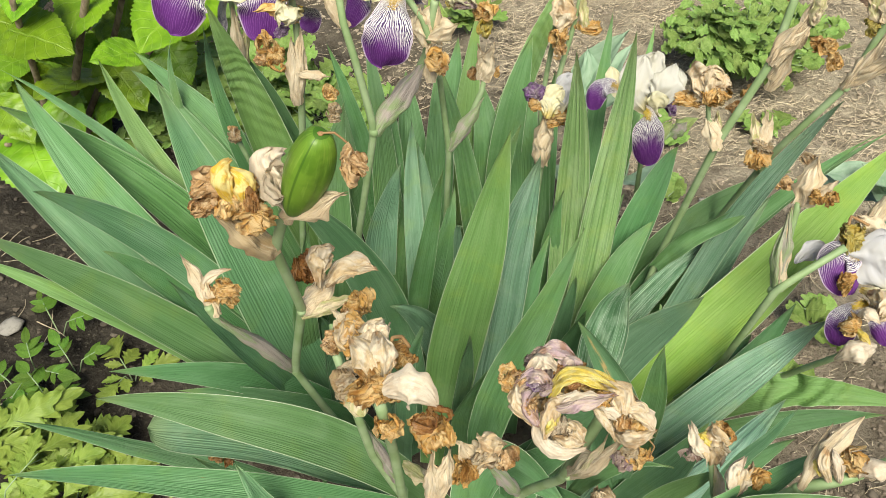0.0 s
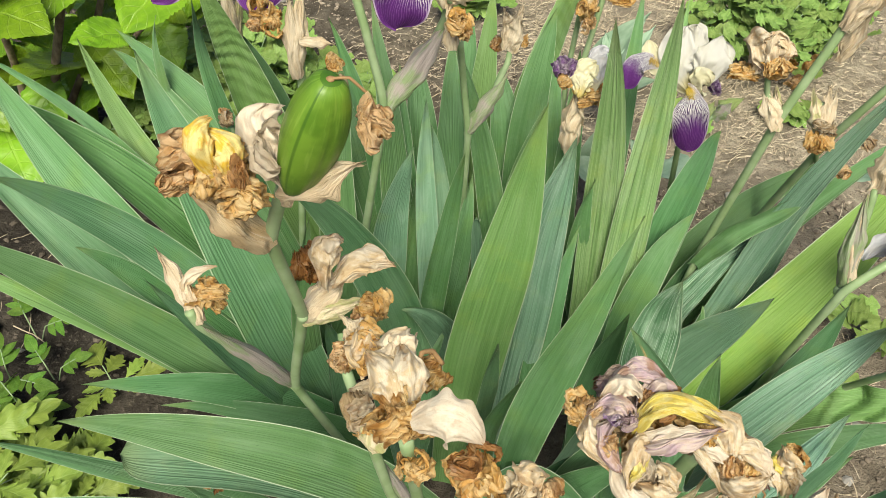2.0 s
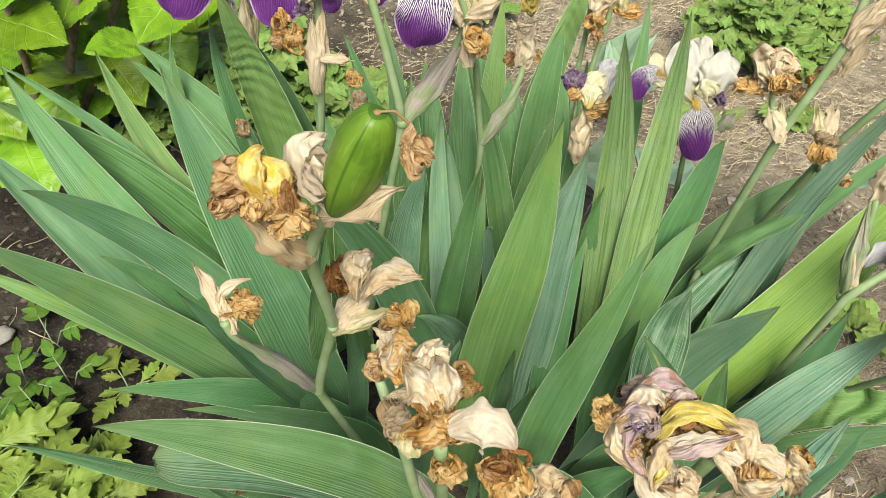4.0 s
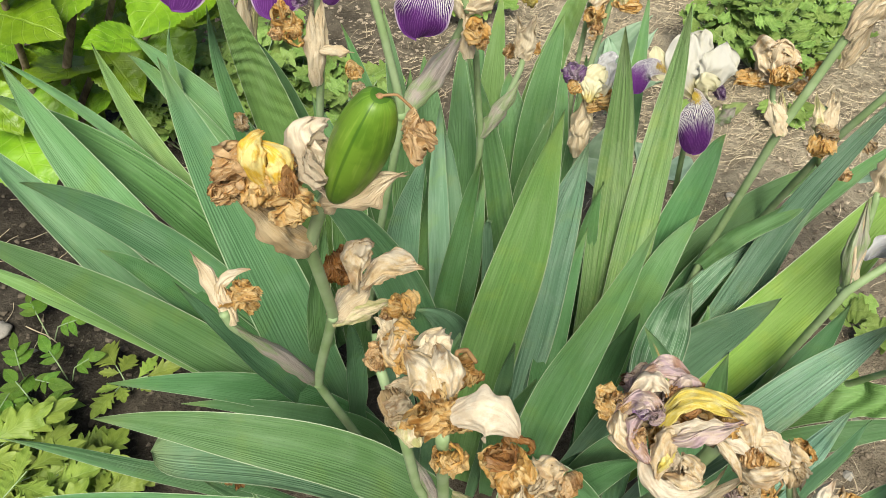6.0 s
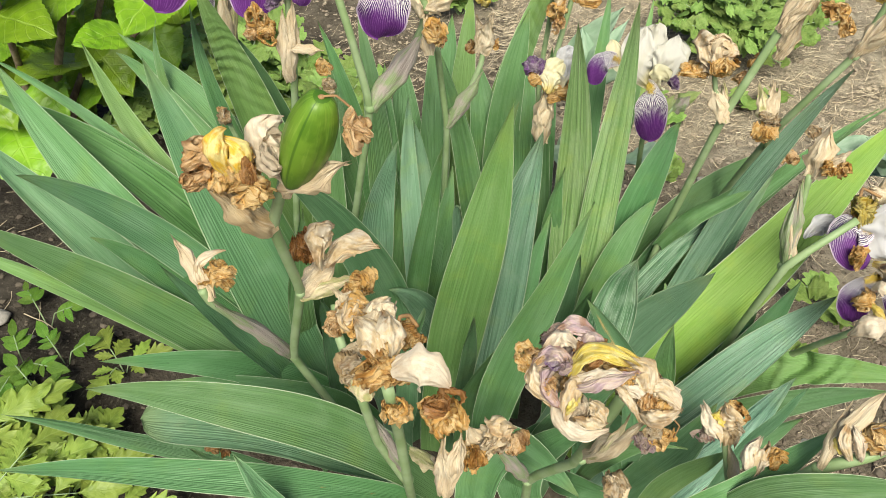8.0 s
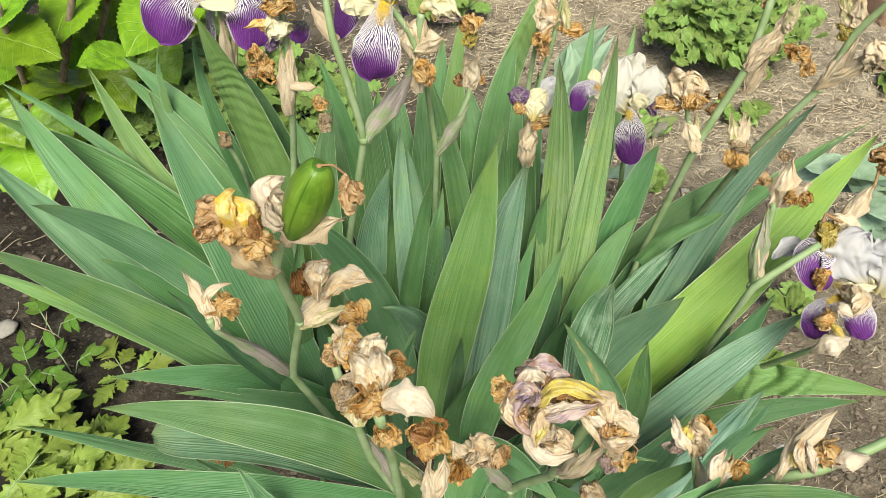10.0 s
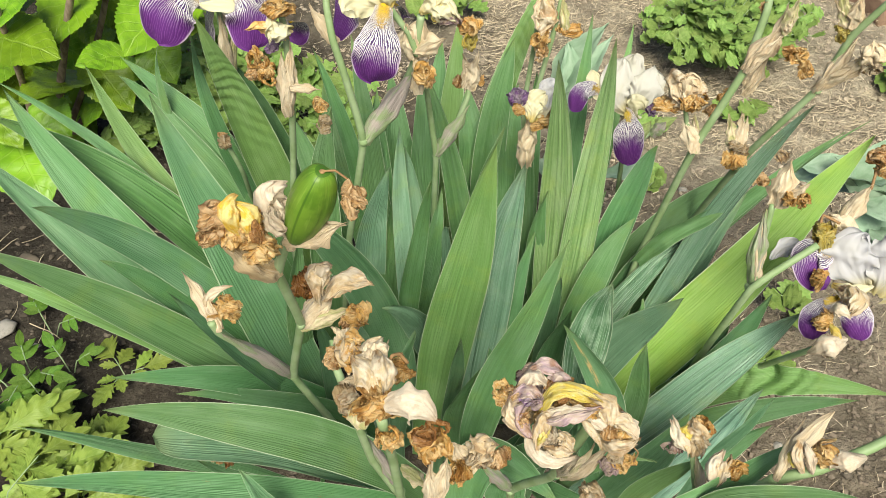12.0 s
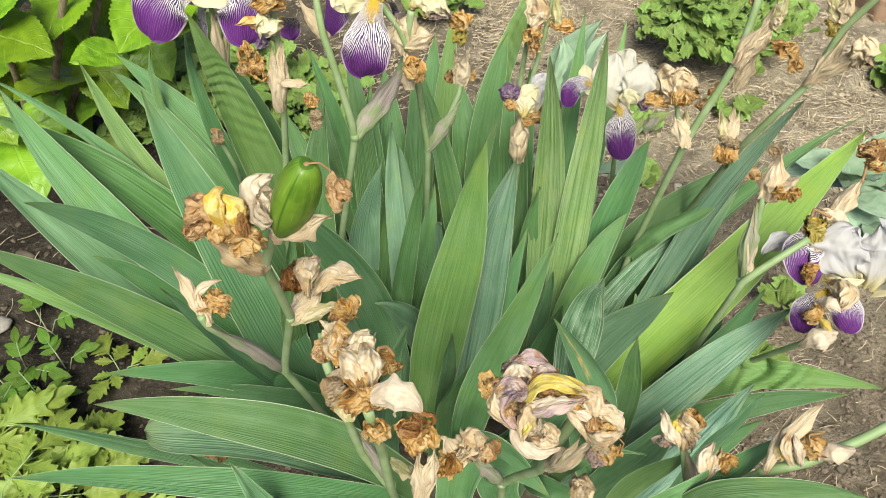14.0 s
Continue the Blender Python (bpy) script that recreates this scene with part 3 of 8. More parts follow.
def bract(plant, base, tip, width, roll, material, seed, cup=0.8, crumple=0.25, name="spathe", label=""):
    """A boat-shaped papery sheath, cupped round its axis, more or less crumpled."""
    a, b = Vector(base), Vector(tip)
    d = (b - a).normalized()
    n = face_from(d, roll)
    w = d.cross(n)
    size = (b - a).length
    m = (a + b) * 0.5 + n * size * 0.07

    def place(u, v):
        p, t = curve3(a, m, b, v)
        x = (u - 0.5) * 2
        wide = width * 0.5 * (0.25 + 0.75 * math.sin(math.pi * min(1, v * 0.85 + 0.12)) ** 0.7) * max(0.02, 1 - max(0, v - 0.6) / 0.41) ** 0.8
        wide *= 1 + 0.45 * nz((v * 6, x * 0.7, 0), 1.0, seed + 2) * abs(x)
        ang = x * cup * 1.7
        rad = wide / max(0.3, cup * 1.2)
        q = p + w * (math.sin(ang) * rad) + n * ((math.cos(ang) - 1) * rad)
        q += wobble((u * 1.2, v * 2.2, seed), 1.6, seed) * (crumple * width * 0.55)
        q += n * (nz((u * 5, v * 3, seed), 1.4, seed + 3) * crumple * width * 0.30)
        q += n * (crease((u * 2.4, v * 1.1, seed), 1.6, seed + 7) * (0.08 + crumple) * width * 0.24)
        q += n * (fold_lines(u * 1.6, v * 1.6, seed) * (0.06 + crumple) * width * 0.34)
        q += n * (math.sin(x * 10 + seed + 2.5 * nz((u, v * 2, 0), 1.0, seed)) * (0.03 + crumple) * width * 0.08)
        q += n * (math.sin(x * 27 + seed + 5 * nz((u, v * 2, 0), 1.0, seed)) * (0.05 + crumple) * width * 0.03)
        q += w * (nz((v * 8, x, 0), 1.0, seed + 12) * abs(x) ** 3 * crumple * width * 0.5) + t * (nz((x * 6, 0, 0), 1.0, seed + 13) * v ** 3 * crumple * size * 0.5)
        return q, n

    return part(name, sheet(26, 32, place, 0.0007), material, plant, label)


def shrivel(plant, centre, size, look_of, seed, stretch=(1, 1, 1), count=4, name="withered_petal", label=""):
    """A withered petal: a long ribbon wound, pleated and crushed into a lump."""
    c = Vector(centre)
    rng = random.Random(seed * 7 + 1)
    bm = bmesh.new()
    uvl = bm.loops.layers.uv.new("uv")
    for k in range(min(count, 4)):
        axis = Vector((rng.gauss(0, 1), rng.gauss(0, 1), rng.gauss(0, 1))).normalized()
        s1 = axis.orthogonal().normalized()
        s2 = axis.cross(s1)
        turns = rng.uniform(0.6, 1.3)
        r0 = size * rng.uniform(0.26, 0.48)
        start = rng.uniform(0, 6.3)
        folds = rng.uniform(3.6, 5.6)
        shift = Vector((rng.gauss(0, 1), rng.gauss(0, 1), rng.gauss(0, 1))) * size * 0.15
        grid = []
        rows, cols = 28, 32
        for j in range(rows + 1):
            line = []
            v = j / rows
            ang = start + v * turns * 6.28
            r = r0 * (1 - 0.5 * v) * (1 + 0.16 * math.sin(v * 13 + k))
            for i in range(cols + 1):
                u = i / cols - 0.5
                out = s1 * math.cos(ang) + s2 * math.sin(ang)
                # the tissue is gathered into close folds that follow the scroll
                gather = 0.048 * size * math.cos(u * folds * 6.28 + 2.6 * nz((u * 2, v * 4, k), 1.0, seed))
                p = out * (r + gather) + axis * (u * size * 0.74 * (0.30 + 0.70 * math.sin(math.pi * min(1, v * 0.95 + 0.05))))
                p += wobble(p / size, 2.6, seed + k) * size * 0.15 + wobble(p / size, 8.0, seed + k) * size * 0.075
                p += out * (0.07 * size * (crease(p / size, 3.4, seed + k) - 0.4) + 0.055 * size * (crease(p / size, 7.5, seed + k + 3) - 0.4)) + shift
                line.append(bm.verts.new(c + Vector((p.x * stretch[0], p.y * stretch[1], p.z * stretch[2]))))
            grid.append(line)
        for j in range(rows):
            for i in range(cols):
                f = bm.faces.new((grid[j][i], grid[j][i + 1], grid[j + 1][i + 1], grid[j + 1][i]))
                for loop, (x, y) in zip(f.loops, ((i, j), (i + 1, j), (i + 1, j + 1), (i, j + 1))):
                    loop[uvl].uv = (0.2 + 0.6 * x / cols, 0.1 + 0.6 * y / rows + 0.1 * k / count)
    bmesh.ops.solidify(bm, geom=bm.faces[:], thickness=0.0006)
    return part(name, bm, WILT[look_of], plant, label)


def limp_petal(plant, base, mid, tip, width, roll, material, seed, cup=0.5, crumple=0.35, full=False, name="limp_petal", label=""):
    """A drooping, half-withered petal with a rolled edge."""
    a, m, b = Vector(base), Vector(mid), Vector(tip)
    d0 = (b - a).normalized()
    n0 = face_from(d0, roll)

    def place(u, v):
        p, d = curve3(a, m, b, v)
        n = (n0 - d * n0.dot(d)).normalized()
        w = d.cross(n)
        x = (u - 0.5) * 2
        wide = width * 0.5 * (0.3 + 0.7 * math.sin(math.pi * min(0.92, 0.1 + v * 0.82)))
        end = max(0.02, 1 - (max(0.0, v - 0.5) / 0.5) ** 4.0) ** 0.45 if full else max(0.05, 1 - max(0.0, v - 0.72) / 0.30) ** 0.6
        wide *= end * (1 + 0.3 * nz((v * 7, x, 0), 1.0, seed + 2) * abs(x))
        ang = x * cup * 2.0
        rad = wide / max(0.35, cup * 1.5)
        q = p + w * (math.sin(ang) * rad) + n * ((math.cos(ang) - 1) * rad)
        q += wobble((u * 1.3, v * 2.0, seed), 1.8, seed) * (crumple * width * 0.5)
        q += n * (math.sin(x * 7 + 5 * nz((u, v, 0), 2.0, seed)) * crumple * width * 0.10)
        q += n * (nz((u * 5, v * 5, 0), 1.3, seed + 9) * crumple * width * 0.28)
        q += n * (crease((u * 2.2, v * 1.6, seed), 1.5, seed + 7) * (0.10 + crumple) * width * 0.20)
        q += n * (crease((u * 5, v * 3, seed), 1.5, seed + 8) * (0.12 + crumple) * width * 0.09)
        q += n * (math.sin(x * 24 + 9 * nz((u * 1.5, v * 2.5, 0), 1.0, seed + 6)) * width * (0.006 + 0.02 * crumple))
        q += n * (fold_lines(u * 1.5, v * 1.5, seed) * (0.05 + crumple) * width * 0.30 + fold_lines(u * 2.8, v * 2.8, seed + 5) * (0.04 + crumple) * width * 0.14)
        q += d * (nz((x * 5, v, 0), 1.0, seed + 15) * v ** 3 * width * (0.1 + 0.5 * crumple))
        q += w * (nz((v * 8, x * 2, 0), 1.0, seed + 12) * abs(x) ** 3 * width * (0.03 + 0.25 * crumple))
        return q, n

    return part(name, sheet(34, 34, place, 0.0006), material, plant, label)


def fall_petal(flower, base, mid, tip, width, roll, seed, ruffle=0.10, material=None, label=""):
    """A hanging iris petal: narrow claw, broad rounded blade, slightly ruffled, convex."""
    a, m, b = Vector(base), Vector(mid), Vector(tip)
    d0 = (b - a).normalized()
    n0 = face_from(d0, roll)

    def place(u, v):
        p, d = curve3(a, m, b, v)
        n = (n0 - d * n0.dot(d)).normalized()
        w = d.cross(n)
        x = (u - 0.5) * 2
        s = min(1.0, max(0.0, (v - 0.02) / 0.56))
        wide = width * 0.53 * (0.38 + 0.62 * (s * s * (3 - 2 * s)))
        end = max(0.0, (v - 0.58) / 0.42)
        wide *= max(0.0, 1 - end ** 4.0) ** 0.38 if v < 1 else 0.0
        wide *= 1 + 0.07 * abs(x) ** 3 * nz((v * 7, 2 if x > 0 else 5, 0), 1.0, seed)
        q = p + w * (x * wide + 0.0002 * x) - n * (0.20 * wide * x * x) + d * (0.05 * width * v * nz((x * 3.5, 0, 0), 1.0, seed + 4))
        q += n * (ruffle * width * 0.5 * abs(x) ** 1.5 * math.sin(v * 15 + seed + x * 2)) * min(1, v * 2)
        q += n * (nz((u * 2, v * 2, 0), 1.4, seed) * width * 0.06)
        return q, n

    return part("fall", sheet(34, 22, place, 0.0008, 1.9), material or FALL, flower, label)


def beard(flower, base, mid, tip, seed):
    """The fuzzy yellow beard along the throat of a fall."""
    a, m, b = Vector(base), Vector(mid), Vector(tip)
    rng = random.Random(seed)
    bm = bmesh.new()
    for k in range(260):
        v = rng.uniform(0.02, 0.30)
        p, d = curve3(a, m, b, v)
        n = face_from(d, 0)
        w = d.cross(n)
        root = p + w * rng.gauss(0, 0.0018)
        top = root + n * rng.uniform(0.0015, 0.0034) + d * rng.uniform(0, 0.002) + w * rng.gauss(0, 0.001)
        bend = (top - root).normalized().orthogonal() * 0.00025
        v1, v2, v3 = bm.verts.new(root - bend), bm.verts.new(root + bend), bm.verts.new(top)
        v4 = bm.verts.new(root + bend.cross(n).normalized() * 0.0006)
        for f in ((v1, v2, v3), (v2, v4, v3), (v4, v1, v3)):
            bm.faces.new(f)
    return part("beard", bm, WILT["yellow"], flower, "bright yellow beard")


def standard_petal(flower, base, mid, tip, width, roll, seed, material, cup=0.7, ruffle=0.2):
    """An upright, domed, ruffled petal."""
    a, m, b = Vector(base), Vector(mid), Vector(tip)
    d0 = (b - a).normalized()
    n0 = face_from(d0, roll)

    def place(u, v):
        p, d = curve3(a, m, b, v)
        n = (n0 - d * n0.dot(d)).normalized()
        w = d.cross(n)
        x = (u - 0.5) * 2
        wide = width * 0.5 * (0.22 + 0.78 * math.sin(math.pi * 0.5 * min(1, v * 1.7)))
        end = max(0.0, (v - 0.6) / 0.4)
        wide *= math.sqrt(max(0.0, 1 - end ** 2.0)) + 0.001
        ang = x * cup * 0.7
        q = p + w * (math.sin(ang) * wide / max(cup * 0.7, 0.2)) - n * ((1 - math.cos(ang)) * wide / max(cup, 0.2))
        q += n * (ruffle * width * 0.42 * abs(x) ** 3 * math.sin(v * 21 + seed + 3 * x + 3 * nz((v * 3, x, 0), 1.0, seed)))
        q += n * (ruffle * width * 0.5 * max(0.0, v - 0.6) * math.sin(x * 8 + seed))
        q += wobble((u * 1.5, v * 1.5, 0), 1.7, seed) * width * 0.07
        q += n * ((nz((u * 4.5, v * 4.5, 0), 1.3, seed + 3) * 0.035 + fold_lines(u * 1.2, v * 1.2, seed) * 0.03 + nz((u * 11, v * 9, 0), 1.3, seed + 8) * 0.012) * width)
        q += n * (math.sin(x * 20 + 8 * nz((u * 1.5, v * 2, 0), 1.0, seed + 6)) * width * 0.004)
        q += w * (nz((v * 7, x * 2, 0), 1.0, seed + 12) * abs(x) ** 3 * width * 0.10) + d * (nz((x * 4, 0, v), 1.0, seed + 13) * v ** 4 * width * 0.16)
        return q, n

    return part("standard", sheet(40, 44, place, 0.0006, 1.6), material, flower)


def seed_pod(plant, base, tip, radius):
    """A green three-chambered capsule with six shallow ribs and a dry scar at the end."""
    a, b = Vector(base), Vector(tip)
    d = (b - a).normalized()
    size = (b - a).length
    s1 = face_from(d, 0)
    s2 = d.cross(s1)
    bm = bmesh.new()
    uvl = bm.loops.layers.uv.new("uv")
    rows, cols = 26, 48
    grid = []
    for j in range(rows + 1):
        v = j / rows
        r = radius * (math.sin(math.pi * (0.09 + 0.86 * v)) ** 0.52) * (0.86 + 0.2 * v)
        if v > 0.97:
            r *= 0.75
        line = []
        for i in range(cols):
            ang = 2 * math.pi * i / cols
            lobe = 1 + 0.05 * math.cos(3 * ang) - 0.055 * max(0, math.cos(3 * ang + math.pi)) ** 10 + 0.012 * math.cos(6 * ang)
            line.append(bm.verts.new(a + d * (size * v) + (s1 * math.cos(ang) + s2 * math.sin(ang)) * r * lobe))
        grid.append(line)
    for j in range(rows):
        for i in range(cols):
            i2 = (i + 1) % cols
            f = bm.faces.new((grid[j][i], grid[j][i2], grid[j + 1][i2], grid[j + 1][i]))
            for loop, (x, y) in zip(f.loops, ((i, j), (i + 1, j), (i + 1, j + 1), (i, j + 1))):
                loop[uvl].uv = (x / cols, y / rows)
    bm.faces.new(grid[0][::-1])
    bm.faces.new(grid[-1])
    pod = part("seed_pod", bm, CAPSULE, plant, "plump ribbed bright green seed pod")
    bm = bmesh.new()
    bmesh.ops.create_icosphere(bm, subdivisions=2, radius=radius * 0.13, matrix=Matrix.Translation(b) @ Matrix.Diagonal((1, 1, 0.6, 1)))
    part("scar", bm, STYLE, pod, "dry brown scar")
    return pod
# ---- ground: one sheet, fine and uneven round the plants, running out to the horizon ----
def ground_height(x, y):
    near = max(0.0, 1.0 - max(abs(x), abs(y - 1.0)) / 2.6)
    h = 0.016 * nz((x, y, 0), 3.0, 2) + 0.011 * nz((x, y, 0), 9.0, 4) + 0.006 * nz((x, y, 0), 28.0, 6) + 0.003 * nz((x, y, 0), 70.0, 8)
    return h * min(1.0, near * 3)


def build_ground():
    n = 260
    half = 2.6
    ticks = [-400, -60, -12, -5] + [-half + 2 * half * i / n for i in range(n + 1)] + [5, 12, 60, 400]
    bm = bmesh.new()
    grid = [[bm.verts.new((x, y + 1.0, ground_height(x, y + 1.0))) for x in ticks] for y in ticks]
    for j in range(len(ticks) - 1):
        for i in range(len(ticks) - 1):
            bm.faces.new((grid[j][i], grid[j][i + 1], grid[j + 1][i + 1], grid[j + 1][i]))
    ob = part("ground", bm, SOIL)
    return tagged(ob, "crumbly brown garden soil, drier and paler in the open", "soil", kind="structure")


build_ground()


def crumbs(name, count, area, sizes, material, seed, label, category, flat=0.7):
    """Loose soil crumbs or gravel, one mesh of small rough lumps."""
    rng = random.Random(seed)
    verts, faces = [], []
    ico = bmesh.new()
    bmesh.ops.create_icosphere(ico, subdivisions=1, radius=1.0)
    iv = [v.co.copy() for v in ico.verts]
    idx = [[v.index for v in f.verts] for f in ico.faces]
    ico.free()
    x0, x1, y0, y1 = area
    for k in range(count):
        x, y = rng.uniform(x0, x1), rng.uniform(y0, y1)
        r = sizes[0] + (sizes[1] - sizes[0]) * rng.random() ** 3.0
        spin = Euler((rng.uniform(0, 6), rng.uniform(0, 6), rng.uniform(0, 6))).to_matrix()
        sx, sy = rng.uniform(0.75, 1.35), rng.uniform(0.75, 1.2)
        at = Vector((x, y, ground_height(x, y) + r * 0.25))
        o = len(verts)
        for c in iv:
            q = spin @ c * r * (1 + 0.7 * nz(c, 1.9, k))
            verts.append(at + Vector((q.x * sx, q.y * sy, q.z * flat)))
        faces += [[o + i for i in f] for f in idx]
    me = bpy.data.meshes.new(name)
    me.from_pydata(verts, [], faces)
    me.materials.append(material)
    return tagged(new(name, me), label, category, kind="stuff")


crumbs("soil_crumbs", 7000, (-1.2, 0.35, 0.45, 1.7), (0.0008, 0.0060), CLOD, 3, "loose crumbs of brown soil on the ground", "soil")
crumbs("soil_crumbs", 6000, (0.25, 1.6, 1.1, 2.2), (0.0008, 0.0060), DUST, 4, "pale dusty crumbs of dry soil on the ground", "soil")
crumbs("soil_crumbs", 14000, (0.26, 1.0, 0.36, 1.15), (0.0006, 0.0044), EARTH, 13, "loose crumbs of dry soil on the open ground", "soil")
crumbs("soil_crumbs", 2500, (-0.35, 0.25, 1.35, 2.2), (0.0008, 0.0050), DUST, 14, "pale crumbs of dry soil behind the flowers", "soil")
crumbs("gravel", 45, (-1.1, 1.4, 0.5, 2.1), (0.003, 0.010), PEBBLE, 9, "scattered small grey pebbles on the soil", "gravel", 0.6)


def straw_litter(count, area, seed, lengths, radius, label):
    """Dry stalks and straw lying on the ground, as thin bent strips of three sides."""
    rng = random.Random(seed)
    verts, faces = [], []
    x0, x1, y0, y1 = area
    made = 0
    while made < count:
        x, y = rng.uniform(x0, x1), rng.uniform(y0, y1)
        if nz((x, y, 0), 3.5, seed) < -0.12 and rng.random() < 0.8:
            continue
        made += 1
        size = rng.uniform(*lengths)
        ang = rng.gauss(0.5, 0.7)
        bend = rng.gauss(0, 0.5)
        r = radius * rng.uniform(0.5, 1.5)
        lift = rng.uniform(0.001, 0.012)
        tilt = rng.gauss(0, 0.06)
        px, py = x, y
        o = len(verts)
        for k in range(5):
            s = k / 4
            a = ang + bend * s
            if k:
                px += math.cos(a) * size / 4
                py += math.sin(a) * size / 4
            z = ground_height(px, py) + lift + max(-0.002, tilt * (s - 0.5) * size * 4)
            nx, ny = -math.sin(a), math.cos(a)
            q = r * (1 - 0.4 * s)
            verts += [(px + nx * q, py + ny * q, z), (px - nx * q, py - ny * q, z), (px, py, z + q * 0.9)]
            if k:
                b = o + 3 * k
                c = b - 3
                faces += [(c, c + 2, b + 2, b), (c + 2, c + 1, b + 1, b + 2), (c + 1, c, b, b + 1)]
    me = bpy.data.meshes.new("straw")
    me.from_pydata(verts, [], faces)
    me.materials.append(STRAW)
    return tagged(new("straw", me), label, "straw", kind="stuff")


straw_litter(9000, (0.12, 1.7, 1.2, 2.3), 5, (0.008, 0.055), 0.00050, "dry straw litter strewn over the open soil")
straw_litter(6500, (0.12, 1.7, 1.05, 2.3), 7, (0.003, 0.016), 0.0009, "short chips of dry straw on the open soil")
straw_litter(1500, (0.28, 1.1, 0.40, 1.25), 6, (0.006, 0.035), 0.0005, "few bits of dry straw on the soil")
straw_litter(1600, (-0.35, 0.15, 1.35, 2.3), 9, (0.004, 0.035), 0.0006, "bits of dry straw on the soil behind the flowers")
straw_litter(150, (-1.0, 0.1, 0.5, 1.6), 8, (0.015, 0.07), 0.0008, "sparse dry stalks on the dark soil")


# ---- broad leaves of the neighbouring plants: unit meshes along +y, facing +z ----
def unit_leaf(name, outline, material, rows=18, cols=8, fold=0.25, arch=0.16, pucker=0.02, seed=1):
    def place(u, v):
        x = (u - 0.5) * 2
        w, shift = outline(v, abs(x))
        p = Vector((x * w, v + shift, fold * abs(x) * w - arch * v * v + pucker * nz((u * 4, v * 5, 0), 1.6, seed)))
        return p, Vector((0, 0, 1))
    return mesh_of(name, sheet(rows, cols, place, 0.012), material)


def ovate(teeth, width, depth=0.07):
    def f(v, x):
        w = width * math.sin(math.pi * min(1.0, 0.06 + v * 0.94) ** 0.85) ** 0.8
        saw = 1 + depth * ((v * teeth) % 1.0 - 0.5) * (1 if x > 0.95 else 0.0)
        return max(0.0, w * saw) if v < 0.995 else 0.0, -0.05 * x
    return f


def lobed(lobes, width, deep=0.6):
    def f(v, x):
        env = math.sin(math.pi * (0.08 + 0.88 * v)) ** 0.6
        cut = 1 - deep * abs(math.cos(math.pi * lobes * v)) ** 3.0 * (0.3 + 0.7 * x)
        return width * env * cut if v < 0.99 else 0.0, 0.10 * x
    return f


def jagged(lobes, width):
    """Lance-shaped leaflet with a few coarse teeth that sweep forwards to points."""
    def f(v, x):
        env = math.sin(math.pi * (0.05 + 0.92 * v) ** 0.8) ** 1.15
        saw = 1 - ((v * lobes + 0.2) % 1.0)
        cut = 1 - 0.46 * saw * (0.05 + 0.95 * x ** 2)
        return width * env * cut if v < 0.99 else 0.0, 0.20 * x * (1 - 0.6 * v)
    return f


SHRUB_SHAPES = [unit_leaf("leaf", ovate(17, 0.36 + 0.05 * k, 0.10), SHRUB_LEAF, 68, 8, 0.16, 0.14 + 0.05 * k, 0.035, k) for k in range(3)]
LACY_SHAPES = [unit_leaf("leaf", lobed(2.5, 0.60 + 0.06 * k, 0.42), MUM_LEAF, 28, 4, 0.12, 0.12, 0.05, k) for k in range(3)]
PALE_SHAPES = [unit_leaf("leaf", lobed(2.5, 0.48 + 0.06 * k, 0.48), LACY_LEAF, 28, 4, 0.12, 0.12, 0.05, k) for k in range(3)]
WEED_SHAPES = [unit_leaf("leaflet", jagged(4, 0.30 + 0.05 * k), WEED_LEAF, 48, 6, 0.16, 0.16, 0.03, k) for k in range(3)]
SEEDLING_SHAPES = [unit_leaf("leaflet", ovate(9, 0.22 + 0.03 * k, 0.10), SEEDLING_LEAF, 27, 6, 0.20, 0.14, 0.03, k) for k in range(2)]
SUCCULENT_SHAPES = [unit_leaf("leaf", ovate(1, 0.36 + 0.06 * k, 0.0), SEDUM_LEAF, 16, 8, 0.30, 0.20, 0.05, k) for k in range(2)]


def set_leaf(plant, shapes, base, tip, roll=0.0, pick=0, up=(0, -0.25, 1.0), wide=1.0, label=""):
    """A leaf from base to tip that faces upwards, turned by roll about its length."""
    a, b = Vector(base), Vector(tip)
    y = (b - a).normalized()
    z = Vector(up)
    z = (z - y * z.dot(y)).normalized()
    z = Matrix.Rotation(radians(roll), 3, y) @ z
    x = y.cross(z)
    size = (b - a).length
    ob = new(shapes[0].name.split(".")[0], shapes[pick % len(shapes)])
    ob.parent = plant
    ob.matrix_parent_inverse = Matrix.Translation(-plant.matrix_basis.translation)
    ob.matrix_basis = Matrix.Translation(a) @ Matrix((x, y, z)).transposed().to_4x4() @ Matrix.Diagonal((size * wide, size, size, 1))
    return tagged(ob, label)


def twig(plant, points, r0, r1, material, name="stem"):
    bm = bmesh.new()
    n = len(points)
    tube(bm, points, [r0 + (r1 - r0) * i / (n - 1) for i in range(n)], 7)
    return part(name, bm, material, plant)


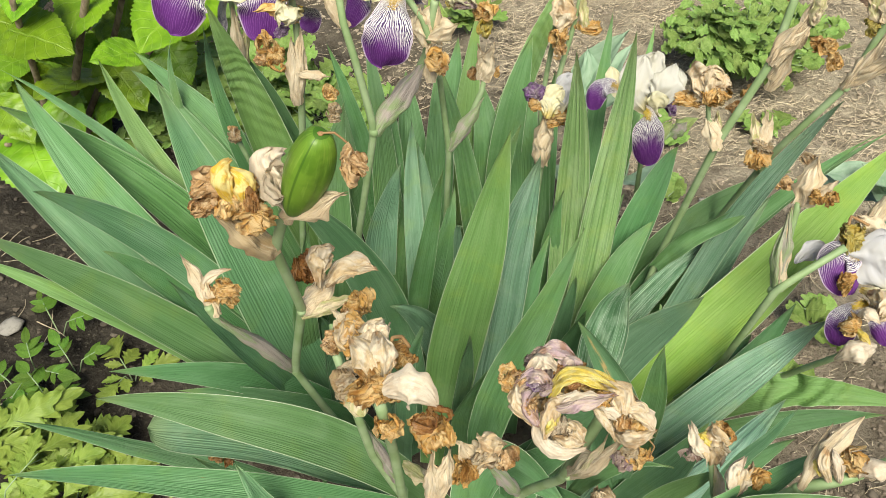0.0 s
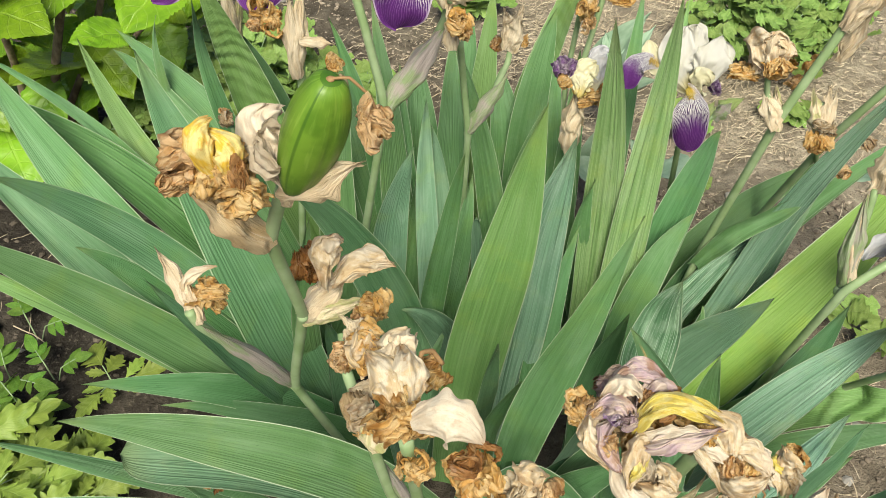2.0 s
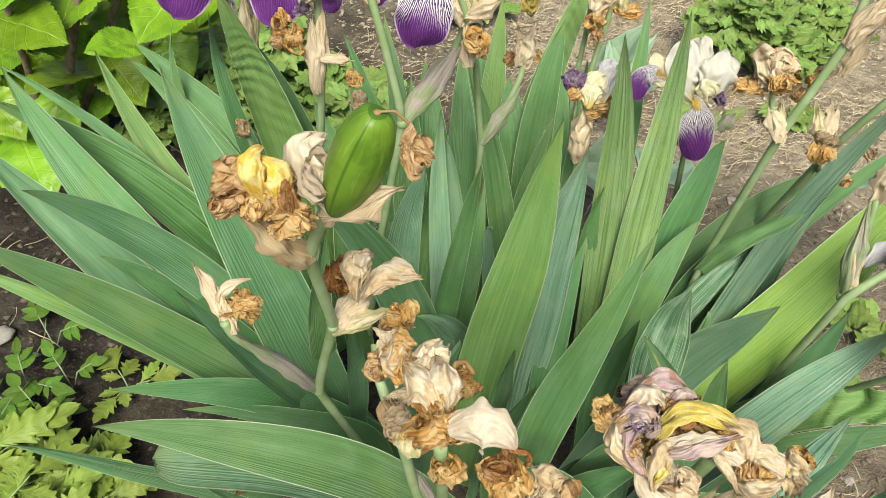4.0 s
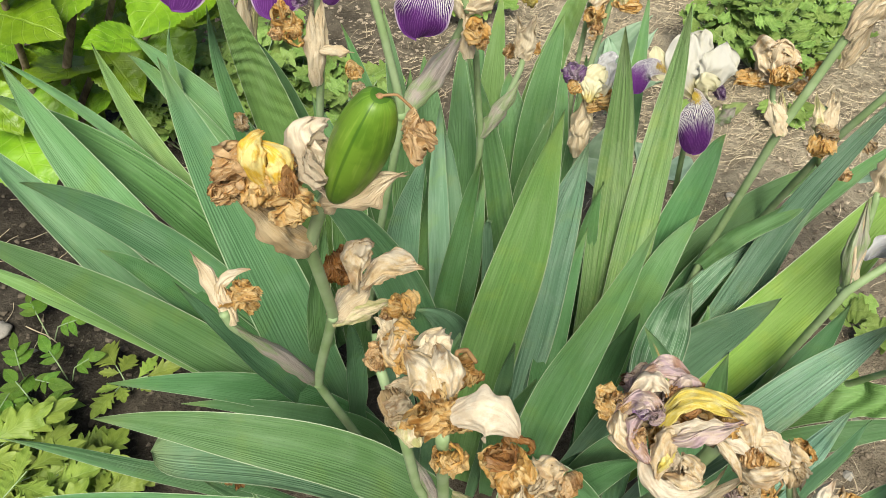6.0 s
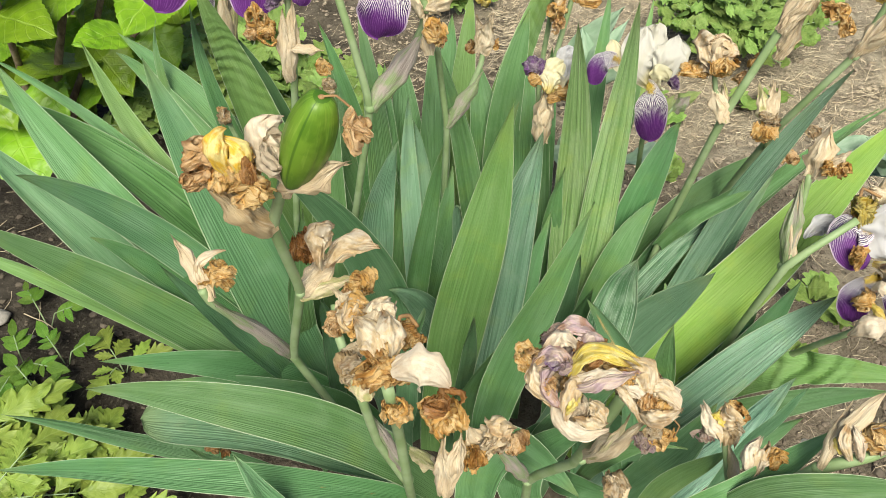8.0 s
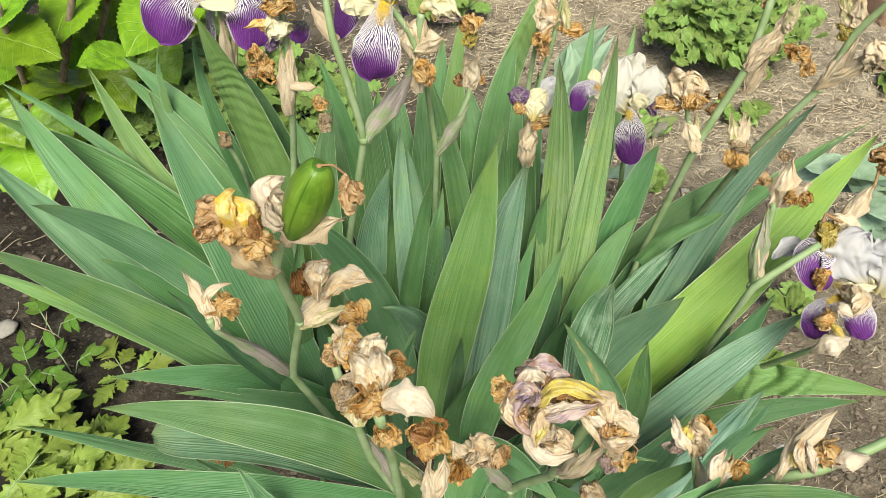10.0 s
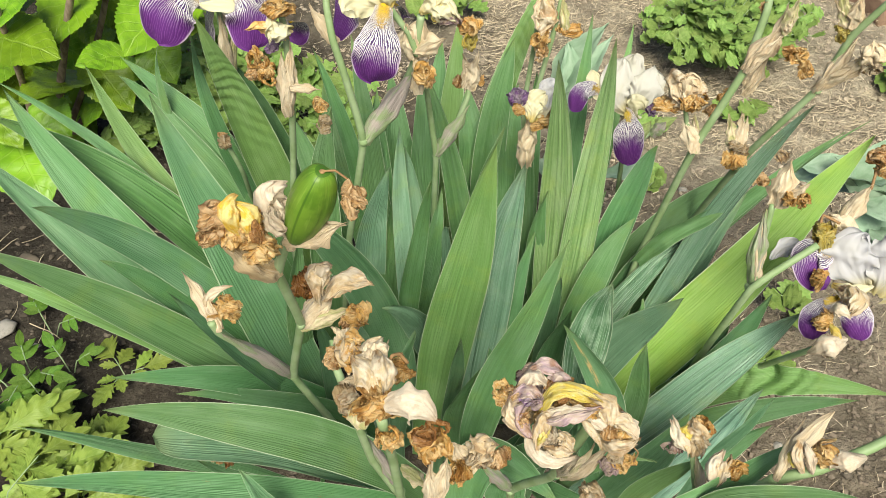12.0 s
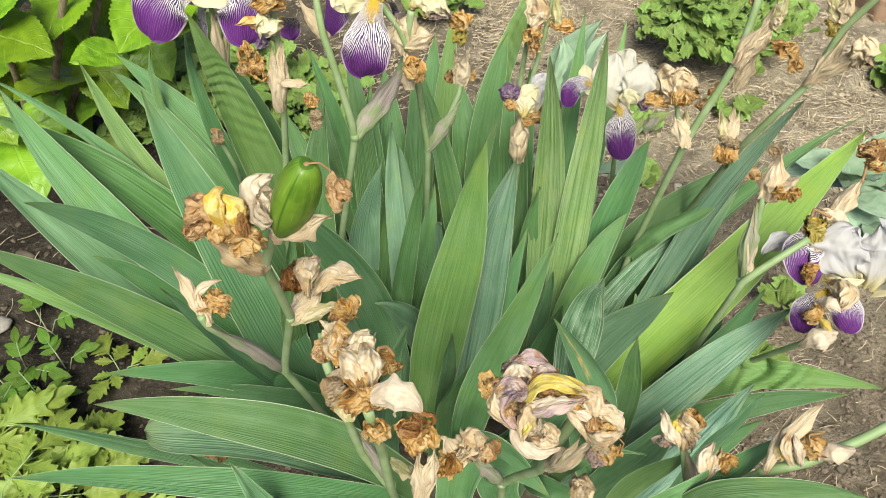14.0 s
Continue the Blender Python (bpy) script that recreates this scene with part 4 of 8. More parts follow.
def lacy_plant(at, radius, height, count, seed, name, label, category, size=0.05, shapes=None, material=None):
    """A low bushy plant: thin stems from one crown, each with lobed leaves on it."""
    rng = random.Random(seed)
    c = Vector((at[0], at[1], ground_height(at[0], at[1])))
    p = thing(name, c, label, category)
    for k in range(max(2, count // 5)):
        ang = rng.uniform(0, 6.283)
        out = radius * math.sqrt(rng.random())
        top = c + Vector((math.cos(ang) * out, math.sin(ang) * out, height * rng.uniform(0.55, 1.0) * (1 - 0.35 * (out / radius) ** 2)))
        mid = c * 0.55 + top * 0.45 + Vector((0, 0, height * 0.12))
        twig(p, [c - Vector((0, 0, 0.01)), mid, top], 0.0014, 0.0008, material or STEM)
        for q in range(5):
            s = 1.0 - 0.16 * q
            root = mid.lerp(top, s) if s > 0.4 else c.lerp(mid, 0.8)
            a2 = ang + rng.gauss(0, 0.5) + q * 2.4
            run = size * rng.uniform(0.75, 1.3)
            rise = rng.uniform(-0.1, 0.75)
            tip = root + Vector((math.cos(a2), math.sin(a2), rise)).normalized() * run
            set_leaf(p, shapes or LACY_SHAPES, root, tip, rng.gauss(0, 18), rng.randrange(3), (0, -0.45, 1.0), rng.uniform(0.9, 1.3))
    return p


def compound_weed(at, height, leaves, seed, shapes, name, label, category, size=0.05, pairs=2):
    """A weed with compound leaves: stalks from one crown, paired leaflets and one at the end."""
    rng = random.Random(seed)
    c = Vector((at[0], at[1], ground_height(at[0], at[1])))
    p = thing(name, c, label, category)
    for k in range(leaves):
        ang = k * 2.4 + rng.gauss(0, 0.3)
        out = Vector((math.cos(ang), math.sin(ang), 0))
        reach = height * rng.uniform(0.6, 1.2)
        top = c + out * reach + Vector((0, 0, height * rng.uniform(0.6, 1.0)))
        mid = c + out * reach * 0.4 + Vector((0, 0, height * 0.65))
        twig(p, [c - Vector((0, 0, 0.01)), mid, top], 0.0010, 0.0007, STEM, "leaf_stalk")
        for q in range(pairs):
            root = mid.lerp(top, 0.25 + 0.6 * q / max(1, pairs - 0.5))
            for side in (-1, 1):
                d = (out * 0.6 + Vector((-out.y, out.x, 0)) * side * 0.8 + Vector((0, 0, rng.uniform(-0.1, 0.3)))).normalized()
                set_leaf(p, shapes, root, root + d * size * rng.uniform(0.7, 1.05), rng.gauss(0, 14), rng.randrange(3), (0, -0.3, 1.0), rng.uniform(0.9, 1.25))
        d = (out + Vector((0, 0, rng.uniform(-0.1, 0.4)))).normalized()
        set_leaf(p, shapes, top, top + d * size * rng.uniform(0.95, 1.35), rng.gauss(0, 14), rng.randrange(3), (0, -0.3, 1.0), rng.uniform(0.95, 1.3))
    return p

# ---- the iris clump ----

# leaf fans
fan_left = thing("iris_fan", (-0.163, 0.756, 0), "spreading fan of long sword-shaped green iris leaves", "iris", "leaf fans of the clump")
fan_front = thing("iris_fan", (-0.091, 0.616, 0), "low fan of arching blue-green iris leaves", "iris", "leaf fans of the clump")
fan_middle = thing("iris_fan", (0.046, 0.646, 0), "upright fan of broad bright green iris leaves", "iris", "leaf fans of the clump")
fan_back = thing("iris_fan", (-0.024, 0.833, 0), "upright fan of narrow blue-green iris leaves", "iris", "leaf fans of the clump")
fan_far = thing("iris_fan", (0.094, 0.896, 0), "tall fan of green iris leaves among stalks", "iris", "leaf fans of the clump")
fan_right = thing("iris_fan", (0.176, 0.695, 0), "spreading fan of ribbed green iris leaves", "iris", "leaf fans of the clump")
fan_edge = thing("iris_fan", (0.264, 0.676, 0), "fan of arching yellow-green iris leaves over soil", "iris", "leaf fans of the clump")
fan_low = thing("iris_fan", (0.21, 0.564, 0), "low fan of blue-green iris leaves beside soil", "iris", "leaf fans of the clump")
leaf(fan_left, (-0.177, 0.738, 0.03), (-0.297, 0.729, 0.256), (-0.43, 0.823, 0.446), 0.055, 25, "green", curl=0.1)
leaf(fan_left, (-0.163, 0.756, 0.03), (-0.289, 0.822, 0.274), (-0.505, 0.926, 0.386), 0.018, 32, "green")
leaf(fan_left, (-0.156, 0.766, 0.03), (-0.273, 0.797, 0.264), (-0.481, 0.85, 0.393), 0.048, 25, "pleat", pleats=3)
leaf(fan_left, (-0.152, 0.805, 0.03), (-0.281, 0.834, 0.241), (-0.414, 0.982, 0.371), 0.032, 23, "fresh")
leaf(fan_left, (-0.138, 0.825, 0.03), (-0.215, 0.873, 0.258), (-0.37, 0.991, 0.374), 0.046, 24, "green")
leaf(fan_left, (-0.136, 0.805, 0.03), (-0.247, 0.866, 0.291), (-0.366, 0.961, 0.365), 0.028, 25, "green")
leaf(fan_left, (-0.102, 0.666, 0.03), (-0.159, 0.651, 0.283), (-0.226, 0.696, 0.528), 0.062, 22, "blue")
leaf(fan_left, (-0.21, 0.88, 0.03), (-0.284, 0.891, 0.292), (-0.306, 0.955, 0.412), 0.011, 25, "green")
leaf(fan_left, (-0.106, 0.835, 0.03), (-0.163, 0.825, 0.317), (-0.203, 0.802, 0.542), 0.046, 17, "fresh", waves=0.0019, curl=0.15, ripple=92.0, slant=3.0, zone_at=(0.50, 0.98))
leaf(fan_left, (-0.143, 0.878, 0.03), (-0.215, 0.866, 0.277), (-0.25, 0.916, 0.455), 0.024, 23, "dark")
leaf(fan_left, (-0.074, 0.855, 0.03), (-0.152, 0.863, 0.295), (-0.207, 0.886, 0.444), 0.037, 18, "dark")
leaf(fan_left, (-0.088, 0.682, 0.03), (-0.231, 0.671, 0.317), (-0.313, 0.6, 0.484), 0.036, 28, "blue")
leaf(fan_left, (-0.124, 0.666, 0.03), (-0.291, 0.684, 0.251), (-0.469, 0.785, 0.393), 0.048, 22, "blue", pleats=2)
leaf(fan_left, (-0.117, 0.666, 0.03), (-0.216, 0.653, 0.262), (-0.3, 0.639, 0.376), 0.029, 29, "dark")
leaf(fan_front, (-0.064, 0.648, 0.03), (-0.222, 0.614, 0.269), (-0.363, 0.581, 0.456), 0.041, 24, "green")
leaf(fan_front, (-0.123, 0.649, 0.03), (-0.294, 0.635, 0.266), (-0.427, 0.636, 0.368), 0.019, 29, "fresh")
leaf(fan_front, (-0.035, 0.631, 0.03), (-0.134, 0.589, 0.218), (-0.282, 0.543, 0.317), 0.033, 29, "dark")
leaf(fan_front, (0.023, 0.46, 0.223), (-0.073, 0.436, 0.385), (-0.222, 0.431, 0.44), 0.037, 24, "green")
leaf(fan_front, (-0, 0.496, 0.174), (-0.086, 0.463, 0.311), (-0.194, 0.431, 0.402), 0.036, 32, "silver", blunt=0.6, curl=0.15)
leaf(fan_front, (-0.059, 0.54, 0.03), (-0.2, 0.517, 0.191), (-0.395, 0.537, 0.244), 0.020, 31, "dark")
leaf(fan_front, (0.023, 0.451, 0.218), (-0.129, 0.415, 0.342), (-0.318, 0.425, 0.342), 0.025, 25, "dark")
leaf(fan_front, (-0.087, 0.406, 0.251), (-0.097, 0.389, 0.335), (-0.127, 0.407, 0.396), 0.020, 35, "blue")
leaf(fan_front, (-0.103, 0.541, 0.03), (-0.09, 0.485, 0.191), (-0.088, 0.503, 0.266), 0.005, 23, "green")
leaf(fan_front, (-0.08, 0.665, 0.03), (-0.148, 0.584, 0.26), (-0.186, 0.519, 0.469), 0.021, 41, "blue")
leaf(fan_front, (-0.012, 0.482, 0.179), (-0.104, 0.459, 0.237), (-0.214, 0.503, 0.239), 0.021, 30, "dark")
leaf(fan_front, (-0.062, 0.6, 0.03), (-0.096, 0.576, 0.202), (-0.238, 0.562, 0.259), 0.028, 24, "dark")
leaf(fan_middle, (0.012, 0.614, 0.03), (0.036, 0.601, 0.295), (0.071, 0.589, 0.558), 0.051, -1, "fresh", curl=0.05, taper=2.5)
leaf(fan_middle, (0.06, 0.638, 0.03), (0.078, 0.641, 0.279), (0.103, 0.642, 0.493), 0.047, 2, "pale", pleats=3, taper=2.5)
leaf(fan_middle, (0.09, 0.662, 0.03), (0.09, 0.667, 0.234), (0.119, 0.713, 0.335), 0.033, 2, "dark")
leaf(fan_middle, (0.105, 0.662, 0.03), (0.098, 0.638, 0.202), (0.133, 0.712, 0.336), 0.030, 1, "dark")
leaf(fan_middle, (0.023, 0.591, 0.03), (0.038, 0.556, 0.256), (0.043, 0.511, 0.418), 0.018, 23, "blue")
leaf(fan_middle, (0.044, 0.598, 0.03), (0.041, 0.538, 0.234), (0.061, 0.498, 0.385), 0.020, -2, "green")
leaf(fan_middle, (0.044, 0.46, 0.245), (0.071, 0.471, 0.402), (0.114, 0.485, 0.556), 0.030, -12, "green", twist=90)
leaf(fan_middle, (0.024, 0.698, 0.03), (0.014, 0.654, 0.227), (-0.03, 0.618, 0.326), 0.034, 11, "silver", pleats=2)
leaf(fan_middle, (0.043, 0.408, 0.265), (0.063, 0.448, 0.33), (0.127, 0.42, 0.3), 0.038, -12, "dark", pleats=2)
leaf(fan_middle, (-0.019, 0.584, 0.03), (-0.013, 0.551, 0.252), (0.007, 0.519, 0.411), 0.020, 26, "blue")
leaf(fan_middle, (0.031, 0.663, 0.03), (0.038, 0.701, 0.27), (0.036, 0.706, 0.35), 0.012, 8, "silver")
leaf(fan_back, (-0.002, 0.698, 0.03), (-0.0091, 0.7322, 0.2936), (-0.0093, 0.729, 0.465), 0.022, 13, "sage")
leaf(fan_back, (0.009, 0.716, 0.03), (0.0087, 0.7415, 0.2741), (-0.0062, 0.7477, 0.4253), 0.019, 21, "sage")
leaf(fan_back, (-0.028, 0.664, 0.03), (-0.004, 0.657, 0.291), (0.021, 0.622, 0.494), 0.022, 11, "green")
leaf(fan_back, (-0.061, 0.745, 0.03), (-0.053, 0.729, 0.26), (-0.021, 0.733, 0.41), 0.037, 16, "silver")
leaf(fan_back, (-0.032, 0.813, 0.03), (-0.041, 0.816, 0.257), (-0.069, 0.918, 0.45), 0.034, 14, "green")
leaf(fan_back, (-0.058, 0.855, 0.03), (-0.068, 0.861, 0.273), (-0.112, 0.905, 0.44), 0.023, 15, "green")
leaf(fan_back, (0.009, 0.833, 0.03), (-0.034, 0.828, 0.243), (-0.042, 0.903, 0.386), 0.041, 13, "green")
leaf(fan_back, (-0.006, 0.631, 0.03), (-0.033, 0.626, 0.307), (-0.098, 0.553, 0.525), 0.043, 12, "blue")
leaf(fan_back, (-0.092, 0.632, 0.03), (-0.084, 0.579, 0.271), (-0.068, 0.492, 0.462), 0.018, 35, "blue")
leaf(fan_back, (-0.034, 0.623, 0.03), (-0.048, 0.586, 0.266), (-0.051, 0.524, 0.433), 0.025, 29, "silver")
leaf(fan_back, (-0.068, 0.736, 0.03), (-0.026, 0.732, 0.232), (-0.017, 0.793, 0.356), 0.032, 13, "green")
leaf(fan_back, (-0.022, 0.735, 0.03), (0.007, 0.695, 0.216), (0.033, 0.751, 0.368), 0.035, 9, "green")
leaf(fan_back, (-0.101, 0.755, 0.03), (-0.106, 0.78, 0.266), (-0.089, 0.847, 0.402), 0.039, 19, "green")
leaf(fan_back, (-0.007, 0.833, 0.03), (0.007, 0.856, 0.257), (0.016, 0.948, 0.395), 0.041, 21, "green")
leaf(fan_back, (-0.127, 0.701, 0.03), (-0.125, 0.658, 0.235), (-0.107, 0.668, 0.384), 0.027, 26, "green")
leaf(fan_far, (-0.007, 0.833, 0.03), (-0.018, 0.883, 0.259), (-0.028, 0.972, 0.362), 0.040, 12, "green")
leaf(fan_far, (0.042, 0.853, 0.03), (0.028, 0.908, 0.257), (0.037, 1.013, 0.385), 0.039, 9, "green")
leaf(fan_far, (0.109, 0.852, 0.03), (0.077, 0.878, 0.262), (0.068, 0.944, 0.355), 0.042, 5, "green")
leaf(fan_far, (0.139, 0.81, 0.03), (0.118, 0.845, 0.262), (0.129, 0.927, 0.374), 0.039, 3, "green")
leaf(fan_far, (0.19, 0.829, 0.03), (0.183, 0.837, 0.237), (0.198, 0.92, 0.345), 0.038, -1, "green")
leaf(fan_far, (-0.024, 0.833, 0.03), (-0.077, 0.861, 0.253), (-0.113, 0.958, 0.355), 0.035, 14, "green")
leaf(fan_far, (-0.073, 0.834, 0.03), (-0.111, 0.841, 0.242), (-0.153, 0.917, 0.343), 0.035, 17, "green")
leaf(fan_far, (0.089, 0.791, 0.03), (0.065, 0.789, 0.254), (0.015, 0.861, 0.444), 0.031, 6, "green", pleats=3)
leaf(fan_far, (0.077, 0.874, 0.03), (0.086, 0.911, 0.288), (0.182, 1.015, 0.497), 0.037, 7, "fresh", waves=0.0030, ripple=110.0, slant=2.0)
leaf(fan_far, (0.083, 0.831, 0.03), (0.094, 0.867, 0.298), (0.12, 0.916, 0.446), 0.039, 5, "green")
leaf(fan_far, (0.116, 0.831, 0.03), (0.077, 0.801, 0.242), (0.104, 0.82, 0.393), 0.029, 4, "green")
leaf(fan_far, (0.025, 0.832, 0.03), (0.045, 0.902, 0.272), (0.058, 0.992, 0.429), 0.035, 9, "fresh")
leaf(fan_far, (0.154, 0.789, 0.03), (0.133, 0.794, 0.242), (0.137, 0.87, 0.383), 0.030, 1, "green")
leaf(fan_far, (0.16, 0.77, 0.03), (0.188, 0.832, 0.277), (0.216, 0.962, 0.453), 0.027, 0, "green")
leaf(fan_far, (0.057, 0.791, 0.03), (0.067, 0.74, 0.234), (0.078, 0.742, 0.391), 0.028, 4, "green")
leaf(fan_far, (0.186, 0.789, 0.03), (0.144, 0.745, 0.235), (0.144, 0.732, 0.375), 0.026, -4, "green")
leaf(fan_far, (0.142, 0.852, 0.03), (0.145, 0.867, 0.263), (0.152, 0.933, 0.387), 0.025, 2, "green")
leaf(fan_far, (0.19, 0.829, 0.03), (0.234, 0.871, 0.275), (0.275, 0.988, 0.422), 0.021, -2, "fresh")
leaf(fan_right, (0.155, 0.713, 0.03), (0.155, 0.7349, 0.3077), (0.139, 0.737, 0.5319), 0.037, -6, "ribbed", pleats=6)
leaf(fan_right, (0.161, 0.704, 0.03), (0.186, 0.725, 0.305), (0.193, 0.755, 0.545), 0.037, -6, "ribbed")
leaf(fan_right, (0.174, 0.677, 0.03), (0.193, 0.696, 0.241), (0.247, 0.741, 0.325), 0.033, -7, "green")
leaf(fan_right, (0.181, 0.58, 0.03), (0.177, 0.589, 0.261), (0.185, 0.585, 0.397), 0.030, -14, "blue", pleats=4)
leaf(fan_right, (0.143, 0.588, 0.03), (0.137, 0.582, 0.257), (0.145, 0.559, 0.392), 0.025, -9, "dark")
leaf(fan_right, (0.139, 0.628, 0.03), (0.139, 0.615, 0.25), (0.143, 0.607, 0.379), 0.018, 4, "blue")
leaf(fan_right, (0.185, 0.478, 0.25), (0.166, 0.475, 0.367), (0.118, 0.475, 0.475), 0.025, -4, "scarred", curl=0.2)
leaf(fan_right, (0.115, 0.589, 0.03), (0.171, 0.56, 0.272), (0.22, 0.515, 0.459), 0.043, -23, "silver", taper=2.5)
leaf(fan_right, (0.193, 0.713, 0.03), (0.225, 0.753, 0.278), (0.273, 0.797, 0.382), 0.038, -5, "dark", pleats=5)
leaf(fan_right, (0.201, 0.712, 0.03), (0.237, 0.701, 0.223), (0.317, 0.736, 0.304), 0.028, -8, "etched", pleats=4)
leaf(fan_right, (0.189, 0.75, 0.03), (0.183, 0.737, 0.213), (0.227, 0.803, 0.309), 0.033, -3, "green")
leaf(fan_right, (0.208, 0.712, 0.03), (0.242, 0.661, 0.199), (0.252, 0.668, 0.273), 0.013, -18, "green")
leaf(fan_right, (0.231, 0.564, 0.03), (0.218, 0.54, 0.229), (0.207, 0.526, 0.383), 0.027, -19, "green")
leaf(fan_right, (0.119, 0.551, 0.03), (0.12, 0.505, 0.228), (0.159, 0.485, 0.366), 0.037, -19, "blue")
leaf(fan_right, (0.086, 0.485, 0.193), (0.105, 0.481, 0.268), (0.147, 0.468, 0.33), 0.029, -15, "dark")
leaf(fan_right, (0.177, 0.704, 0.03), (0.206, 0.728, 0.228), (0.27, 0.824, 0.316), 0.032, -3, "green")
leaf(fan_edge, (0.167, 0.611, 0.03), (0.315, 0.662, 0.253), (0.499, 0.781, 0.407), 0.061, -15, "lime")
leaf(fan_edge, (0.224, 0.659, 0.03), (0.306, 0.705, 0.314), (0.358, 0.678, 0.523), 0.025, -14, "pale")
leaf(fan_edge, (0.213, 0.749, 0.03), (0.266, 0.771, 0.239), (0.419, 0.824, 0.328), 0.040, -5, "green")
leaf(fan_edge, (0.247, 0.768, 0.03), (0.328, 0.767, 0.244), (0.491, 0.822, 0.379), 0.023, -1, "green")
leaf(fan_edge, (0.26, 0.748, 0.03), (0.365, 0.788, 0.251), (0.554, 0.875, 0.354), 0.012, 0, "green")
leaf(fan_edge, (0.246, 0.659, 0.03), (0.302, 0.714, 0.188), (0.385, 0.782, 0.326), 0.033, -9, "silver")
leaf(fan_edge, (0.222, 0.594, 0.03), (0.302, 0.606, 0.160), (0.415, 0.700, 0.240), 0.041, -13, "dark")
leaf(fan_edge, (0.212, 0.588, 0.03), (0.275, 0.596, 0.145), (0.372, 0.685, 0.205), 0.044, -13, "dark")
leaf(fan_edge, (0.189, 0.565, 0.03), (0.258, 0.556, 0.221), (0.383, 0.599, 0.331), 0.041, -20, "pale", taper=3.2)
leaf(fan_edge, (0.27, 0.625, 0.03), (0.314, 0.586, 0.221), (0.448, 0.515, 0.312), 0.040, -20, "fresh", waves=0.0085, ripple=64.0, zone_at=(0.55, 0.86))
leaf(fan_edge, (0.281, 0.609, 0.03), (0.35, 0.585, 0.163), (0.482, 0.574, 0.209), 0.029, -12, "dark")
leaf(fan_edge, (0.247, 0.712, 0.03), (0.251, 0.727, 0.218), (0.339, 0.787, 0.276), 0.033, -7, "dark")
leaf(fan_low, (0.204, 0.455, 0.175), (0.272, 0.495, 0.238), (0.348, 0.548, 0.276), 0.029, -18, "pale", pleats=3)
leaf(fan_low, (0.216, 0.42, 0.229), (0.276, 0.464, 0.299), (0.35, 0.528, 0.29), 0.011, -16, "blue")
leaf(fan_low, (0.227, 0.535, 0.03), (0.284, 0.521, 0.156), (0.392, 0.564, 0.18), 0.031, -19, "dark")
leaf(fan_low, (0.159, 0.392, 0.271), (0.216, 0.382, 0.371), (0.303, 0.428, 0.384), 0.024, -19, "green")
leaf(fan_low, (0.205, 0.38, 0.299), (0.243, 0.365, 0.411), (0.33, 0.348, 0.432), 0.025, -25, "green")
leaf(fan_low, (0.17, 0.415, 0.217), (0.211, 0.445, 0.263), (0.271, 0.475, 0.274), 0.019, -14, "fresh")
leaf(fan_low, (0.161, 0.469, 0.173), (0.222, 0.49, 0.22), (0.276, 0.532, 0.26), 0.033, -13, "dark")
leaf(fan_low, (0.133, 0.454, 0.206), (0.141, 0.431, 0.346), (0.188, 0.405, 0.398), 0.013, -28, "green")
leaf(fan_low, (0.116, 0.479, 0.238), (0.122, 0.437, 0.289), (0.163, 0.404, 0.322), 0.019, -25, "dark")
leaf(fan_low, (0.198, 0.474, 0.16), (0.191, 0.502, 0.214), (0.165, 0.537, 0.256), 0.045, 1, "dark")
leaf(fan_low, (0.106, 0.482, 0.148), (0.094, 0.502, 0.206), (0.137, 0.53, 0.247), 0.046, -2, "dark")
leaf(fan_right, (0.1469, 0.503, 0.3188), (0.1571, 0.5296, 0.3854), (0.1737, 0.5521, 0.4345), 0.036, -14, "etched", pleats=6)

# stalk with the green seed pod
stalk_pod = thing("iris_stalk", (-0.062, 0.592, 0), "branched iris stalk with a green seed pod and withered blooms", "iris stalk", "flower stalks of the clump")
stem(stalk_pod, [(-0.062, 0.592, 0.03), (-0.069, 0.517, 0.26), (-0.093, 0.486, 0.4), (-0.067, 0.442, 0.526), (-0.067, 0.413, 0.608), (-0.0555, 0.4042, 0.6452)], 0.003536, 0.002856)
node_ring(stalk_pod, (-0.093, 0.486, 0.4), 0.003844)
node_ring(stalk_pod, (-0.067, 0.441, 0.525), 0.0031)
bract(stalk_pod, (-0.093, 0.486, 0.4), (-0.125, 0.443, 0.517), 0.012, 39, SPATHE_GREEN, 11, 0.9, 0.12, label="green sheath flushed dull purple")
stem(stalk_pod, [(-0.111, 0.468, 0.454), (-0.124, 0.445, 0.512), (-0.127, 0.444, 0.525)], 0.00272, 0.00272)
seed_pod(stalk_pod, (-0.0496, 0.3997, 0.6505), (-0.03, 0.389, 0.704), 0.0117)
bract(stalk_pod, (-0.0578, 0.4031, 0.6434), (-0.024, 0.391, 0.668), 0.016, -14, SPATHE_DRY, 12, 1, 0.2)
shrivel(stalk_pod, (-0.017, 0.389, 0.688), 0.0132, "brown", 13, (0.8, 0.9, 1.15), 4)
stem(stalk_pod, [(-0.032, 0.389, 0.704), (-0.024, 0.389, 0.7045), (-0.018, 0.39, 0.697), (-0.016, 0.39, 0.69)], 0.0005, 0.0006, "style", "thin withered brown style")
limp_petal(stalk_pod, (-0.0506, 0.3987, 0.6515), (-0.058, 0.401, 0.674), (-0.055, 0.412, 0.677), 0.0195, 20, WILT["shell"], 15, 0.9, 0.35)
shrivel(stalk_pod, (-0.057, 0.4, 0.664), 0.0170, "shell", 16, (1, 1, 1), 3)
limp_petal(stalk_pod, (-0.075, 0.39, 0.661), (-0.076, 0.386, 0.68), (-0.074, 0.397, 0.683), 0.010, 16, WILT["gold"], 17, 0.6, 0.12)
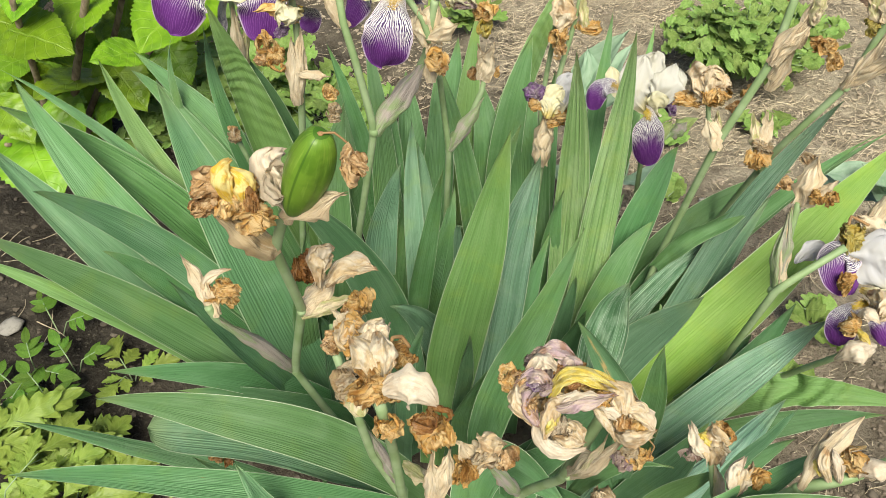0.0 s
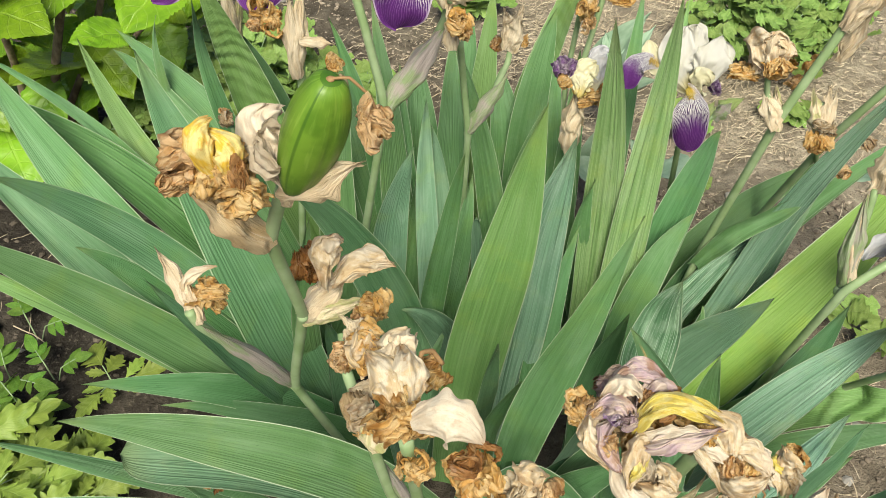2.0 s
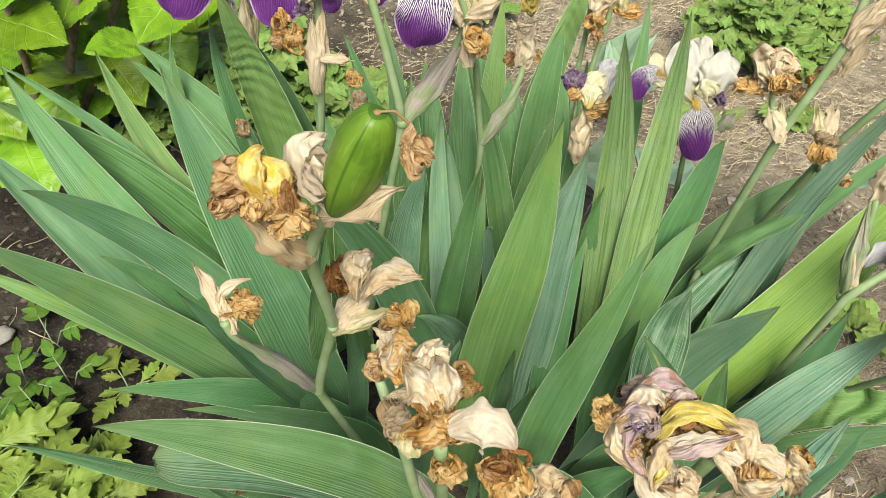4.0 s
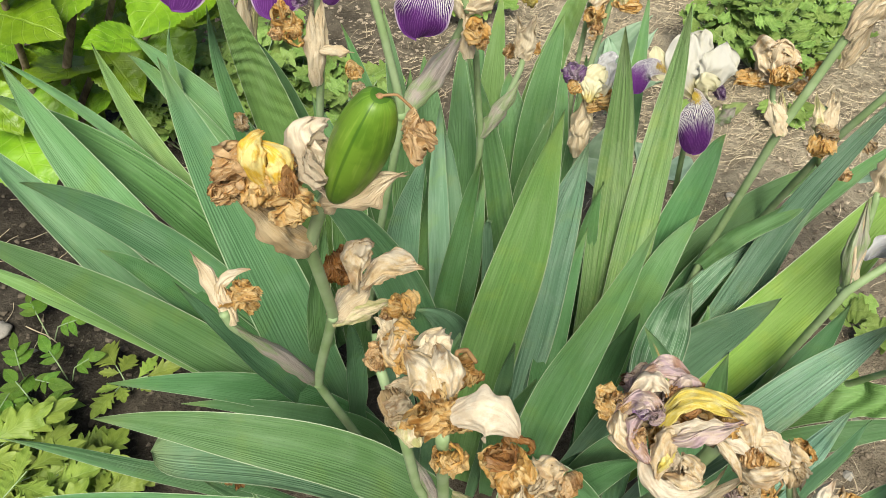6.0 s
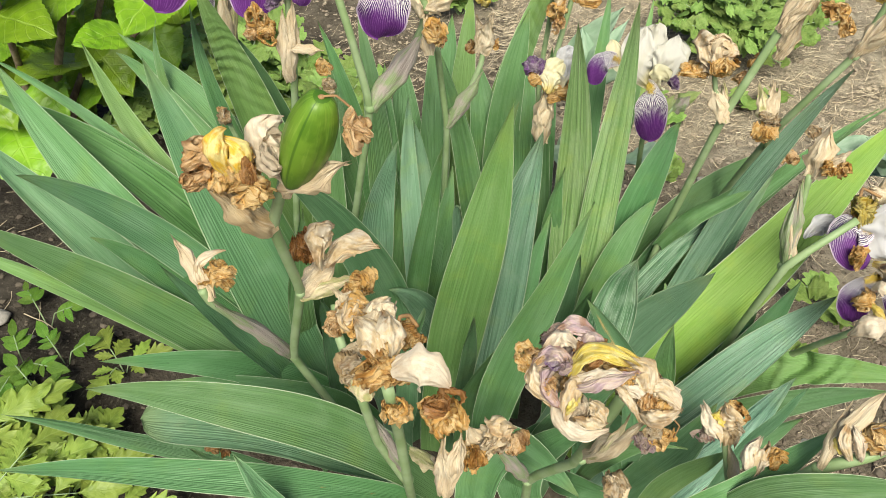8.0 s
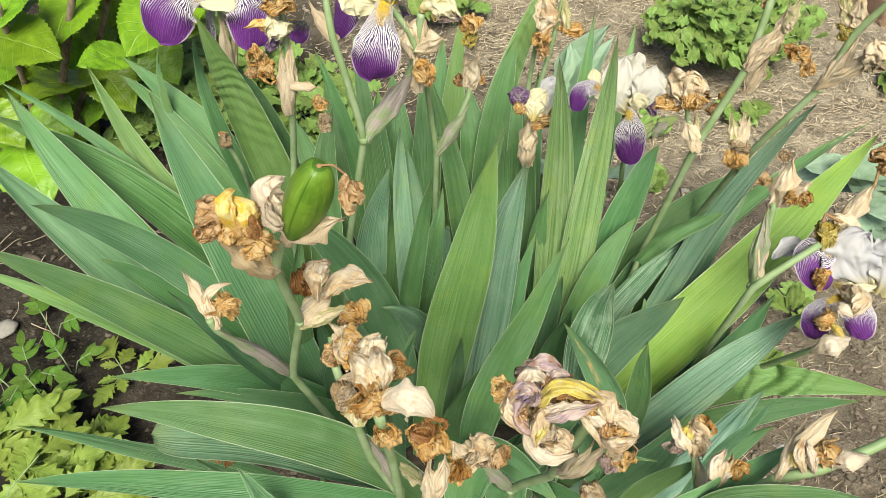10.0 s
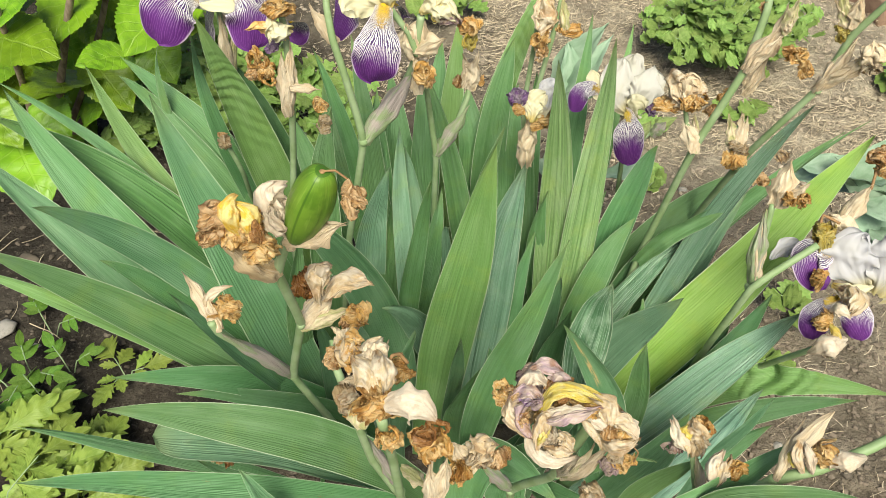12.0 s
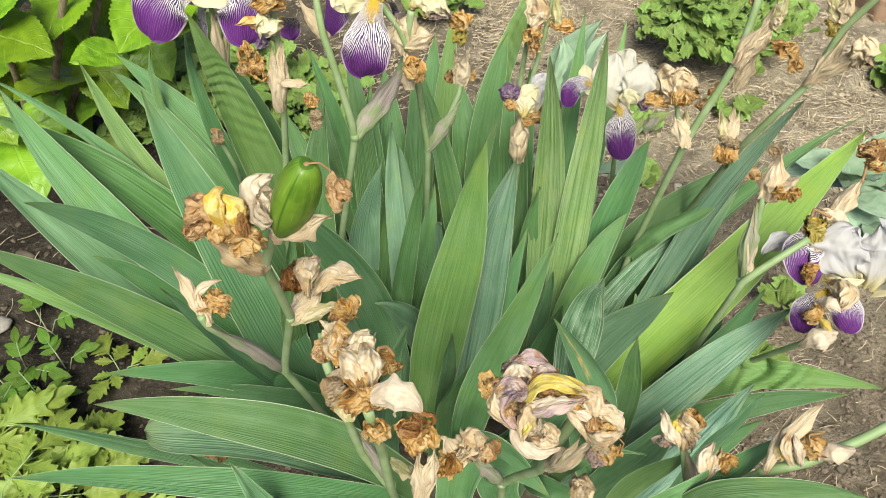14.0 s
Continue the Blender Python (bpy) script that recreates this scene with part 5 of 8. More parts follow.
limp_petal(stalk_pod, (-0.072, 0.39, 0.657), (-0.066, 0.388, 0.675), (-0.077, 0.395, 0.679), 0.012, 33, WILT["gold"], 18, 0.7, 0.14)
shrivel(stalk_pod, (-0.074, 0.394, 0.67), 0.0120, "gold", 19, (0.8, 0.9, 1.1), 3)
shrivel(stalk_pod, (-0.075, 0.393, 0.663), 0.0187, "amber", 20, (1.1, 1, 0.9), 5)
shrivel(stalk_pod, (-0.085, 0.4, 0.663), 0.0172, "brown", 21, (1.2, 0.9, 1), 5)
shrivel(stalk_pod, (-0.092, 0.396, 0.655), 0.0098, "brown", 22, (1.2, 0.9, 1), 3)
shrivel(stalk_pod, (-0.064, 0.386, 0.666), 0.0107, "rust", 23, (0.6, 0.8, 1.3), 3)
shrivel(stalk_pod, (-0.0653, 0.3868, 0.6582), 0.0155, "amber", 24, (1.2, 1, 0.9), 5)
bract(stalk_pod, (-0.066, 0.411, 0.608), (-0.09, 0.396, 0.654), 0.017, 23, SPATHE_BROWN, 25, 0.9, 0.25)
shrivel(stalk_pod, (-0.115, 0.451, 0.534), 0.0157, "amber", 26, (1, 1, 1), 4)
bract(stalk_pod, (-0.122, 0.443, 0.517), (-0.145, 0.469, 0.547), 0.010, 16, SPATHE_DRY, 27, 0.8, 0.3)
limp_petal(stalk_pod, (-0.126, 0.447, 0.521), (-0.127, 0.453, 0.537), (-0.113, 0.46, 0.543), 0.008, 33, WILT["cream"], 28, 0.8, 0.4)
bract(stalk_pod, (-0.122, 0.443, 0.517), (-0.13, 0.456, 0.54), 0.008, 42, SPATHE_DRY, 29, 0.8, 0.3)
bract(stalk_pod, (-0.068, 0.441, 0.525), (-0.046, 0.467, 0.529), 0.013, 3, SPATHE_DRY, 30, 0.7, 0.3)
bract(stalk_pod, (-0.068, 0.442, 0.52), (-0.036, 0.458, 0.52), 0.011, 18, SPATHE_MIX, 31, 0.7, 0.25)
limp_petal(stalk_pod, (-0.051, 0.449, 0.541), (-0.037, 0.452, 0.554), (-0.018, 0.449, 0.556), 0.015, -1, WILT["cream"], 32, 0.7, 0.35)
limp_petal(stalk_pod, (-0.053, 0.442, 0.549), (-0.05, 0.443, 0.57), (-0.045, 0.449, 0.574), 0.017, 18, WILT["cream"], 33, 0.8, 0.5)
shrivel(stalk_pod, (-0.061, 0.45, 0.557), 0.0152, "rust", 34, (1, 1, 1), 4)
shrivel(stalk_pod, (-0.029, 0.443, 0.533), 0.0164, "amber", 35, (1, 1, 1), 4)
shrivel(stalk_pod, (-0.036, 0.441, 0.526), 0.0113, "brown", 36, (1, 1, 1), 3)

# front stalk with papery wilted blooms
stalk_front = thing("iris_stalk", (-0.005, 0.518, 0), "iris stalk crowded with papery wilted blooms", "iris stalk", "flower stalks of the clump")
stem(stalk_front, [(-0.005, 0.518, 0.03), (-0.005, 0.387, 0.388), (-0.007, 0.372, 0.471), (-0.008, 0.337, 0.578)], 0.00374, 0.002992)
stem(stalk_front, [(-0.005, 0.387, 0.388), (-0.021, 0.376, 0.463), (-0.026, 0.366, 0.527), (-0.037, 0.386, 0.554), (-0.039, 0.399, 0.564)], 0.00306, 0.00238)
node_ring(stalk_front, (-0.005, 0.387, 0.394), 0.00434)
bract(stalk_front, (-0.005, 0.383, 0.409), (-0.026, 0.377, 0.498), 0.008, 27, SPATHE_GREEN, 37, 0.9, 0.12)
bract(stalk_front, (-0.002, 0.372, 0.459), (0.017, 0.347, 0.479), 0.010, -29, SPATHE_MIX, 38, 0.9, 0.2)
bract(stalk_front, (0.019, 0.325, 0.491), (0.018, 0.333, 0.54), 0.010, 0, SPATHE_DRY, 39, 0.7, 0.35)
bract(stalk_front, (0.021, 0.325, 0.502), (0.027, 0.333, 0.54), 0.009, 13, SPATHE_DRY, 40, 0.6, 0.4)
shrivel(stalk_front, (-0.005, 0.34, 0.556), 0.0137, "amber", 41, (1, 1, 1), 4)
shrivel(stalk_front, (0.017, 0.325, 0.57), 0.0160, "amber", 42, (1.1, 1, 1.1), 5)
limp_petal(stalk_front, (-0.0041, 0.3284, 0.5998), (0.0087, 0.3239, 0.6097), (0.0202, 0.3242, 0.5965), 0.0174, 0, WILT["shell"], 461, 0.5, 0.07, True)
shrivel(stalk_front, (0.016, 0.326, 0.582), 0.0116, "rust", 44, (1.3, 1, 0.7), 3)
shrivel(stalk_front, (-0.01, 0.336, 0.596), 0.0173, "amber", 45, (1.1, 1, 0.9), 4)
shrivel(stalk_front, (-0.002, 0.335, 0.594), 0.0144, "amber", 46, (1, 1, 1), 4)
limp_petal(stalk_front, (-0.009, 0.34, 0.592), (-0.014, 0.347, 0.603), (-0.023, 0.362, 0.597), 0.015, 10, WILT["cream"], 47, 0.6, 0.22)
limp_petal(stalk_front, (-0.006, 0.341, 0.592), (-0.006, 0.35, 0.604), (-0.011, 0.365, 0.598), 0.015, 21, WILT["cream"], 48, 0.6, 0.22)
limp_petal(stalk_front, (-0.011, 0.358, 0.592), (-0.011, 0.365, 0.598), (-0.007, 0.375, 0.592), 0.018, 1, SPATHE_DRY, 49, 0.5, 0.4)
bract(stalk_front, (-0.028, 0.391, 0.569), (-0.039, 0.404, 0.568), 0.011, 11, SPATHE_DRY, 50, 0.7, 0.4)
limp_petal(stalk_front, (-0.026, 0.375, 0.569), (-0.027, 0.378, 0.584), (-0.024, 0.396, 0.572), 0.016, 5, WILT["cream"], 51, 0.7, 0.5)
shrivel(stalk_front, (-0.024, 0.38, 0.579), 0.0172, "amber", 52, (1, 1, 1), 5)
shrivel(stalk_front, (-0.037, 0.384, 0.565), 0.0111, "brown", 53, (1, 1, 1), 4)
shrivel(stalk_front, (-0.024, 0.352, 0.566), 0.0162, "cream", 54, (1, 1, 1), 4)
shrivel(stalk_front, (-0.025, 0.35, 0.564), 0.0106, "amber", 55, (1, 1, 1), 3)
shrivel(stalk_front, (0.002, 0.364, 0.583), 0.0142, "amber", 56, (1, 1, 1.1), 4)
stem(stalk_front, [(-0.004, 0.358, 0.592), (-0.002, 0.361, 0.6), (0.002, 0.365, 0.596), (0.006, 0.364, 0.589)], 0.001, 0.001, "style", "thin withered style")
bract(stalk_front, (-0.018, 0.364, 0.573), (-0.033, 0.368, 0.565), 0.007, 10, SPATHE_DRY, 57, 0.6, 0.3)
bract(stalk_front, (-0.019, 0.342, 0.559), (-0.025, 0.356, 0.569), 0.011, 9, SPATHE_MIX, 58, 0.8, 0.25)

# stalk with the large crumpled bloom
stalk_bloom = thing("iris_stalk", (0.1, 0.476, 0), "iris stalk ending in a crumpled yellow and mauve bloom", "iris stalk", "flower stalks of the clump")
stem(stalk_bloom, [(0.1, 0.476, 0.03), (0.083, 0.415, 0.337), (0.101, 0.377, 0.433), (0.098, 0.342, 0.528), (0.101, 0.33, 0.581)], 0.00374, 0.00306)
node_ring(stalk_bloom, (0.082, 0.413, 0.341), 0.004216)
node_ring(stalk_bloom, (0.103, 0.369, 0.452), 0.003596)
bract(stalk_bloom, (0.083, 0.411, 0.346), (0.05, 0.394, 0.425), 0.011, 26, SPATHE_GREEN, 59, 0.9, 0.12)
bract(stalk_bloom, (0.052, 0.39, 0.423), (0.034, 0.404, 0.431), 0.014, 10, SPATHE_DRY, 60, 0.8, 0.4)
limp_petal(stalk_bloom, (0.048, 0.392, 0.424), (0.054, 0.395, 0.438), (0.062, 0.398, 0.44), 0.020, -15, WILT["cream"], 61, 0.6, 0.5)
shrivel(stalk_bloom, (0.036, 0.391, 0.423), 0.0186, "amber", 62, (1, 1, 1), 4)
shrivel(stalk_bloom, (0.064, 0.392, 0.431), 0.0161, "brown", 63, (1, 1, 1), 4)
shrivel(stalk_bloom, (0.052, 0.394, 0.431), 0.0185, "cream", 64, (1, 1, 1), 3)
shrivel(stalk_bloom, (0.0709, 0.343, 0.6016), 0.0164, "mauve", 401, (1, 1, 1), 4)
shrivel(stalk_bloom, (0.0653, 0.3315, 0.5934), 0.0150, "cream", 402, (0.8, 1, 1.2), 4)
shrivel(stalk_bloom, (0.0855, 0.3367, 0.5933), 0.0169, "cream", 403, (1.3, 1, 0.7), 4)
shrivel(stalk_bloom, (0.1055, 0.3261, 0.5921), 0.0144, "cream", 404, (1, 1, 1), 4)
shrivel(stalk_bloom, (0.0748, 0.3206, 0.5875), 0.0120, "shell", 405, (1, 1, 1.1), 4)
shrivel(stalk_bloom, (0.1149, 0.322, 0.5829), 0.0126, "cream", 406, (1.2, 1, 0.8), 4)
limp_petal(stalk_bloom, (0.0675, 0.3406, 0.6102), (0.0745, 0.3404, 0.6215), (0.0855, 0.3398, 0.6118), 0.0080, -10, WILT["mauve"], 407, 0.95, 0.35)
limp_petal(stalk_bloom, (0.0663, 0.3382, 0.6107), (0.0749, 0.3372, 0.6197), (0.0881, 0.3369, 0.6101), 0.0072, 10, WILT["mauve"], 408, 0.9, 0.45)
limp_petal(stalk_bloom, (0.0629, 0.3341, 0.6069), (0.0685, 0.3334, 0.6186), (0.077, 0.3326, 0.6099), 0.0087, 0, WILT["shell"], 409, 0.9, 0.45)
limp_petal(stalk_bloom, (0.0752, 0.3327, 0.6058), (0.0807, 0.3337, 0.6179), (0.0892, 0.3344, 0.6078), 0.0087, -15, WILT["mauve"], 410, 0.9, 0.5)
shrivel(stalk_bloom, (0.0824, 0.3343, 0.613), 0.0082, "brown", 411, (1.2, 1, 0.8), 4)
shrivel(stalk_bloom, (0.0544, 0.3325, 0.6051), 0.0101, "amber", 412, (1, 1, 1), 4)
shrivel(stalk_bloom, (0.0598, 0.3319, 0.6074), 0.0077, "brown", 413, (1, 1, 1), 4)
limp_petal(stalk_bloom, (0.0589, 0.3302, 0.603), (0.0648, 0.3277, 0.6146), (0.0729, 0.3269, 0.6057), 0.0096, 0, WILT["mauve"], 414, 0.8, 0.5)
shrivel(stalk_bloom, (0.0651, 0.3271, 0.6112), 0.0058, "lilac", 415, (1, 1, 1), 4)
limp_petal(stalk_bloom, (0.0603, 0.3305, 0.6034), (0.0572, 0.321, 0.6053), (0.0641, 0.3172, 0.5936), 0.0106, 6, WILT["cream"], 416, 0.8, 0.45)
limp_petal(stalk_bloom, (0.0653, 0.328, 0.6052), (0.0618, 0.3173, 0.606), (0.0698, 0.3131, 0.594), 0.0082, 6, WILT["mauve"], 417, 0.8, 0.45)
shrivel(stalk_bloom, (0.0714, 0.3239, 0.6002), 0.0087, "amber", 418, (0.7, 1, 1.3), 4)
limp_petal(stalk_bloom, (0.0718, 0.3265, 0.6053), (0.0817, 0.3261, 0.6204), (0.102, 0.3249, 0.6101), 0.0062, 0, WILT["yellow"], 419, 0.9, 0.45)
limp_petal(stalk_bloom, (0.0726, 0.3234, 0.6051), (0.0808, 0.3223, 0.6195), (0.0972, 0.3235, 0.6114), 0.0053, 15, WILT["yellow"], 420, 0.9, 0.5)
limp_petal(stalk_bloom, (0.0743, 0.3296, 0.6055), (0.0851, 0.3291, 0.6178), (0.1016, 0.329, 0.6098), 0.0053, -20, WILT["yellow"], 421, 0.9, 0.5)
shrivel(stalk_bloom, (0.0886, 0.3263, 0.6042), 0.0111, "amber", 422, (1.3, 1, 0.6), 4)
limp_petal(stalk_bloom, (0.0728, 0.3179, 0.6027), (0.0836, 0.3137, 0.6142), (0.1018, 0.3223, 0.609), 0.0082, -14, WILT["mauve"], 423, 0.85, 0.45)
limp_petal(stalk_bloom, (0.075, 0.3202, 0.605), (0.0853, 0.3167, 0.6143), (0.0985, 0.3204, 0.6071), 0.0063, 10, WILT["shell"], 424, 0.8, 0.4)
limp_petal(stalk_bloom, (0.0789, 0.3213, 0.6062), (0.0714, 0.3135, 0.6068), (0.0705, 0.3083, 0.5936), 0.0111, 14, WILT["cream"], 425, 0.8, 0.35)
limp_petal(stalk_bloom, (0.0758, 0.3162, 0.6039), (0.0713, 0.3099, 0.6047), (0.0702, 0.3093, 0.5973), 0.0058, 30, WILT["yellow"], 426, 0.9, 0.3)
limp_petal(stalk_bloom, (0.0668, 0.3166, 0.5945), (0.072, 0.3036, 0.5933), (0.0885, 0.3067, 0.5884), 0.0082, -8, WILT["shell"], 427, 0.7, 0.25)
limp_petal(stalk_bloom, (0.0749, 0.3131, 0.5873), (0.08, 0.3075, 0.5917), (0.0886, 0.3106, 0.588), 0.0068, 0, WILT["cream"], 428, 0.7, 0.4)
limp_petal(stalk_bloom, (0.0817, 0.3179, 0.5919), (0.0843, 0.3121, 0.5948), (0.088, 0.3104, 0.585), 0.0072, 0, WILT["cream"], 429, 0.6, 0.4)
shrivel(stalk_bloom, (0.0836, 0.3152, 0.5867), 0.0072, "cream", 430, (1, 1, 1), 4)
limp_petal(stalk_bloom, (0.0977, 0.3287, 0.6053), (0.1042, 0.3212, 0.6067), (0.1045, 0.3169, 0.593), 0.0120, 12, WILT["cream"], 431, 0.6, 0.35)
limp_petal(stalk_bloom, (0.0917, 0.3212, 0.6009), (0.096, 0.3136, 0.602), (0.1031, 0.3107, 0.5885), 0.0053, 0, WILT["cream"], 432, 0.9, 0.25)
limp_petal(stalk_bloom, (0.0949, 0.3235, 0.6003), (0.0997, 0.3167, 0.6023), (0.1082, 0.3167, 0.5942), 0.0072, 0, WILT["shell"], 433, 0.8, 0.35)
limp_petal(stalk_bloom, (0.1022, 0.32, 0.5889), (0.1096, 0.3198, 0.6027), (0.1228, 0.317, 0.588), 0.0116, -10, WILT["cream"], 434, 0.75, 0.35)
limp_petal(stalk_bloom, (0.1042, 0.3181, 0.5844), (0.1113, 0.3099, 0.592), (0.1228, 0.317, 0.588), 0.0087, -15, WILT["cream"], 435, 0.75, 0.35)
limp_petal(stalk_bloom, (0.1152, 0.3238, 0.5929), (0.118, 0.318, 0.5971), (0.1211, 0.3158, 0.5868), 0.0072, 0, WILT["shell"], 436, 0.6, 0.3)
shrivel(stalk_bloom, (0.1119, 0.3179, 0.59), 0.0072, "amber", 437, (1.3, 1, 0.6), 4)
bract(stalk_bloom, (0.0954, 0.3426, 0.4987), (0.1089, 0.3181, 0.5763), 0.0118, -10, SPATHE_DRY, 438, 0.9, 0.2)
bract(stalk_bloom, (0.0963, 0.3397, 0.5056), (0.1028, 0.322, 0.5743), 0.0084, 10, SPATHE_MIX, 439, 0.9, 0.25)
shrivel(stalk_bloom, (0.1187, 0.3179, 0.5626), 0.0116, "amber", 440, (1, 1, 1), 4)
shrivel(stalk_bloom, (0.111, 0.3163, 0.5609), 0.0087, "mauve", 441, (1, 1, 1), 4)
shrivel(stalk_bloom, (0.1147, 0.3187, 0.566), 0.0072, "cream", 442, (1, 1, 1), 4)
shrivel(stalk_bloom, (0.0790, 0.3290, 0.6130), 0.0090, "rust", 443, (1.1, 1, 0.8), 4)
shrivel(stalk_bloom, (0.0640, 0.3190, 0.6040), 0.0085, "brown", 444, (0.8, 1, 1.2), 4)
shrivel(stalk_bloom, (0.0705, 0.3255, 0.6090), 0.0080, "mauve", 445, (1, 1, 1), 4)
shrivel(stalk_bloom, (0.0930, 0.3195, 0.6085), 0.0085, "amber", 446, (1.3, 1, 0.7), 4)
shrivel(stalk_bloom, (0.1060, 0.3150, 0.5990), 0.0070, "brown", 447, (1, 1, 1.2), 4)
stem(stalk_bloom, [(0.1201, 0.3171, 0.5812), (0.1245, 0.3164, 0.575), (0.1236, 0.3158, 0.5662)], 0.0004, 0.0004, "style", "thin withered style")
bract(stalk_bloom, (0.147, 0.39, 0.357), (0.136, 0.396, 0.38), 0.018, -3, SPATHE_DRY, 101, 0.8, 0.4)
shrivel(stalk_bloom, (0.139, 0.394, 0.369), 0.0201, "cream", 102, (1, 1, 1), 4)

# stalk with the veined flower
stalk_flower = thing("iris_stalk", (-0.103, 0.794, 0), "iris stalk with a white and violet veined flower", "iris stalk", "flower stalks of the clump")
stem(stalk_flower, [(-0.103, 0.794, 0.03), (-0.069, 0.697, 0.32), (-0.039, 0.67, 0.494), (-0.049, 0.669, 0.561), (-0.057, 0.673, 0.596), (-0.06, 0.681, 0.621), (-0.059, 0.693, 0.643)], 0.003672, 0.0027)
node_ring(stalk_flower, (-0.039, 0.67, 0.494), 0.00475)
bract(stalk_flower, (-0.039, 0.669, 0.492), (0.01, 0.695, 0.556), 0.018, 14, SPATHE_GREEN, 103, 0.8, 0.16)
stem(stalk_flower, [(-0.013, 0.699, 0.511), (0.006, 0.69, 0.558), (0.011, 0.681, 0.591), (0.014, 0.682, 0.611)], 0.00324, 0.00324)
stem(stalk_flower, [(0.01, 0.678, 0.577), (0.004, 0.679, 0.597), (-0.011, 0.68, 0.619)], 0.0027, 0.0027)
petal = fall_petal(stalk_flower, (-0.014, 0.672, 0.626), (-0.018, 0.631, 0.617), (-0.025, 0.632, 0.583), 0.034, -6, 104, 0.14)
beard(petal, (-0.014, 0.672, 0.626), (-0.018, 0.631, 0.617), (-0.025, 0.632, 0.583), 105)
standard_petal(stalk_flower, (-0.012, 0.68, 0.619), (-0.033, 0.676, 0.626), (-0.045, 0.663, 0.626), 0.026, -20, 106, STANDARD_CREAM, 0.6, 0.2)
standard_petal(stalk_flower, (-0.012, 0.68, 0.619), (-0.012, 0.674, 0.639), (-0.001, 0.683, 0.657), 0.039, 9, 107, STANDARD_CREAM, 0.8, 0.2)
standard_petal(stalk_flower, (-0.012, 0.68, 0.619), (-0.029, 0.69, 0.63), (-0.024, 0.7, 0.649), 0.040, -3, 108, STANDARD_CREAM, 0.8, 0.2)
petal = fall_petal(stalk_flower, (-0.018, 0.685, 0.619), (-0.044, 0.72, 0.604), (-0.06, 0.72, 0.567), 0.033, 1, 109, 0.1)
petal = fall_petal(stalk_flower, (-0.007, 0.685, 0.619), (-0.002, 0.718, 0.595), (-0.003, 0.711, 0.583), 0.014, 78, 110, 0.1)
bract(stalk_flower, (0.006, 0.681, 0.572), (0.001, 0.679, 0.607), 0.018, -12, SPATHE_DRY, 111, 0.8, 0.25)
bract(stalk_flower, (0.006, 0.68, 0.571), (0.015, 0.684, 0.614), 0.016, 15, SPATHE_DRY, 112, 0.8, 0.25)
bract(stalk_flower, (0.007, 0.679, 0.579), (0.032, 0.668, 0.598), 0.016, 18, SPATHE_DRY, 113, 0.7, 0.2)
limp_petal(stalk_flower, (0.017, 0.677, 0.613), (0.028, 0.672, 0.623), (0.042, 0.672, 0.614), 0.026, 18, STANDARD_CREAM, 114, 0.8, 0.4)
limp_petal(stalk_flower, (0.022, 0.679, 0.617), (0.033, 0.679, 0.636), (0.042, 0.681, 0.63), 0.026, 16, STANDARD_CREAM, 115, 0.8, 0.4)
shrivel(stalk_flower, (0.037, 0.671, 0.612), 0.0120, "mauve", 116, (1.4, 1, 0.6), 3)
shrivel(stalk_flower, (0.049, 0.677, 0.603), 0.0166, "amber", 117, (1, 1, 1), 4)
shrivel(stalk_flower, (0.053, 0.675, 0.591), 0.0131, "yellow", 118, (0.8, 1, 1.3), 4)
shrivel(stalk_flower, (0.018, 0.659, 0.574), 0.0153, "amber", 119, (1, 1, 1.2), 4)
shrivel(stalk_flower, (0.021, 0.659, 0.565), 0.0096, "brown", 120, (1, 1, 1), 3)
bract(stalk_flower, (0.011, 0.664, 0.547), (0.009, 0.677, 0.575), 0.011, 0, SPATHE_DRY, 121, 0.8, 0.25)

# slim stalk with a mauve sheath
stalk_slim = thing("iris_stalk", (0.013, 0.833, 0), "slim iris stalk with a mauve sheath and dry bracts", "iris stalk", "flower stalks of the clump")
stem(stalk_slim, [(0.013, 0.833, 0.03), (0.023, 0.75, 0.281), (0.026, 0.717, 0.436), (0.021, 0.709, 0.49), (0.017, 0.686, 0.543)], 0.00351, 0.00243)
node_ring(stalk_slim, (0.026, 0.718, 0.436), 0.00375)
bract(stalk_slim, (0.026, 0.714, 0.44), (0.057, 0.715, 0.499), 0.015, 9, SPATHE_GREEN, 122, 0.9, 0.08)
stem(stalk_slim, [(0.044, 0.716, 0.474), (0.055, 0.715, 0.507), (0.058, 0.721, 0.525)], 0.00243, 0.00243)
bract(stalk_slim, (0.055, 0.715, 0.516), (0.063, 0.719, 0.55), 0.017, 1, SPATHE_DRY, 123, 0.8, 0.3)
bract(stalk_slim, (0.056, 0.719, 0.514), (0.051, 0.724, 0.547), 0.012, 24, SPATHE_DRY, 124, 0.8, 0.3)
shrivel(stalk_slim, (0.049, 0.736, 0.51), 0.0110, "brown", 125, (1, 1, 1), 4)
shrivel(stalk_slim, (0.068, 0.72, 0.524), 0.0066, "amber", 126, (1, 1, 1.3), 3)

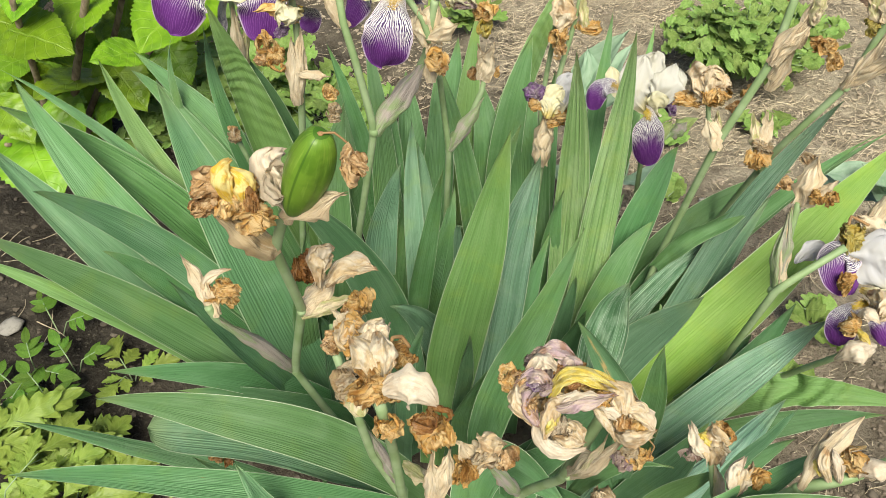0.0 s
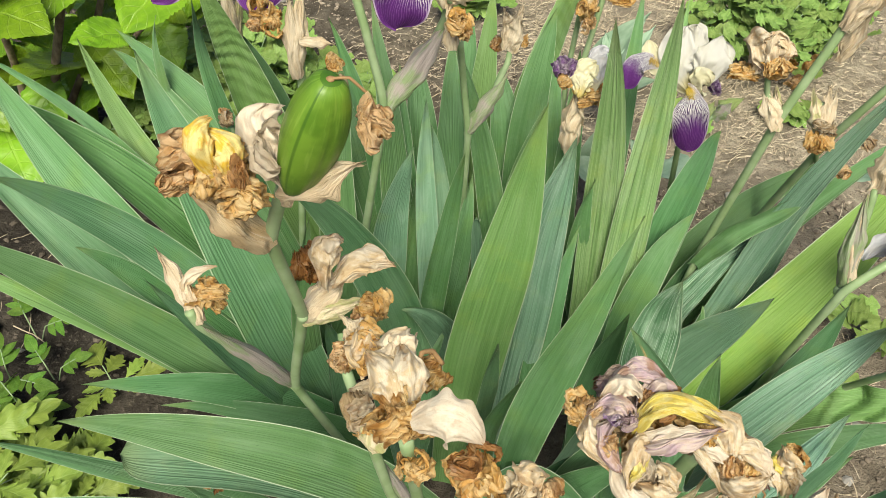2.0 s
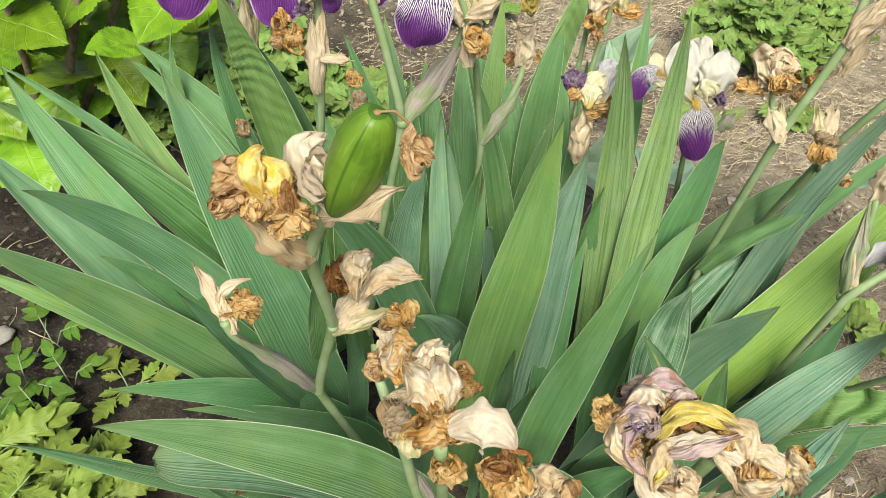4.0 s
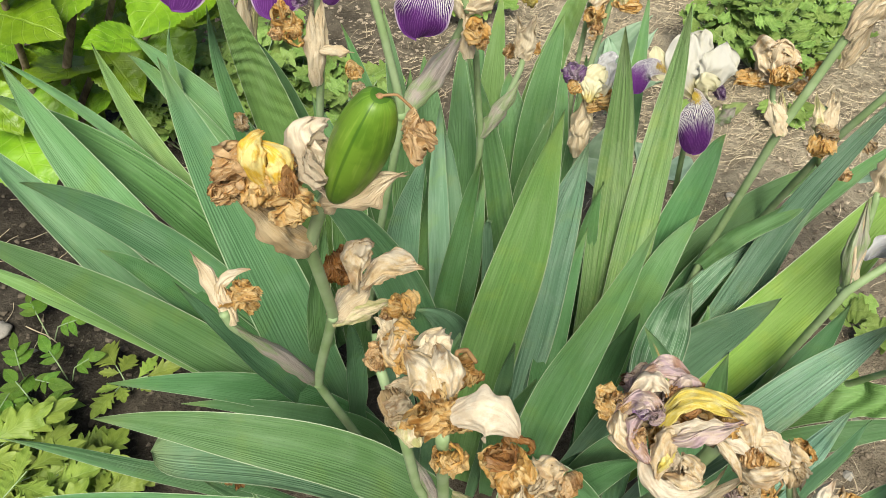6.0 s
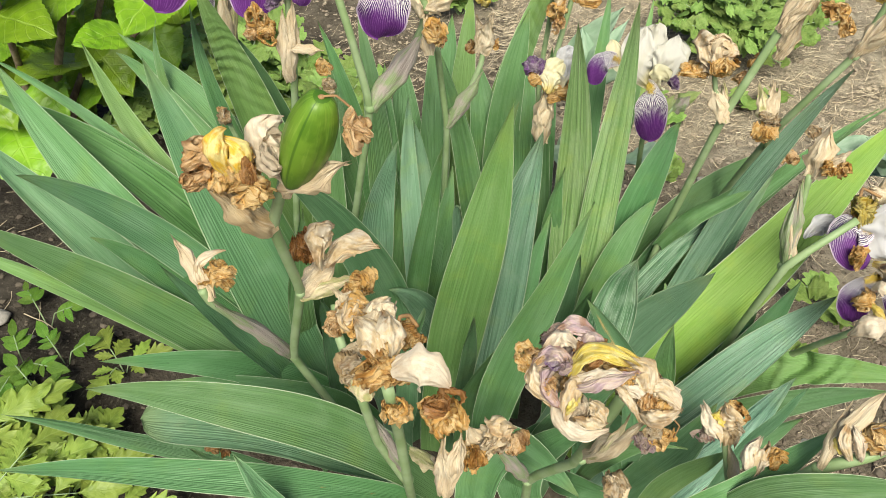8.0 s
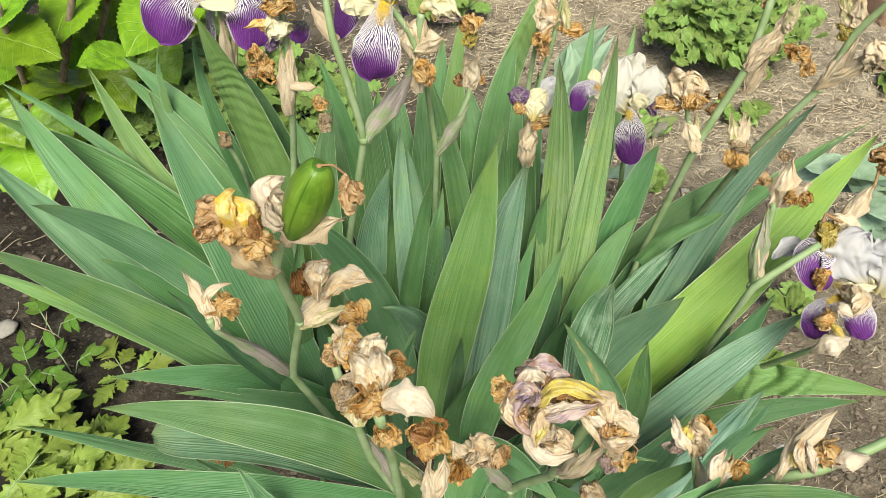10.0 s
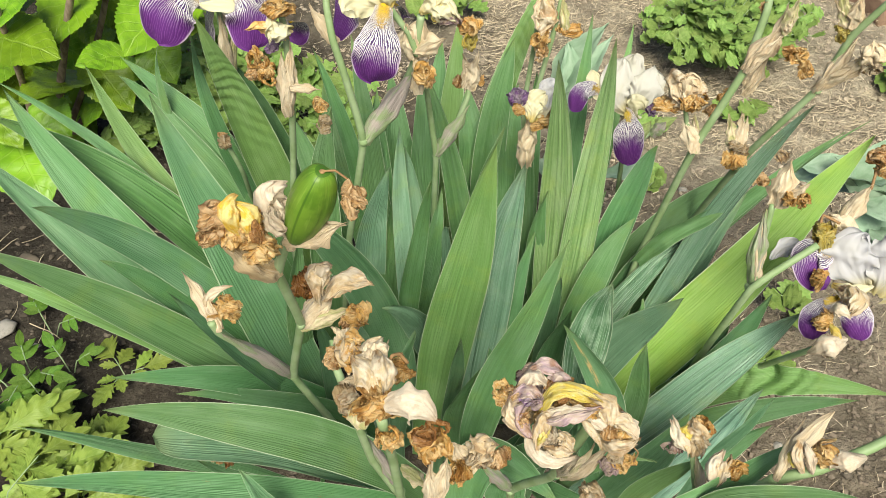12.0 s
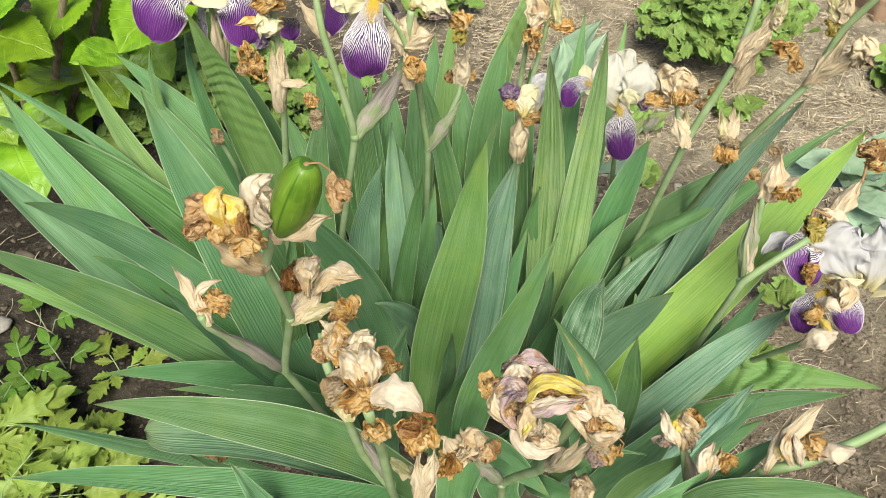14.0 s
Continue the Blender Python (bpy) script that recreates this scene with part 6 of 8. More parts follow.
# stalk with two veined falls
stalk_pair = thing("iris_stalk", (-0.172, 0.836, 0), "iris stalk with violet-veined flower and withered blooms", "iris stalk", "flower stalks of the clump")
stem(stalk_pair, [(-0.159, 0.795, 0.03), (-0.131, 0.728, 0.306), (-0.11, 0.705, 0.455), (-0.098, 0.683, 0.541), (-0.097, 0.689, 0.586), (-0.098, 0.69, 0.607)], 0.00351, 0.0027)
stem(stalk_pair, [(-0.172, 0.836, 0.03), (-0.215, 0.901, 0.294), (-0.205, 0.876, 0.429), (-0.197, 0.86, 0.495), (-0.194, 0.858, 0.532)], 0.00351, 0.0027)
petal = fall_petal(stalk_pair, (-0.197, 0.848, 0.536), (-0.227, 0.83, 0.543), (-0.251, 0.82, 0.5), 0.052, -13, 127, 0.18)
beard(petal, (-0.197, 0.848, 0.536), (-0.227, 0.83, 0.543), (-0.251, 0.82, 0.5), 128)
petal = fall_petal(stalk_pair, (-0.187, 0.85, 0.534), (-0.158, 0.834, 0.535), (-0.163, 0.824, 0.49), 0.047, -20, 129, 0.18)
beard(petal, (-0.187, 0.85, 0.534), (-0.158, 0.834, 0.535), (-0.163, 0.824, 0.49), 130)
petal = fall_petal(stalk_pair, (-0.196, 0.859, 0.525), (-0.216, 0.878, 0.485), (-0.217, 0.875, 0.441), 0.018, 34, 131, 0.1)
standard_petal(stalk_pair, (-0.194, 0.852, 0.532), (-0.203, 0.844, 0.543), (-0.206, 0.862, 0.58), 0.056, 9, 132, STANDARD_WHITE, 0.8, 0.2)
standard_petal(stalk_pair, (-0.194, 0.852, 0.532), (-0.179, 0.849, 0.54), (-0.159, 0.872, 0.575), 0.056, 23, 133, STANDARD_WHITE, 0.8, 0.2)
standard_petal(stalk_pair, (-0.194, 0.852, 0.532), (-0.172, 0.836, 0.535), (-0.204, 0.829, 0.538), 0.017, -37, 134, STANDARD_CREAM, 0.8, 0.2)
bract(stalk_pair, (-0.202, 0.866, 0.421), (-0.195, 0.857, 0.51), 0.014, 20, SPATHE_DRY, 135, 0.8, 0.2)
bract(stalk_pair, (-0.205, 0.87, 0.41), (-0.186, 0.867, 0.491), 0.012, 42, SPATHE_MIX, 136, 0.8, 0.2)
shrivel(stalk_pair, (-0.098, 0.684, 0.618), 0.0185, "amber", 137, (1.2, 1, 0.7), 5)
limp_petal(stalk_pair, (-0.097, 0.681, 0.592), (-0.106, 0.675, 0.605), (-0.122, 0.668, 0.609), 0.012, -16, WILT["amber"], 138, 0.7, 0.5)
limp_petal(stalk_pair, (-0.09, 0.685, 0.597), (-0.099, 0.671, 0.605), (-0.108, 0.671, 0.599), 0.020, -21, STANDARD_CREAM, 139, 0.8, 0.5)
petal = fall_petal(stalk_pair, (-0.096, 0.705, 0.592), (-0.095, 0.738, 0.568), (-0.098, 0.738, 0.55), 0.018, -9, 140, 0.1)
shrivel(stalk_pair, (-0.109, 0.683, 0.581), 0.0111, "lilac", 141, (1, 1, 1), 3)
shrivel(stalk_pair, (-0.122, 0.685, 0.57), 0.0165, "amber", 142, (0.8, 0.9, 1.3), 5)
shrivel(stalk_pair, (-0.116, 0.68, 0.56), 0.0136, "amber", 143, (1, 1, 1), 4)
shrivel(stalk_pair, (-0.129, 0.682, 0.558), 0.0114, "brown", 144, (1, 1, 1), 4)
bract(stalk_pair, (-0.104, 0.685, 0.51), (-0.102, 0.683, 0.577), 0.014, 13, SPATHE_DRY, 145, 0.7, 0.3)
bract(stalk_pair, (-0.098, 0.681, 0.537), (-0.095, 0.687, 0.582), 0.011, 32, SPATHE_DRY, 146, 0.7, 0.3)
bract(stalk_pair, (-0.097, 0.676, 0.547), (-0.073, 0.678, 0.544), 0.008, 12, SPATHE_DRY, 147, 0.7, 0.25)
shrivel(stalk_pair, (-0.074, 0.67, 0.533), 0.0116, "amber", 148, (1, 1, 1.2), 4)
shrivel(stalk_pair, (-0.068, 0.661, 0.52), 0.0140, "cream", 149, (1, 1, 1.1), 4)
bract(stalk_pair, (-0.055, 0.675, 0.589), (-0.073, 0.68, 0.622), 0.011, -3, SPATHE_DRY, 150, 0.7, 0.2)

# short stalk with a dry knob
stalk_knob = thing("iris_stalk", (-0.252, 0.997, 0), "short iris stalk with a dry withered knob", "iris stalk", "flower stalks of the clump")
stem(stalk_knob, [(-0.23, 0.972, 0.03), (-0.196, 0.816, 0.33), (-0.203, 0.81, 0.373)], 0.0027, 0.0027)
shrivel(stalk_knob, (-0.206, 0.805, 0.385), 0.0149, "cream", 151, (1, 1, 1), 4)
shrivel(stalk_knob, (-0.207, 0.81, 0.391), 0.0099, "brown", 152, (1, 1, 1), 3)

# stalk with white flower and violet fall
stalk_white = thing("iris_stalk", (0.263, 0.768, 0), "iris stalk with a white flower and violet falls", "iris stalk", "flower stalks of the clump")
stem(stalk_white, [(0.244, 0.749, 0.03), (0.253, 0.821, 0.203), (0.239, 0.808, 0.365), (0.232, 0.795, 0.429)], 0.00324, 0.0027)
petal = fall_petal(stalk_white, (0.226, 0.784, 0.437), (0.225, 0.76, 0.431), (0.232, 0.764, 0.383), 0.029, 17, 153, 0.06)
beard(petal, (0.226, 0.784, 0.437), (0.225, 0.76, 0.431), (0.232, 0.764, 0.383), 154)
standard_petal(stalk_white, (0.23, 0.792, 0.432), (0.213, 0.796, 0.458), (0.224, 0.821, 0.479), 0.034, -17, 155, STANDARD_IVORY, 0.8, 0.2)
standard_petal(stalk_white, (0.23, 0.792, 0.432), (0.243, 0.79, 0.462), (0.253, 0.81, 0.474), 0.034, 1, 156, STANDARD_IVORY, 0.8, 0.25)
standard_petal(stalk_white, (0.229, 0.786, 0.433), (0.232, 0.778, 0.449), (0.241, 0.779, 0.445), 0.026, 5, 157, STANDARD_CREAM, 0.8, 0.2)
standard_petal(stalk_white, (0.231, 0.796, 0.429), (0.236, 0.832, 0.447), (0.241, 0.844, 0.467), 0.032, -14, 158, STANDARD_IVORY, 0.8, 0.25)
petal = fall_petal(stalk_white, (0.21, 0.802, 0.447), (0.182, 0.802, 0.454), (0.175, 0.797, 0.429), 0.020, 16, 159, 0.16)
beard(petal, (0.21, 0.802, 0.447), (0.182, 0.802, 0.454), (0.175, 0.797, 0.429), 160)
standard_petal(stalk_white, (0.213, 0.796, 0.44), (0.197, 0.803, 0.453), (0.192, 0.82, 0.466), 0.020, -17, 161, STANDARD_CREAM, 0.8, 0.2)
shrivel(stalk_white, (0.256, 0.8, 0.429), 0.0126, "lilac", 162, (1, 1, 1), 3)
stem(stalk_white, [(0.2444, 0.8103, 0.3665), (0.2545, 0.8017, 0.3862), (0.2696, 0.8105, 0.3949)], 0.0027, 0.0022)
bract(stalk_white, (0.2658, 0.8088, 0.3931), (0.2947, 0.8196, 0.404), 0.0187, 10, BUD, 301, 1.1, 0.05, "bud", "plump pale green flower bud")
bract(stalk_white, (0.2633, 0.8061, 0.3905), (0.2792, 0.8077, 0.4062), 0.0162, -20, SPATHE_GREEN, 302, 0.9, 0.1)
bract(stalk_white, (0.2469, 0.7978, 0.3823), (0.2631, 0.809, 0.407), 0.0150, 20, BUD, 303, 0.8, 0.1)

# stalk with a half-withered white bloom
stalk_faded = thing("iris_stalk", (0.141, 0.83, 0), "iris stalk with a half-withered cream and violet bloom", "iris stalk", "flower stalks of the clump")
stem(stalk_faded, [(0.121, 0.79, 0.03), (0.127, 0.797, 0.25), (0.126, 0.784, 0.353), (0.127, 0.768, 0.429)], 0.00324, 0.0027)
limp_petal(stalk_faded, (0.124, 0.758, 0.448), (0.127, 0.76, 0.469), (0.142, 0.767, 0.473), 0.021, -1, STANDARD_CREAM, 163, 0.5, 0.3)
limp_petal(stalk_faded, (0.122, 0.76, 0.45), (0.116, 0.761, 0.464), (0.11, 0.766, 0.465), 0.017, -12, STANDARD_CREAM, 164, 0.6, 0.3)
limp_petal(stalk_faded, (0.133, 0.76, 0.453), (0.138, 0.769, 0.475), (0.144, 0.777, 0.479), 0.023, -5, STANDARD_WHITE, 165, 0.8, 0.4)
shrivel(stalk_faded, (0.11, 0.766, 0.473), 0.0171, "lilac", 166, (1, 1, 1.2), 6)
shrivel(stalk_faded, (0.11, 0.762, 0.459), 0.0118, "amber", 167, (1, 1, 1), 4)
shrivel(stalk_faded, (0.138, 0.764, 0.443), 0.0212, "amber", 168, (1, 1, 1), 4)
bract(stalk_faded, (0.123, 0.773, 0.371), (0.123, 0.769, 0.447), 0.020, -10, SPATHE_DRY, 169, 0.8, 0.3)
bract(stalk_faded, (0.12, 0.774, 0.387), (0.129, 0.765, 0.442), 0.016, 22, SPATHE_DRY, 170, 0.8, 0.4)

# stalk with hanging dry bloom behind
stalk_rear = thing("iris_stalk", (0.148, 0.918, 0), "iris stalk with dry hanging blooms", "iris stalk", "flower stalks of the clump")
stem(stalk_rear, [(0.148, 0.918, 0.03), (0.138, 0.915, 0.358), (0.143, 0.913, 0.446), (0.144, 0.914, 0.509)], 0.00324, 0.0027)
stem(stalk_rear, [(0.143, 0.902, 0.342), (0.16, 0.902, 0.453), (0.168, 0.91, 0.51)], 0.00324, 0.0027)
shrivel(stalk_rear, (0.144, 0.885, 0.46), 0.0191, "amber", 171, (0.9, 1, 1.2), 5)
shrivel(stalk_rear, (0.146, 0.883, 0.447), 0.0142, "brown", 172, (0.9, 1, 1.2), 4)
bract(stalk_rear, (0.141, 0.893, 0.472), (0.148, 0.915, 0.504), 0.009, -73, SPATHE_DRY, 173, 0.7, 0.5)
bract(stalk_rear, (0.141, 0.893, 0.472), (0.144, 0.911, 0.503), 0.012, -7, SPATHE_DRY, 174, 0.7, 0.4)
limp_petal(stalk_rear, (0.145, 0.891, 0.47), (0.15, 0.894, 0.486), (0.153, 0.91, 0.504), 0.025, -5, WILT["cream"], 175, 0.7, 0.5)
bract(stalk_rear, (0.174, 0.893, 0.462), (0.169, 0.909, 0.499), 0.009, -67, SPATHE_DRY, 176, 0.8, 0.4)
bract(stalk_rear, (0.174, 0.893, 0.462), (0.168, 0.905, 0.5), 0.012, -13, SPATHE_MIX, 177, 0.8, 0.3)
shrivel(stalk_rear, (0.174, 0.895, 0.465), 0.0202, "amber", 178, (1.3, 1, 0.6), 4)

# leaning stalk with dry bracts
stalk_lean = thing("iris_stalk", (0.26, 0.748, 0), "tall leaning iris stalk with papery dry bracts", "iris stalk", "flower stalks of the clump")
stem(stalk_lean, [(0.224, 0.712, 0.03), (0.255, 0.719, 0.291), (0.266, 0.685, 0.473), (0.29, 0.688, 0.553), (0.297, 0.698, 0.604), (0.299, 0.708, 0.624)], 0.0039, 0.0031)
leaf(stalk_lean, (0.25, 0.711, 0.283), (0.285, 0.702, 0.345), (0.343, 0.713, 0.385), 0.019, 14, "green", curl=0.5)
bract(stalk_lean, (0.265, 0.678, 0.472), (0.255, 0.69, 0.492), 0.0117, -31, SPATHE_DRY, 179, 0.8, 0.35)
bract(stalk_lean, (0.265, 0.678, 0.472), (0.253, 0.696, 0.497), 0.0143, -7, SPATHE_DRY, 180, 0.8, 0.25)
bract(stalk_lean, (0.265, 0.677, 0.471), (0.263, 0.698, 0.495), 0.0091, -15, SPATHE_DRY, 181, 0.8, 0.35)
bract(stalk_lean, (0.265, 0.677, 0.471), (0.265, 0.703, 0.495), 0.0104, 2, SPATHE_MIX, 182, 0.8, 0.25)
node_ring(stalk_lean, (0.265, 0.684, 0.471), 0.00475)
limp_petal(stalk_lean, (0.243, 0.688, 0.523), (0.234, 0.690, 0.541), (0.243, 0.692, 0.546), 0.017, -12, WILT["cream"], 183, 0.8, 0.55)
limp_petal(stalk_lean, (0.247, 0.687, 0.522), (0.245, 0.687, 0.542), (0.253, 0.690, 0.541), 0.017, 10, SPATHE_DRY, 310, 0.8, 0.5)
limp_petal(stalk_lean, (0.252, 0.686, 0.523), (0.257, 0.686, 0.537), (0.262, 0.690, 0.531), 0.013, 25, WILT["cream"], 311, 0.7, 0.5)
shrivel(stalk_lean, (0.252, 0.684, 0.524), 0.0191, "amber", 184, (1, 1, 1), 5)
shrivel(stalk_lean, (0.234, 0.695, 0.512), 0.0163, "amber", 185, (1.3, 1, 0.7), 5)
bract(stalk_lean, (0.247, 0.687, 0.516), (0.241, 0.694, 0.526), 0.0091, -28, SPATHE_DRY, 186, 0.6, 0.6)
bract(stalk_lean, (0.247, 0.687, 0.516), (0.234, 0.702, 0.53), 0.0117, -4, SPATHE_DRY, 187, 0.6, 0.5)
stem(stalk_lean, [(0.265, 0.685, 0.472), (0.255, 0.694, 0.495), (0.249, 0.691, 0.514)], 0.00216, 0.00216)
shrivel(stalk_lean, (0.29, 0.714, 0.506), 0.0117, "amber", 188, (0.8, 0.8, 1.4), 4)
shrivel(stalk_lean, (0.287, 0.717, 0.49), 0.0111, "brown", 189, (1, 1, 1), 4)
bract(stalk_lean, (0.288, 0.684, 0.555), (0.308, 0.678, 0.597), 0.0096, 13, SPATHE_DRY, 190, 0.7, 0.4)
bract(stalk_lean, (0.288, 0.684, 0.555), (0.304, 0.681, 0.603), 0.0117, -6, SPATHE_DRY, 191, 0.7, 0.3)
bract(stalk_lean, (0.3, 0.695, 0.522), (0.303, 0.694, 0.558), 0.0085, -19, SPATHE_DRY, 192, 0.7, 0.4)
bract(stalk_lean, (0.3, 0.695, 0.522), (0.306, 0.688, 0.564), 0.0107, -5, SPATHE_DRY, 193, 0.7, 0.3)
bract(stalk_lean, (0.293, 0.682, 0.555), (0.298, 0.69, 0.579), 0.0053, -18, SPATHE_DRY, 194, 0.8, 0.4)
bract(stalk_lean, (0.293, 0.682, 0.555), (0.295, 0.689, 0.578), 0.0075, -8, SPATHE_DRY, 195, 0.8, 0.3)
shrivel(stalk_lean, (0.316, 0.664, 0.585), 0.0168, "amber", 196, (1.1, 1, 0.9), 5)
shrivel(stalk_lean, (0.325, 0.659, 0.575), 0.0125, "amber", 197, (1, 1, 1), 5)
bract(stalk_lean, (0.307, 0.676, 0.596), (0.308, 0.675, 0.611), 0.0085, -18, SPATHE_DRY, 198, 0.8, 0.35)
bract(stalk_lean, (0.307, 0.676, 0.596), (0.31, 0.678, 0.625), 0.0107, -8, SPATHE_MIX, 199, 0.8, 0.25)
bract(stalk_lean, (0.304, 0.681, 0.572), (0.307, 0.681, 0.604), 0.0085, -7, SPATHE_DRY, 200, 0.7, 0.4)
bract(stalk_lean, (0.304, 0.681, 0.572), (0.307, 0.687, 0.615), 0.0096, 2, SPATHE_DRY, 201, 0.7, 0.3)
shrivel(stalk_lean, (0.296, 0.7, 0.607), 0.0074, "brown", 202, (1, 1, 1), 3)

# second leaning stalk
stalk_outer = thing("iris_stalk", (0.288, 0.729, 0), "dark leaning iris stalk with straw-coloured bracts", "iris stalk", "flower stalks of the clump")
stem(stalk_outer, [(0.257, 0.73, 0.03), (0.326, 0.781, 0.264), (0.347, 0.74, 0.418), (0.381, 0.723, 0.509), (0.388, 0.717, 0.568), (0.402, 0.707, 0.608), (0.415, 0.7, 0.636)], 0.0039, 0.0029)
node_ring(stalk_outer, (0.381, 0.722, 0.508), 0.00375)
node_ring(stalk_outer, (0.389, 0.718, 0.569), 0.004)
bract(stalk_outer, (0.379, 0.722, 0.505), (0.392, 0.716, 0.551), 0.0104, 1, SPATHE_DRY, 203, 0.7, 0.4)
bract(stalk_outer, (0.379, 0.722, 0.505), (0.393, 0.714, 0.567), 0.0130, -9, SPATHE_DRY, 204, 0.7, 0.3)
bract(stalk_outer, (0.383, 0.719, 0.514), (0.398, 0.703, 0.558), 0.0091, 18, SPATHE_DRY, 205, 0.7, 0.4)
bract(stalk_outer, (0.383, 0.719, 0.514), (0.406, 0.695, 0.57), 0.0117, 0, SPATHE_DRY, 206, 0.7, 0.3)
limp_petal(stalk_outer, (0.399, 0.699, 0.548), (0.398, 0.691, 0.567), (0.402, 0.698, 0.571), 0.024, -29, SPATHE_DRY, 207, 0.7, 0.4)
shrivel(stalk_outer, (0.404, 0.696, 0.551), 0.0134, "cream", 208, (1.2, 1, 0.8), 4)
shrivel(stalk_outer, (0.381, 0.723, 0.57), 0.0158, "yellow", 209, (0.9, 1, 1), 5)
bract(stalk_outer, (0.389, 0.72, 0.572), (0.371, 0.733, 0.593), 0.0104, -36, SPATHE_DRY, 210, 0.7, 0.4)
bract(stalk_outer, (0.389, 0.72, 0.572), (0.372, 0.732, 0.6), 0.0130, -12, SPATHE_MIX, 211, 0.7, 0.3)
bract(stalk_outer, (0.39, 0.719, 0.572), (0.383, 0.718, 0.598), 0.0104, 0, SPATHE_DRY, 212, 0.7, 0.4)
bract(stalk_outer, (0.39, 0.719, 0.572), (0.385, 0.722, 0.605), 0.0130, -12, SPATHE_DRY, 213, 0.7, 0.3)
stem(stalk_outer, [(0.345, 0.743, 0.387), (0.324, 0.727, 0.438), (0.318, 0.724, 0.465)], 0.00216, 0.00216)
bract(stalk_outer, (0.319, 0.707, 0.445), (0.317, 0.73, 0.463), 0.0130, -7, SPATHE_DRY, 214, 0.9, 0.3)
bract(stalk_outer, (0.319, 0.707, 0.445), (0.311, 0.732, 0.472), 0.0156, -8, SPATHE_MIX, 215, 0.9, 0.2)
bract(stalk_outer, (0.32, 0.706, 0.444), (0.325, 0.724, 0.475), 0.0091, 17, SPATHE_DRY, 216, 0.8, 0.4)
bract(stalk_outer, (0.32, 0.706, 0.444), (0.322, 0.73, 0.477), 0.0117, -1, SPATHE_DRY, 217, 0.8, 0.3)
shrivel(stalk_outer, (0.317, 0.708, 0.453), 0.0149, "cream", 218, (1.1, 1, 0.8), 4)
shrivel(stalk_outer, (0.316, 0.702, 0.437), 0.0203, "amber", 219, (1, 1, 1.1), 5)
shrivel(stalk_outer, (0.384, 0.767, 0.357), 0.0150, "brown", 220, (1, 1, 1), 4)
shrivel(stalk_outer, (0.397, 0.764, 0.395), 0.0165, "cream", 221, (1, 1, 1), 3)

# right stalk with white flower over the soil
stalk_right = thing("iris_stalk", (0.289, 0.609, 0), "leaning iris stalk with a white flower and violet-veined falls", "iris stalk", "flower stalks of the clump")
stem(stalk_right, [(0.271, 0.594, 0.03), (0.312, 0.626, 0.198), (0.317, 0.588, 0.384), (0.368, 0.601, 0.427)], 0.003888, 0.003348)
node_ring(stalk_right, (0.319, 0.595, 0.377), 0.005)
stem(stalk_right, [(0.319, 0.596, 0.378), (0.317, 0.6, 0.424), (0.316, 0.609, 0.471)], 0.00297, 0.0027)
bract(stalk_right, (0.319, 0.594, 0.377), (0.312, 0.608, 0.467), 0.018, -50, SPATHE_GREEN, 222, 0.9, 0.15)
bract(stalk_right, (0.322, 0.594, 0.378), (0.311, 0.608, 0.459), 0.014, -10, SPATHE_DRY, 223, 0.8, 0.25)
bract(stalk_right, (0.316, 0.607, 0.469), (0.321, 0.615, 0.514), 0.020, -27, SPATHE_DRY, 224, 0.8, 0.25)
bract(stalk_right, (0.318, 0.607, 0.47), (0.335, 0.602, 0.5), 0.013, -17, SPATHE_DRY, 225, 0.8, 0.3)
shrivel(stalk_right, (0.329, 0.599, 0.484), 0.0168, "amber", 226, (1, 1, 1), 5)
petal = fall_petal(stalk_right, (0.401, 0.594, 0.404), (0.367, 0.6, 0.417), (0.378, 0.579, 0.391), 0.033, 32, 227, 0.08)
beard(petal, (0.401, 0.594, 0.404), (0.367, 0.6, 0.417), (0.378, 0.579, 0.391), 228)
shrivel(stalk_right, (0.368, 0.579, 0.406), 0.0179, "amber", 229, (0.7, 0.8, 1.4), 4)
standard_petal(stalk_right, (0.417, 0.579, 0.388), (0.398, 0.588, 0.421), (0.407, 0.604, 0.434), 0.053, -31, 230, STANDARD_WHITE, 0.7, 0.32)
standard_petal(stalk_right, (0.424, 0.574, 0.39), (0.428, 0.58, 0.428), (0.432, 0.605, 0.439), 0.048, -21, 231, STANDARD_WHITE, 0.7, 0.32)
standard_petal(stalk_right, (0.433, 0.576, 0.383), (0.443, 0.571, 0.416), (0.46, 0.587, 0.428), 0.050, -28, 232, STANDARD_WHITE, 0.7, 0.32)
standard_petal(stalk_right, (0.3809, 0.6234, 0.3831), (0.3645, 0.6308, 0.3938), (0.3461, 0.6241, 0.3829), 0.0180, 0, 233, STANDARD_WHITE, 0.4, 0.4)
limp_petal(stalk_right, (0.383, 0.578, 0.4), (0.391, 0.564, 0.408), (0.412, 0.566, 0.41), 0.011, -1, STANDARD_CREAM, 234, 0.6, 0.2)
petal = fall_petal(stalk_right, (0.387, 0.567, 0.394), (0.36, 0.548, 0.397), (0.36, 0.536, 0.374), 0.024, 38, 235, 0.08)
beard(petal, (0.387, 0.567, 0.394), (0.36, 0.548, 0.397), (0.36, 0.536, 0.374), 236)
petal = fall_petal(stalk_right, (0.391, 0.566, 0.396), (0.389, 0.541, 0.403), (0.388, 0.528, 0.385), 0.025, 33, 237, 0.08)
beard(petal, (0.391, 0.566, 0.396), (0.389, 0.541, 0.403), (0.388, 0.528, 0.385), 238)
shrivel(stalk_right, (0.36, 0.537, 0.402), 0.0157, "amber", 239, (1, 1, 1), 5)
